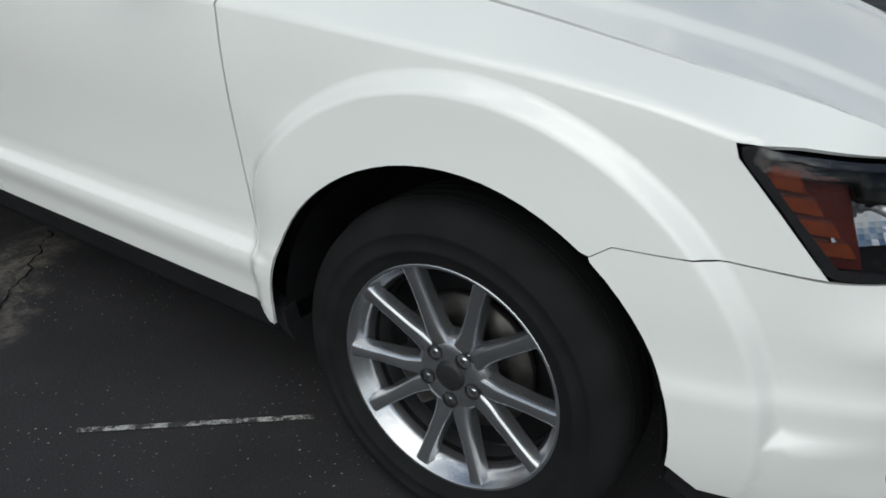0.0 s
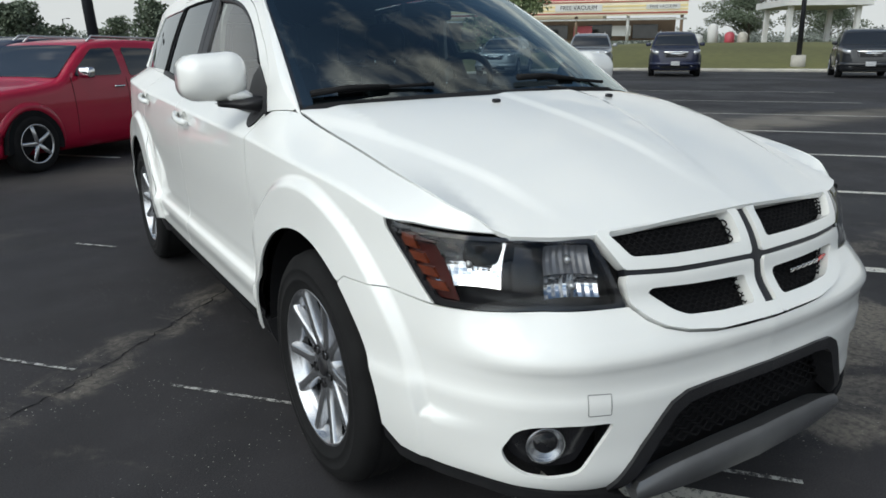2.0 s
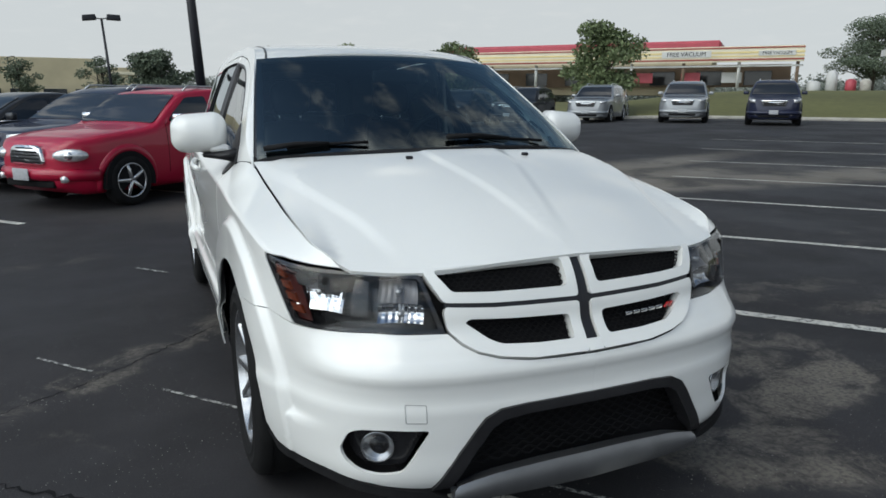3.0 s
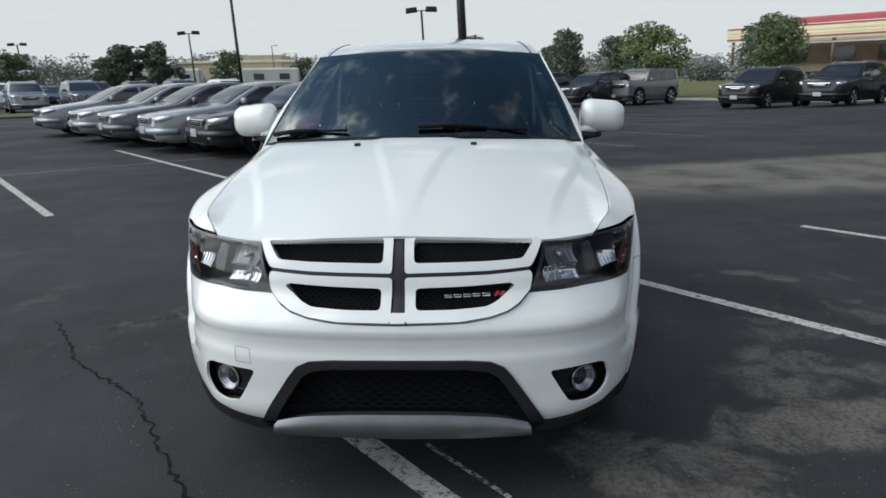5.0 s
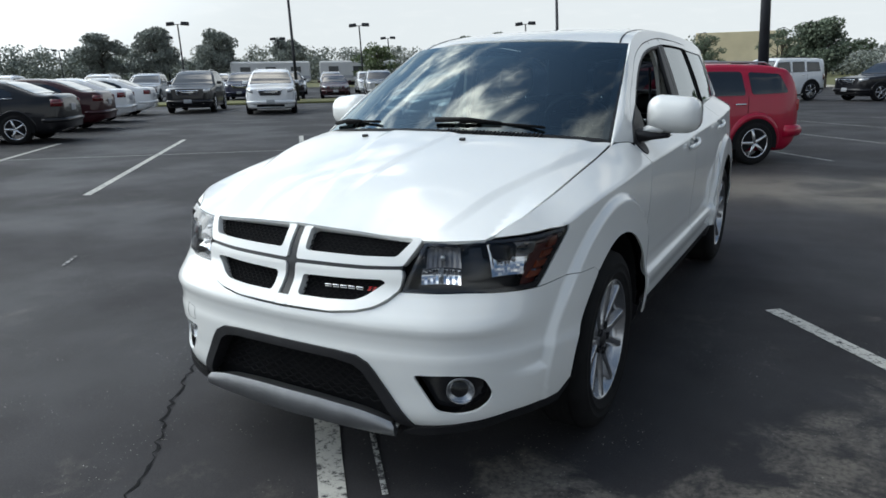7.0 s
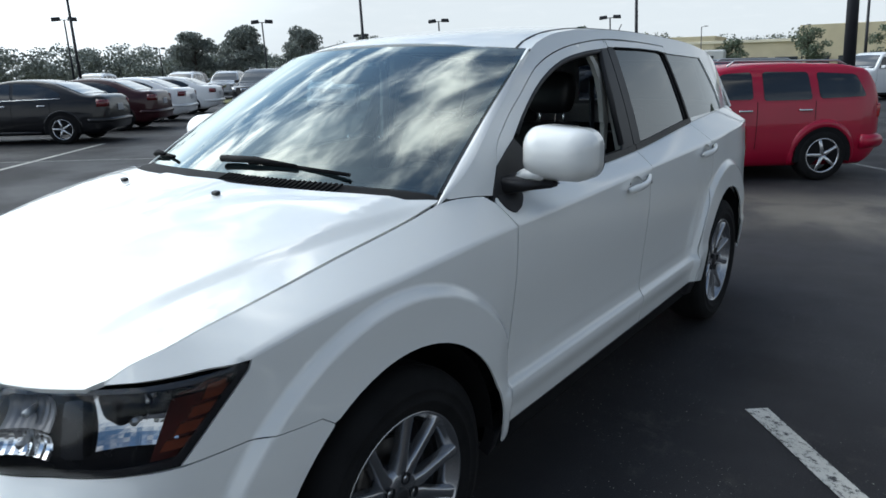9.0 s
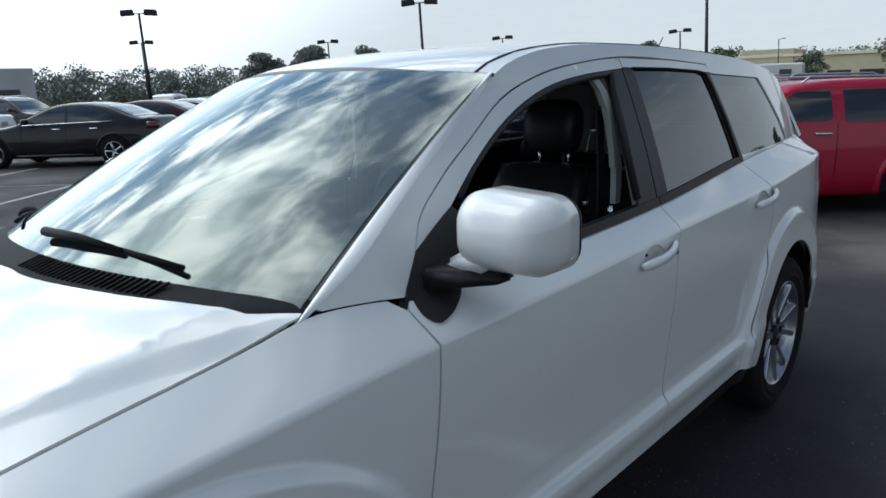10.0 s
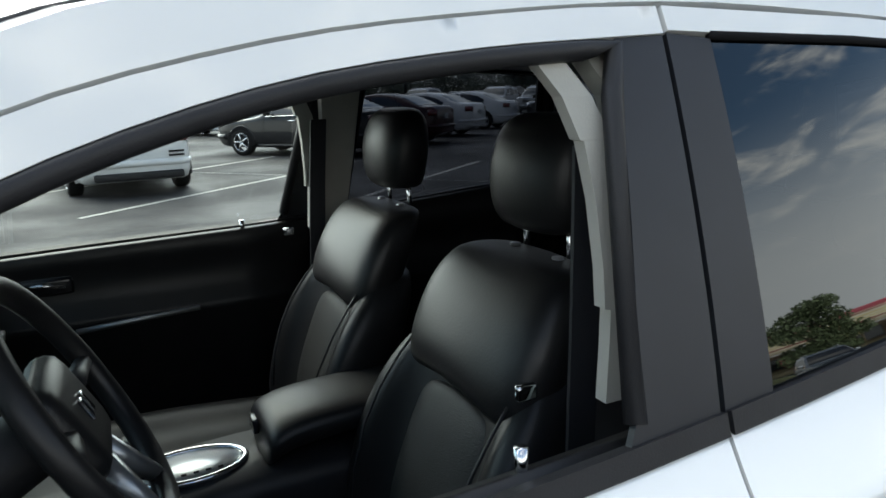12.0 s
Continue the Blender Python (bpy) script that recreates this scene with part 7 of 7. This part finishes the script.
for k, (yy, mt) in enumerate(((-ln / 2 + 13, REDLENS), (-ln / 2 + 19, REDLENS), (-ln / 2 + 26, YEL), (-ln / 2 + 8, WALLWHITE))):
    box_part("banner", (.1, 2.4, 1.3), pose(2.0, yy, 2.2 if k != 2 else 3.1), ROOFRED if mt is REDLENS else mt, canopy)


def lettering(txt, size, m, mat, parent):
    cu = bpy.data.curves.new("lettering", "FONT")
    cu.body, cu.size, cu.align_x, cu.align_y, cu.extrude = txt, size, "CENTER", "CENTER", .01
    tmp = bpy.data.objects.new("lettering", cu)
    scene.collection.objects.link(tmp)
    bpy.context.view_layer.update()
    me = bpy.data.meshes.new_from_object(tmp.evaluated_get(bpy.context.evaluated_depsgraph_get()))
    bpy.data.objects.remove(tmp)
    me.transform(m)
    me.materials.clear()
    me.materials.append(mat)
    ob = new("lettering", me)
    ob.parent = parent
    return ob


for yy, wd in ((-ln / 2 + 3.0, 4.1), (-ln / 2 + 13.5, 6.0)):
    sg = box_part("sign_board", (.06, wd, .62 if wd < 5 else .80), pose(-.30, yy, 5.02), WALLWHITE, canopy, .01, "white sign board with dark capitals")
    lettering("FREE VACUUM", wd * .122, Matrix.Translation((-.345, yy, 5.02)) @ Matrix.Rotation(-math.pi / 2, 4, "Z") @ Matrix.Rotation(math.pi / 2, 4, "X"), SEAM, sg)
store = thing("store_roof", "low store with a red metal roof behind the canopy", "store", "", canopy.matrix_basis @ pose(15.5, 4, 0))
box_part("wall", (10, ln - 14, 6.0), pose(0, 0, 3.0), WALLTAN, store)
box_part("roof", (10.6, ln - 12, 1.5), pose(0, 0, 6.75), ROOFRED, store, .3)
# smaller flat canopy beside it
gas = thing("fuel_canopy", "small white flat canopy on posts beyond the grass", "canopy", "", pose(77.3, 45.7, 1.9, 0, 0, -35))
box_part("roof_deck", (9, 9, .7), pose(0, 0, 4.6), WALLWHITE, gas)
for sx in (-3.6, 3.6):
    for sy in (-3.2, 3.2):
        box_part("post", (.5, .5, 4.3), pose(sx, sy, 2.15), WALLWHITE, gas)
for k, (dx, dy, hh, rr2, mt) in enumerate(((74.6, 58.9, 1.7, .75, WALLWHITE), (76.0, 57.6, 2.9, .62, WALLWHITE), (77.3, 56.0, 1.9, .6, ROOFRED), (78.4, 54.9, 1.9, .6, CONC))):
    bm = bmesh.new()
    lathe(bm, [(0, .02), (0, rr2), (hh * .86, rr2), (hh, rr2 * .5), (hh * 1.02, .02)], 20, Matrix.Rotation(-math.pi / 2, 4, "Y"))
    ob = part("storage_tank", bm, mt)
    ob.location = (dx, dy, 1.9)
    tagged(ob, "upright storage tank beside the canopy", "tank", "storage tanks")

# tan building far behind the red wagon
bld = thing("tan_building", "low tan stucco building with a raised middle and dark shopfront", "building", "", pose(-29.5, 142, 0, 0, 0, 4))
box_part("wall", (55, 12, 5.6), pose(0, 0, 2.8), WALLTAN, bld, .05)
box_part("raised_middle", (15, 10, 8.0), pose(13.5, -1.6, 4.0), WALLTAN, bld, .05)
box_part("side_block", (7, 10, 6.6), pose(24, -1.2, 3.3), WALLTAN, bld, .05)
box_part("side_block", (9, 10, 6.8), pose(-12.5, -1.2, 3.4), WALLTAN, bld, .05)
box_part("parapet", (55.6, .5, .5), pose(0, -6.1, 5.6), CREAM, bld, .03)
for k in range(11):
    box_part("shopfront", (3.6, .3, 2.3), pose(-25 + k * 4.9, -6.75 if not 4 < -25 + k * 4.9 else -7.0, 1.6), SHOPGLASS, bld)
bld2 = thing("pale_building", "long low pale building with dark windows far off", "building", "", pose(-97.8, 15.4, 0, 0, 0, 74))
box_part("wall", (30, 14, 5.2), pose(0, 0, 2.6), WALLWHITE, bld2, .05)
for k in range(7):
    box_part("window", (2.8, .3, 1.5), pose(-12 + k * 4, -7.1, 2.1), SHOPGLASS, bld2)
for k, (x, y, a) in enumerate(((-36.5, 79, 12), (-25.5, 82, 12), (-52, 70, 38), (-60, 63, 40))):
    rv = thing("camper_trailer", "white camper trailer with dark windows and a grey stripe", "trailer", "camper trailers", pose(x, y, 0, 0, 0, a))
    box_part("body", (9.5, 2.5, 2.5), pose(0, 0, 1.95), WALLWHITE, rv, .18)
    box_part("stripe", (9.3, .06, .35), pose(0, -1.26, 1.3), PLATE, rv, .01)
    for j in range(3):
        box_part("window", (1.2, .08, .7), pose(-3 + j * 3, -1.26, 2.2), SHOPGLASS, rv)
    box_part("under_frame", (7, 2.0, .5), pose(0, 0, .45), SEAM, rv)

# kerb and grass bank towards the store
bm = bmesh.new()
P0, P1 = Vector((.6, 59.8, 0)), Vector((54, -17, 0))
along_, off = (P1 - P0).normalized(), Vector((.82, .57, 0))
rows = []
for t in np.linspace(0, 1, 30):
    base = P0.lerp(P1, t)
    g = rise(base.x, base.y)
    top = .9 + .68 * g / .42
    rows.append([tuple(base + off * o + Vector((0, 0, g + z * top))) for o, z in ((0, -.02), (0, .03), (.2, .06), (3, .26), (8, .70), (14, .96), (25, 1.0), (75, 1.0))])
loft(bm, rows, False, False)
tagged(part("grass_bank", bm, GRASS), "dry grass bank between the lot and the store", "grass", kind="structure")
bm = bmesh.new()
rows = []
for t in np.linspace(0, 1, 60):
    base = P0.lerp(P1, t) - off * .15
    g = rise(base.x, base.y)
    rows.append([tuple(base + off * o + Vector((0, 0, g + z))) for o, z in ((-.15, -.05), (-.15, .12), (-.12, .15), (.14, .15), (.15, .12), (.15, -.05))])
loft(bm, rows)
tagged(part("kerb", bm, CONC), "pale concrete kerb along the grass", "kerb", kind="structure")
bm = bmesh.new()
block(bm, (26, 4.5, .12), pose(-26, 27, .03, 0, 0, 42), .03)
tagged(part("grass_island", bm, GRASS), "narrow grass island between parking rows", "grass", kind="structure")

# far rows of parked cars beyond the island
mix = ["white", "silver", "black", "grey", "white", "navy", "silver", "charcoal", "white", "maroon"]
for k in range(26):
    row, j = divmod(k, 13)
    x, y = -44 + j * 2.35 + row * -7, 22 + j * 1.75 + row * 8.5
    kd, cl = ("suv", "sedan", "suv")[k % 3], mix[(k * 7 + row) % 10]
    m = at(x, y, 140 + (k % 3) - 1)
    park("parked_" + kd, f"{cl} {'sport utility vehicle' if kd == 'suv' else 'sedan'} in the far rows beyond the grass", kd, cl, m, "cars in the far rows")
for k, (x, y, cl, kd, h) in enumerate(((-27, 5.5, "white", "sedan", ROW), (-30, 9, "charcoal", "suv", 60), (-35, 6, "white", "suv", 60), (-40, 10, "silver", "sedan", 60), (-34, 0, "silver", "suv", ROW), (-43, 3, "white", "sedan", ROW))):
    park("parked_" + kd, f"{cl} {'sport utility vehicle' if kd == 'suv' else 'sedan'} on the far side of the aisle", kd, cl, at(x, y, h), "cars on the far aisle")
